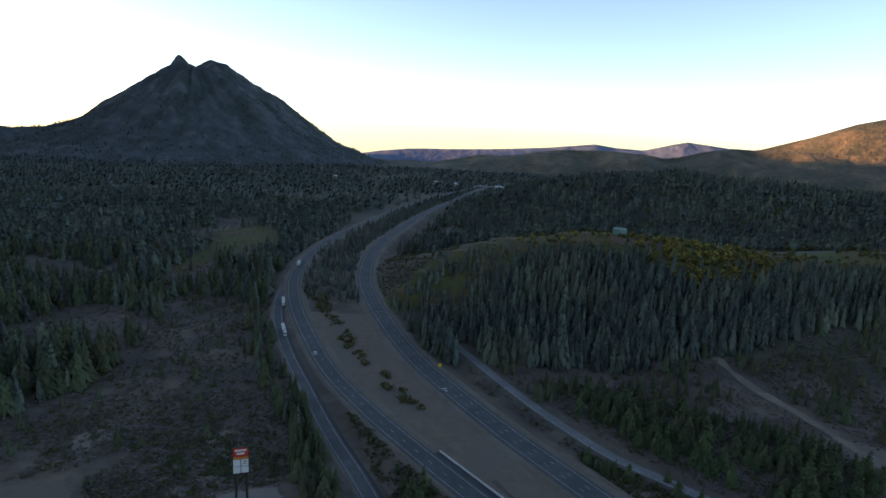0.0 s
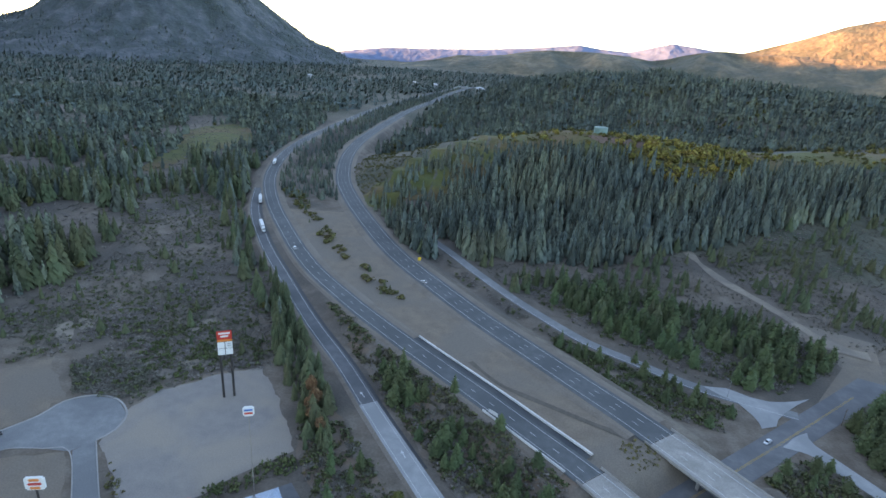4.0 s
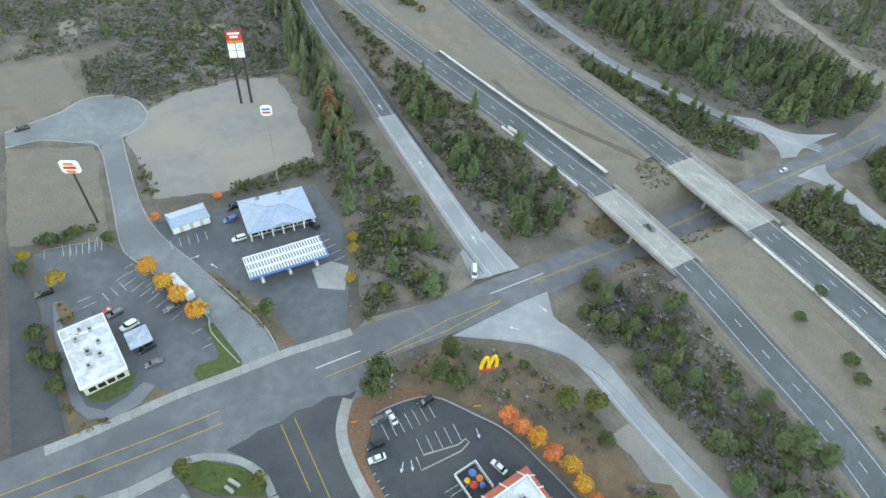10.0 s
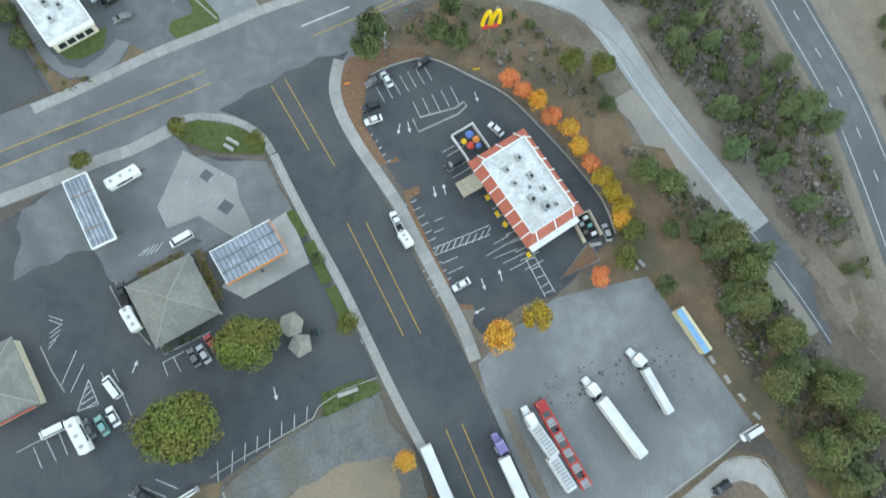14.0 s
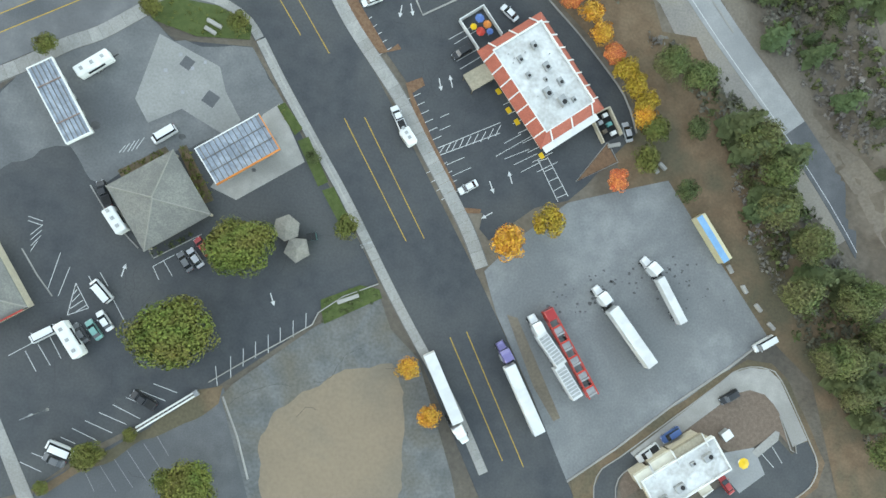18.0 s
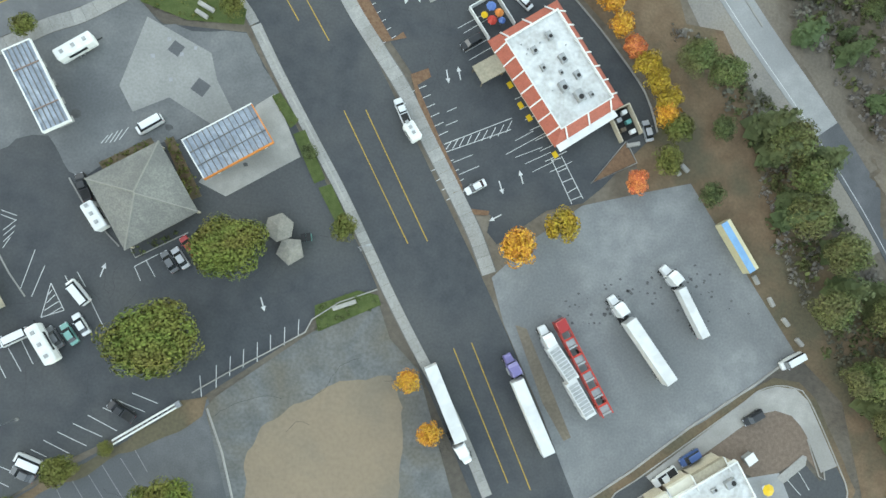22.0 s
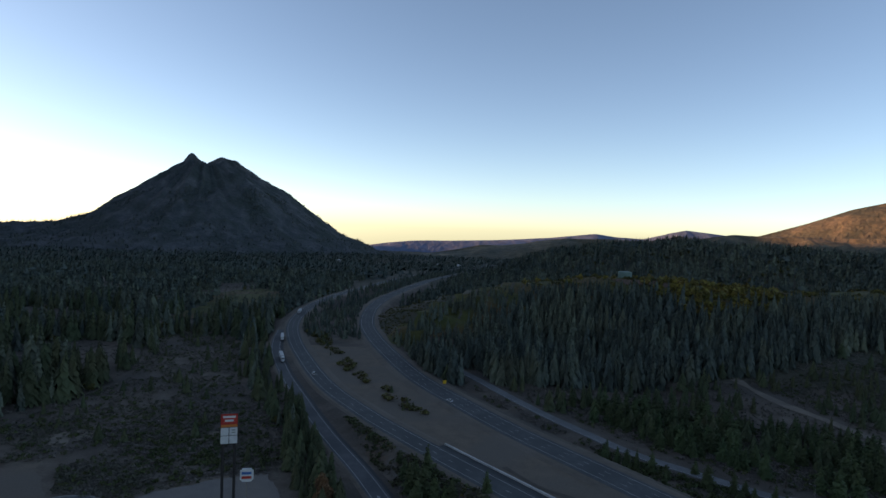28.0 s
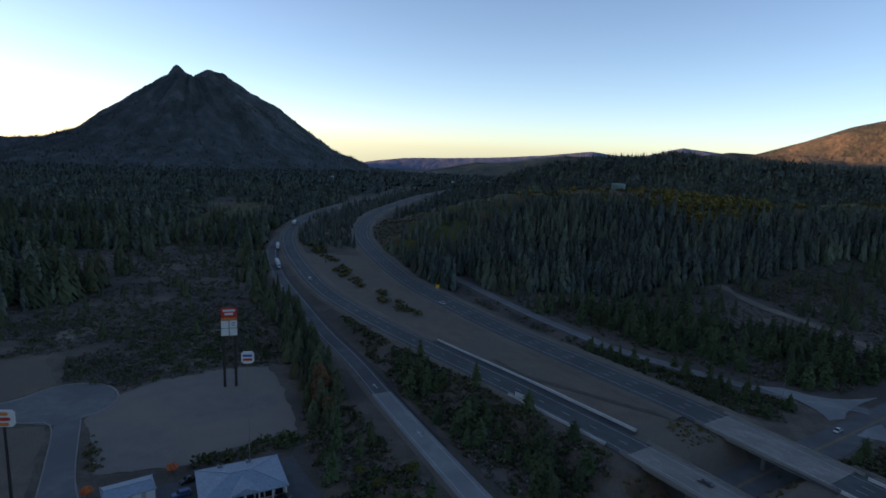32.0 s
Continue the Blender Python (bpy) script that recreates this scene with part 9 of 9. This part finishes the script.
def car(kind, p, label, category="car"):
    """A parked road car of one kind, nose towards +x."""
    th = thing({"pickup": "pickup_truck", "van": "van", "suv": "suv"}.get(kind, "sedan"), Matrix(), label, category, "parked cars")
    L, H, hw = {"sedan": (4.7, 1.45, 0.9), "suv": (4.9, 1.8, 0.96), "van": (5.6, 2.3, 1.02), "pickup": (5.8, 1.85, 1.0)}[kind]
    belt = H * 0.6
    body = [(-L / 2, hw * 0.9, 0.35, belt * 0.9, hw * 0.8), (-L / 2 + 0.25, hw, 0.25, belt, hw * 0.86), (0, hw, 0.22, belt, hw * 0.88), (L / 2 - 1.0, hw, 0.25, belt * (0.96 if kind != "van" else 1.0), hw * 0.85), (L / 2 - 0.15, hw * 0.92, 0.3, belt * 0.78, hw * 0.75), (L / 2, hw * 0.8, 0.4, belt * 0.65, hw * 0.65)]
    b = loft(body, p, "body", th)
    cab = {"sedan": (-1.75, -1.05, 0.45, 1.25), "suv": (-2.3, -2.0, 0.55, 1.3), "van": (-2.7, -2.6, 1.5, 2.2), "pickup": (-0.5, -0.3, 0.9, 1.65)}[kind]
    loft([(cab[0], hw * 0.84, belt - 0.06, belt + 0.02, hw * 0.82), (cab[1], hw * 0.84, belt - 0.06, H - 0.07, hw * 0.68), (cab[2], hw * 0.84, belt - 0.06, H - 0.07, hw * 0.68), (cab[3], hw * 0.84, belt - 0.06, belt + 0.02, hw * 0.8)], M_GLASS, "glazing", b, "dark tinted glass")
    loft([(cab[1] - 0.05, hw * 0.7, H - 0.1, H - 0.02, hw * 0.6), ((cab[1] + cab[2]) / 2, hw * 0.72, H - 0.1, H, hw * 0.62), (cab[2] + 0.05, hw * 0.7, H - 0.1, H - 0.02, hw * 0.6)], p, "roof", b)
    if kind == "pickup":
        box("bed", -L / 2 + 0.25, -0.7, -hw * 0.78, hw * 0.78, belt + 0.004, belt + 0.02, M_BLACK, b, "black bed liner")
    for x in (-L / 2 + 0.95, L / 2 - 0.95):
        for s in (-1, 1):
            wheel(th, x, s * (hw - 0.1))
    for s in (-1, 1):
        box("headlight", L / 2 - 0.16, L / 2 - 0.02, s * hw * 0.62 - 0.16, s * hw * 0.62 + 0.16, belt * 0.62, belt * 0.76, M_LAMP, b)
        box("tail_light", -L / 2 - 0.02, -L / 2 + 0.06, s * hw * 0.72 - 0.12, s * hw * 0.72 + 0.12, belt * 0.7, belt * 0.88, M_TAIL, b)
        box("mirror", cab[3] - 0.55, cab[3] - 0.4, s * (hw + 0.09) - 0.09, s * (hw + 0.09) + 0.09, belt + 0.02, belt + 0.18, p, b)
    return th


def park(kind, p, label, spots):
    first = car(kind, p, label)
    for k, (x, y, a) in enumerate(spots):
        z = (float(free_z(y)) + 0.1) if abs(dist_line(np.array([x]), np.array([y]), WAY_A)[0][0]) < 8 or abs(dist_line(np.array([x]), np.array([y]), WAY_B)[0][0]) < 9 else (zc((x, y)) + 0.06 if dist_line(np.array([x]), np.array([y]), WAY_C)[0][0] < 5 else 0.05)
        if k == 0:
            first.matrix_world = place(x, y, a, z)
        else:
            copy_thing(first, place(x, y, a, z))


park("sedan", P_WHITE, "white sedan parked in a stall", [(14.5, 20.1, -145), (-60.2, -17.5, 129), (-11.8, 60.4, -152), (-9.7, 72.3, 127), (143.1, 208.9, -143), (-17, 341.4, 134), (20.1, 62, 143)])
park("suv", P_WHITE, "white sport utility vehicle parked in a stall", [(-90.9, 91.5, -130), (-71.5, 131.3, -145), (-91.5, 91.5, -129), (-114.2, 385, 120)])
park("van", P_WHITE, "white van standing on the pavement", [(-61.6, -11.3, 136), (-53.1, 23.9, -141), (87.5, -8.6, -147), (10.4, 128.6, -87), (-65.5, -44.8, 162), (-72, -21.4, -147)])
park("sedan", P_SILVER, "silver sedan parked beside the store", [(-43.3, -2.2, 131), (50.6, 37.4, 110), (50.9, 37.5, 95)][:2])
park("sedan", P_GREY, "dark grey sedan parked in a stall", [(-45.3, -3.2, 129), (-64.8, -20.6, 131), (-78.9, 80.2, -145), (-13.1, 71.2, -141), (-97.3, 95.3, -131), (72.5, 154, 131), (-82, 99.5, -131), (-66.4, -47.2, 160)])
park("suv", P_BLACK, "black sport utility vehicle parked in a stall", [(-82.8, 84.7, -134), (-12.8, 64, -151), (-121.2, 99.3, -144), (79.9, -21.6, -146), (-1, 78.2, -139), (-48.2, 141.6, 157), (9.9, 51.1, -141)])
park("suv", P_BLUE, "blue car in the drive-through lane", [(66.6, -31.4, -144), (-77.4, 139.8, -144), (66.6, -31.2, -145)][:2])
park("sedan", P_TEAL, "teal green sedan parked in a stall", [(-62.1, -19.6, 131)])
park("sedan", P_RED, "red car parked in a stall", [(80.7, -41.5, 130), (-42, 0.4, 134), (-100.3, 94.9, -123)])
park("pickup", P_BLACK, "dark pickup truck parked at the kerb", [(-174.2, 176.4, -139), (-63.9, 9.6, 117), (-78.6, 146.7, -133), (-50.0, -33.4, 152)])
park("pickup", P_WHITE, "white pickup truck at the kerb", [(-2.8, 34, 120), (61.5, -35.8, -141)])


def box_trailer(L, material, label, name="trailer", z1=4.1, w=2.6, ribs=None, group=""):
    th = thing(name, Matrix(), label, "trailer", group)
    bm = bmesh.new()
    box_bm(bm, -L / 2, L / 2, -w / 2, w / 2, 1.2, z1, bevel=0.06)
    b = part("box_body", bm, material, th)
    box("chassis", -L / 2 + 0.2, L / 2 - 0.4, -0.5, 0.5, 0.85, 1.2, M_BLACK, th)
    for x in (-L / 2 + 1.3, -L / 2 + 2.6):
        for s in (-1, 1):
            wheel(th, x, s * (w / 2 - 0.3), 0.5, 0.5)
    for s in (-1, 1):
        box("tail_light", -L / 2 - 0.03, -L / 2 + 0.01, s * 1.0 - 0.15, s * 1.0 + 0.15, 1.25, 1.4, M_TAIL, b)
        box("landing_leg", L / 2 - 3.0, L / 2 - 2.8, s * 0.8 - 0.08, s * 0.8 + 0.08, 0, 1.2, M_STEEL, th)
        box("side_rail", -L / 2 + 0.1, L / 2 - 0.1, s * w / 2 - 0.02, s * w / 2 + 0.02, 1.2, 1.35, M_STEEL, b)
    if ribs:
        for k in range(ribs):
            x = -L / 2 + 0.5 + (L - 1.0) * (k + 0.5) / ribs
            box("roof_slat", x - 0.28, x + 0.28, -w / 2 + 0.25, w / 2 - 0.25, z1, z1 + 0.08, M_HVAC, b, "grey roof slat")
    return th


def tractor(p, label, group=""):
    th = thing("semi_truck", Matrix(), label, "truck", group)
    c = loft([(-1.6, 1.22, 0.9, 3.7, 1.1), (0.4, 1.22, 0.9, 3.75, 1.1), (1.1, 1.22, 0.9, 3.2, 1.0)], p, "cab", th)
    loft([(1.1, 1.0, 0.8, 2.1, 0.85), (2.4, 0.95, 0.8, 1.9, 0.75), (2.9, 0.85, 0.8, 1.6, 0.6)], p, "hood", th)
    box("windscreen", 1.08, 1.18, -0.95, 0.95, 2.15, 2.95, M_GLASS, c)
    loft([(-1.5, 1.1, 3.65, 4.05, 0.9), (-0.6, 1.1, 3.65, 4.0, 0.9), (0.3, 1.0, 3.65, 3.75, 0.9)], p, "wind_deflector", c)
    box("chassis", -4.3, 1.0, -0.5, 0.5, 0.7, 1.0, M_BLACK, th)
    for x, r in ((2.0, 0.5), (-2.6, 0.5), (-3.8, 0.5)):
        for s in (-1, 1):
            wheel(th, x, s * 0.98, r, 0.42)
    for s in (-1, 1):
        cyl("fuel_tank", 0.33, 1.5, M_RIM, th, (-1.3, s * 1.05, 0.75), rot=(0, 90, 0), seg=12)
        cyl("exhaust_stack", 0.08, 2.8, M_RIM, th, (-1.75, s * 0.95, 1.2), seg=8)
        box("mirror", 0.9, 1.0, s * 1.42 - 0.1, s * 1.42 + 0.1, 2.0, 2.8, M_BLACK, c)
        box("headlight", 2.75, 2.9, s * 0.66 - 0.15, s * 0.66 + 0.15, 0.95, 1.2, M_LAMP, th)
    return th


def rig(p, trailers, spot_cab, label):
    """A tractor and its trailers, each at its own place."""
    x, y, a = spot_cab
    t = tractor(p, label, "parked trucks")
    t.matrix_world = place(x, y, a, 0.05)
    for L, mm, lab, (tx, ty, ta), kw in trailers:
        b = box_trailer(L, mm, lab, group="parked trucks", **kw)
        b.matrix_world = place(tx, ty, ta, 0.05)


M_TRAILER = mat("white_trailer_skin", (0.66, 0.67, 0.67), (0.60, 0.61, 0.61), 0.5, 0.5, c3=(0.55, 0.55, 0.54), big=0.3)
rig(P_WHITE, [(16.2, M_TRAILER, "long white box trailer at the kerb", (13.2, -24.9, -61), {})], (17.8, -34.2, -54), "white semi truck parked at the kerb")
rig(P_PURPLE, [(16.2, M_TRAILER, "long white box trailer behind the purple cab", (31.3, -25.8, 120), {})], (26.4, -16.4, 123), "purple semi truck parked on the street")
rig(P_WHITE, [(8.2, M_TRAILER, "white drop trailer with slatted top", (36.2, -14.3, 130), {"ribs": 9}), (8.2, M_TRAILER, "second white drop trailer with slatted top", (40.7, -21.1, 127), {"ribs": 9})], (33, -9.8, 122), "white semi truck with two slatted trailers")
rig(P_WHITE, [(15.5, M_TRAILER, "long white box trailer in the lot", (54.6, -9.9, 131), {})], (47.5, -1.7, 130), "white semi truck parked in the lot")
rig(P_WHITE, [(11.5, M_TRAILER, "narrow white tank trailer in the lot", (63.3, -0.8, 123), {"z1": 3.4, "w": 1.9})], (58.5, 6.2, 137), "white semi truck parked in the lot")


def lattice_truck(spot):
    """A long red open car-carrier frame."""
    x, y, a = spot
    th = thing("car_carrier", place(x, y, a, 0.05), "long red open-frame car carrier trailer", "trailer", "parked trucks")
    L = 22.0
    for s in (-1, 1):
        box("rail", -L / 2, L / 2, s * 1.15 - 0.13, s * 1.15 + 0.13, 2.6, 2.9, M_REDPAINT, th, "red frame rail")
        box("lower_rail", -L / 2, L / 2, s * 1.15 - 0.1, s * 1.15 + 0.1, 0.9, 1.1, M_REDPAINT, th)
    for k in range(12):
        xx = -L / 2 + 0.5 + (L - 1) * k / 11
        box("cross_bar", xx - 0.18, xx + 0.18, -1.05, 1.05, 2.62, 2.84, M_REDPAINT if k % 2 else M_HVAC, th)
        if k % 2:
            for s in (-1, 1):
                box("upright", xx - 0.1, xx + 0.1, s * 1.15 - 0.1, s * 1.15 + 0.1, 1.1, 2.6, M_REDPAINT, th)
        elif k < 11:
            box("ramp_plate", xx + 0.25, xx + 1.6, -0.95, 0.95, 2.45, 2.55, M_HVAC, th, "grey ramp plate")
    for xx in (-L / 2 + 2, -L / 2 + 3.3, 3.0, 4.3, 9.2):
        for s in (-1, 1):
            wheel(th, xx, s * 0.95, 0.48, 0.4)
    box("cab", L / 2 - 2.6, L / 2, -1.2, 1.2, 0.8, 3.3, P_RED, th, "red cab", bevel=0.15)
    box("windscreen", L / 2, L / 2 + 0.03, -1.0, 1.0, 2.0, 2.9, M_GLASS, th)


lattice_truck((41, -14.8, 124))
b = box_trailer(11.0, M_TRAILER, "white box trailer beside the orange trees", group="parked trucks")
b.matrix_world = place(*(-81.1, 106.3, -37), 0.05)
t = tractor(P_TEAL, "teal semi truck by the orange trees", "parked trucks")
t.matrix_world = place(*(-72.6, 100.2, -34), 0.05)
for k, spot in enumerate(((-205.4, 628.4, 102), (-174, 487.8, 109), (-151.5, 424.4, -65))):
    b = box_trailer(15.5, M_TRAILER, "white semi trailer on the freeway", group="freeway trucks")
    b.matrix_world = place(*spot, float(free_z(spot[1])) + 0.1)
    t = tractor(P_WHITE, "white semi truck on the freeway", "freeway trucks")
    d = np.array([math.cos(radians(spot[2])), math.sin(radians(spot[2]))]) * 11.5
    t.matrix_world = place(spot[0] + d[0], spot[1] + d[1], spot[2], float(free_z(spot[1])) + 0.1)


def camper(spot, L, label):
    x, y, a = spot
    th = thing("camper", place(x, y, a, 0.05), label, "camper")
    bm = bmesh.new()
    box_bm(bm, -L / 2, L / 2, -1.25, 1.25, 0.6, 3.1, bevel=0.25)
    b = part("shell", bm, M_WHITEPAINT, th, "white moulded shell")
    for k in range(3):
        box("roof_vent", -L / 2 + 1.2 + k * L / 3.2, -L / 2 + 1.9 + k * L / 3.2, -0.35, 0.35, 3.1, 3.3, M_HVAC, b)
    for s in (-1, 1):
        box("window", -L / 4, L / 4, s * 1.25 - 0.02, s * 1.25 + 0.02, 1.6, 2.4, M_GLASS, b)
        box("stripe", -L / 2 + 0.3, L / 2 - 0.3, s * 1.25 - 0.012, s * 1.25 + 0.012, 1.1, 1.25, M_HVAC, b)
        for xx in (-0.5, 0.5):
            wheel(th, xx, s * 1.05, 0.36, 0.25)
    box("drawbar", L / 2, L / 2 + 1.2, -0.1, 0.1, 0.45, 0.6, M_BLACK, th)


camper((-69.1, 37.1, 40), 8.0, "white camper trailer parked in the forecourt")
camper((-65.9, -21.9, 128), 8.2, "white motor home parked in the stalls")
camper((-60.1, 4, 129), 6.0, "white delivery trailer behind the store")
camper((-0.2, 29.6, 129), 4.0, "small white cargo trailer behind the pickup")

# ---- loose things ----
def container():
    x, y, a = (72.6, 14.6, 127)
    th = thing("storage_container", place(x, y, a, 0.03), "blue and cream storage container at the lot's edge", "container")
    box("body", -6.1, 6.1, -1.22, 1.22, 0.0, 2.55, mat("cream_paint", (0.66, 0.58, 0.38), (0.6, 0.52, 0.34), 1.0, 0.6), th, "cream steel sides", bevel=0.03)
    box("roof", -6.1, 6.1, -0.35, 1.22, 2.55, 2.62, mat("sky_blue_paint", (0.12, 0.34, 0.55), (0.15, 0.40, 0.62), 0.6, 0.6), th, "blue roof sheet")
    for k in range(22):
        xx = -5.8 + k * 0.553
        for s in (-1, 1):
            box("corrugation", xx, xx + 0.2, s * 1.24 - 0.02, s * 1.24 + 0.02, 0.15, 2.4, MATS["cream_paint"], th)


container()


def block(x, y, a, L=2.2, label="white concrete block at the lot's edge"):
    th = box("concrete_block", -L / 2, L / 2, -0.45, 0.45, 0, 0.8, M_CONC, None, bevel=0.12)
    th.matrix_world = place(x, y, a, float(land(x, y)) + 0.02)
    return tagged(th, label, "block", "edge blocks")


for s in ((78.2, 8, 124), (82.1, 3.6, 125), (85.8, -0.4, 135), (89.3, -4.4, 139), (58.2, 29.5, 131), (59.9, 30.4, 141)):
    block(*s)
block(*(47.8, 34, -163), 3.0, "white beam lying by the bins")
block(*(-9.6, -7.8, -155), 5.0, "white bench-like block in the planting bed")
boom = thing("steel_boom", place(-45.2, -35.3, 37.2, 0.06), "long white lattice boom lying at the lot's edge", "boom")
for s_, L_ in ((-0.42, 7.2), (0.3, 7.0)):
    cyl("tube", 0.2, 2 * L_, M_WHITEPAINT, boom, (-L_, s_, 0.4), (0, 90, 0), seg=8)
for k in range(12):
    box("brace", -6.3 + k * 1.1, -6.15 + k * 1.1, -0.5, 0.4, 0.3, 0.5, M_STEEL, boom)
for x_ in (-5.5, 0.2, 5.6):
    box("support", x_, x_ + 0.3, -0.7, 0.6, 0.0, 0.22, M_WOOD, boom, "timber support")
box("head", 6.6, 7.6, -0.7, 0.6, 0.1, 0.8, M_STEEL, boom, "steel boom head", bevel=0.08)
block(*(-46.5, 48.5, 155), 2.8, "white sign block in the planted corner")
block(*(-45.8, 50.2, 157), 3.6, "white sign block in the planted corner")


def lamp_post(x, y, h=9.0, turn=0.0, label="grey steel street lamp with a single arm"):
    z = float(land(x, y))
    th = thing("street_lamp", place(x, y, turn, z), label, "lamp", "street lamps")
    cyl("base", 0.3, 0.6, M_CONC, th, (0, 0, -0.1), seg=10)
    cyl("pole", 0.1, h, M_STEEL, th, (0, 0, 0.3), seg=8, r2=0.06)
    box("arm", 0, 2.0, -0.05, 0.05, h + 0.1, h + 0.2, M_STEEL, th)
    hd = box("head", 1.6, 2.5, -0.18, 0.18, h, h + 0.14, M_HVAC, th, bevel=0.04)
    box("lens", 1.7, 2.4, -0.13, 0.13, h - 0.02, h, M_LAMP, hd)


for (x, y), t in (([(47.5, 106.1)][0], 200), ([(-10.9, 78.2)][0], 90), ([(139.9, 242.3)][0], 120), ([(-69.4, -37.1)][0], 30), ([(237.9, 328.5)][0], 80), ([(-7.7, 3.9)][0], 20), ([(-100.3, 81.1)][0], 10), ([(-28.3, 108.5)][0], 180)):
    lamp_post(x, y, 9.0, t)


def road_sign(x, y, w, h, top, turn, material, label, z=None):
    zz = float(land(x, y)) if z is None else z
    th = thing("road_sign", place(x, y, turn, zz), label, "sign")
    for s in (-1, 1):
        cyl("post", 0.07, top, M_STEEL, th, (s * w * 0.35, 0.06, -0.1), seg=8)
    slab("panel", w, h, 0.06, material, th, (0, 0, top - h), "", 0.08)


P_GREEN = mat("sign_green", (0.02, 0.22, 0.12), None, 1, 0.5)
road_sign(*[(101.9, 169.6)][0], 2.4, 1.6, 3.2, 40, P_GREEN, "small green guide sign below the bridge")
road_sign(*[(-22.6, 376.3)][0], 2.4, 2.4, 4.0, 20, M_YELPAINT, "yellow warning sign at the freeway's edge")
road_sign(*[(22.1, 204.4)][0], 5.0, 1.8, 2.6, -42, M_WHITEPAINT, "white roadside panel beside the freeway", 6.4)
road_sign(*[(13.6, 78.7)][0], 2.2, 0.6, 0.9, 15, M_YELPAINT, "low yellow sign at the lot's entrance")
road_sign(*[(-19.6, 69.6)][0], 1.6, 0.9, 1.3, 20, M_ORGPAINT, "low orange sign at the lot's corner")
road_sign(*[(-29.4, 118.5)][0], 0.9, 1.4, 2.4, 0, M_WHITEPAINT, "white notice board by the bushes")
road_sign(*[(-6.6, 92.4)][0], 0.9, 1.2, 2.6, 0, M_TEAL, "teal marker sign by the pines")


def mast(x, y, h):
    z = float(land(x, y))
    th = thing("utility_pole", place(x, y, 30, z), "weathered wooden utility pole with a crossarm", "pole", "utility poles")
    cyl("pole", 0.18, h, M_WOOD, th, (0, 0, -0.3), seg=8, r2=0.11)
    box("crossarm", -1.2, 1.2, -0.06, 0.06, h - 1.2, h - 1.0, M_WOOD, th)
    for s in (-1.1, -0.6, 0.6, 1.1):
        cyl("insulator", 0.05, 0.2, M_GLASS, th, (s, 0, h - 1.0), seg=6)


for x, y in ([(235.9, 322.6)][0], [(137.3, 259.5)][0], [(46.7, 107.2)][0], [(185.3, 225.4)][0]):
    mast(x, y, 9.5)


def tank(x, y):
    z = float(land(x, y))
    th = thing("water_tank", place(x, y, 0, z), "pale green steel water tank on the hilltop", "tank")
    g = mat("tank_green", (0.20, 0.32, 0.28), (0.17, 0.28, 0.25), 0.3, 0.6)
    cyl("shell", 7.6, 8.0, g, th, (0, 0, -1), seg=40)
    cyl("roof", 7.8, 1.0, g, th, (0, 0, 7.0), seg=40, r2=0.4)
    cyl("hatch", 0.6, 0.5, M_HVAC, th, (3, 0, 7.4), seg=10)
    bm = bmesh.new()
    for k in range(30):
        box_bm(bm, 7.62, 7.7, -0.3, 0.3, k * 0.25, k * 0.25 + 0.04)
    part("ladder", bm, M_STEEL, th)


tank(160.0, 662.0)

# far buildings of the next town
M_FARWALL = mat("pale_siding", (0.55, 0.55, 0.53), (0.48, 0.48, 0.47), 0.1, 0.8)
for k, (az, r, L, W, H) in enumerate(((0.0, 2080, 42, 18, 9), (0.9, 2010, 55, 14, 8), (1.6, 2100, 38, 16, 9), (-0.4, 1960, 30, 14, 8), (2.0, 2050, 26, 12, 7), (-2.6, 2150, 36, 14, 8), (-4.6, 2250, 26, 12, 8), (-14.5, 2350, 24, 12, 8))):
    x, y, _ = polar(az, r)
    z = float(land(x, y))
    th = thing("town_building", place(x, y, 20 * k, z), "pale low town building in the far valley", "building", "town buildings")
    box("wall", -L / 2, L / 2, -W / 2, W / 2, -3, H + 6, M_FARWALL, th)
    hip_roof(th, L, W, H + 6, H + 9, M_WHITEROOF, 0.5, label="pale roof")
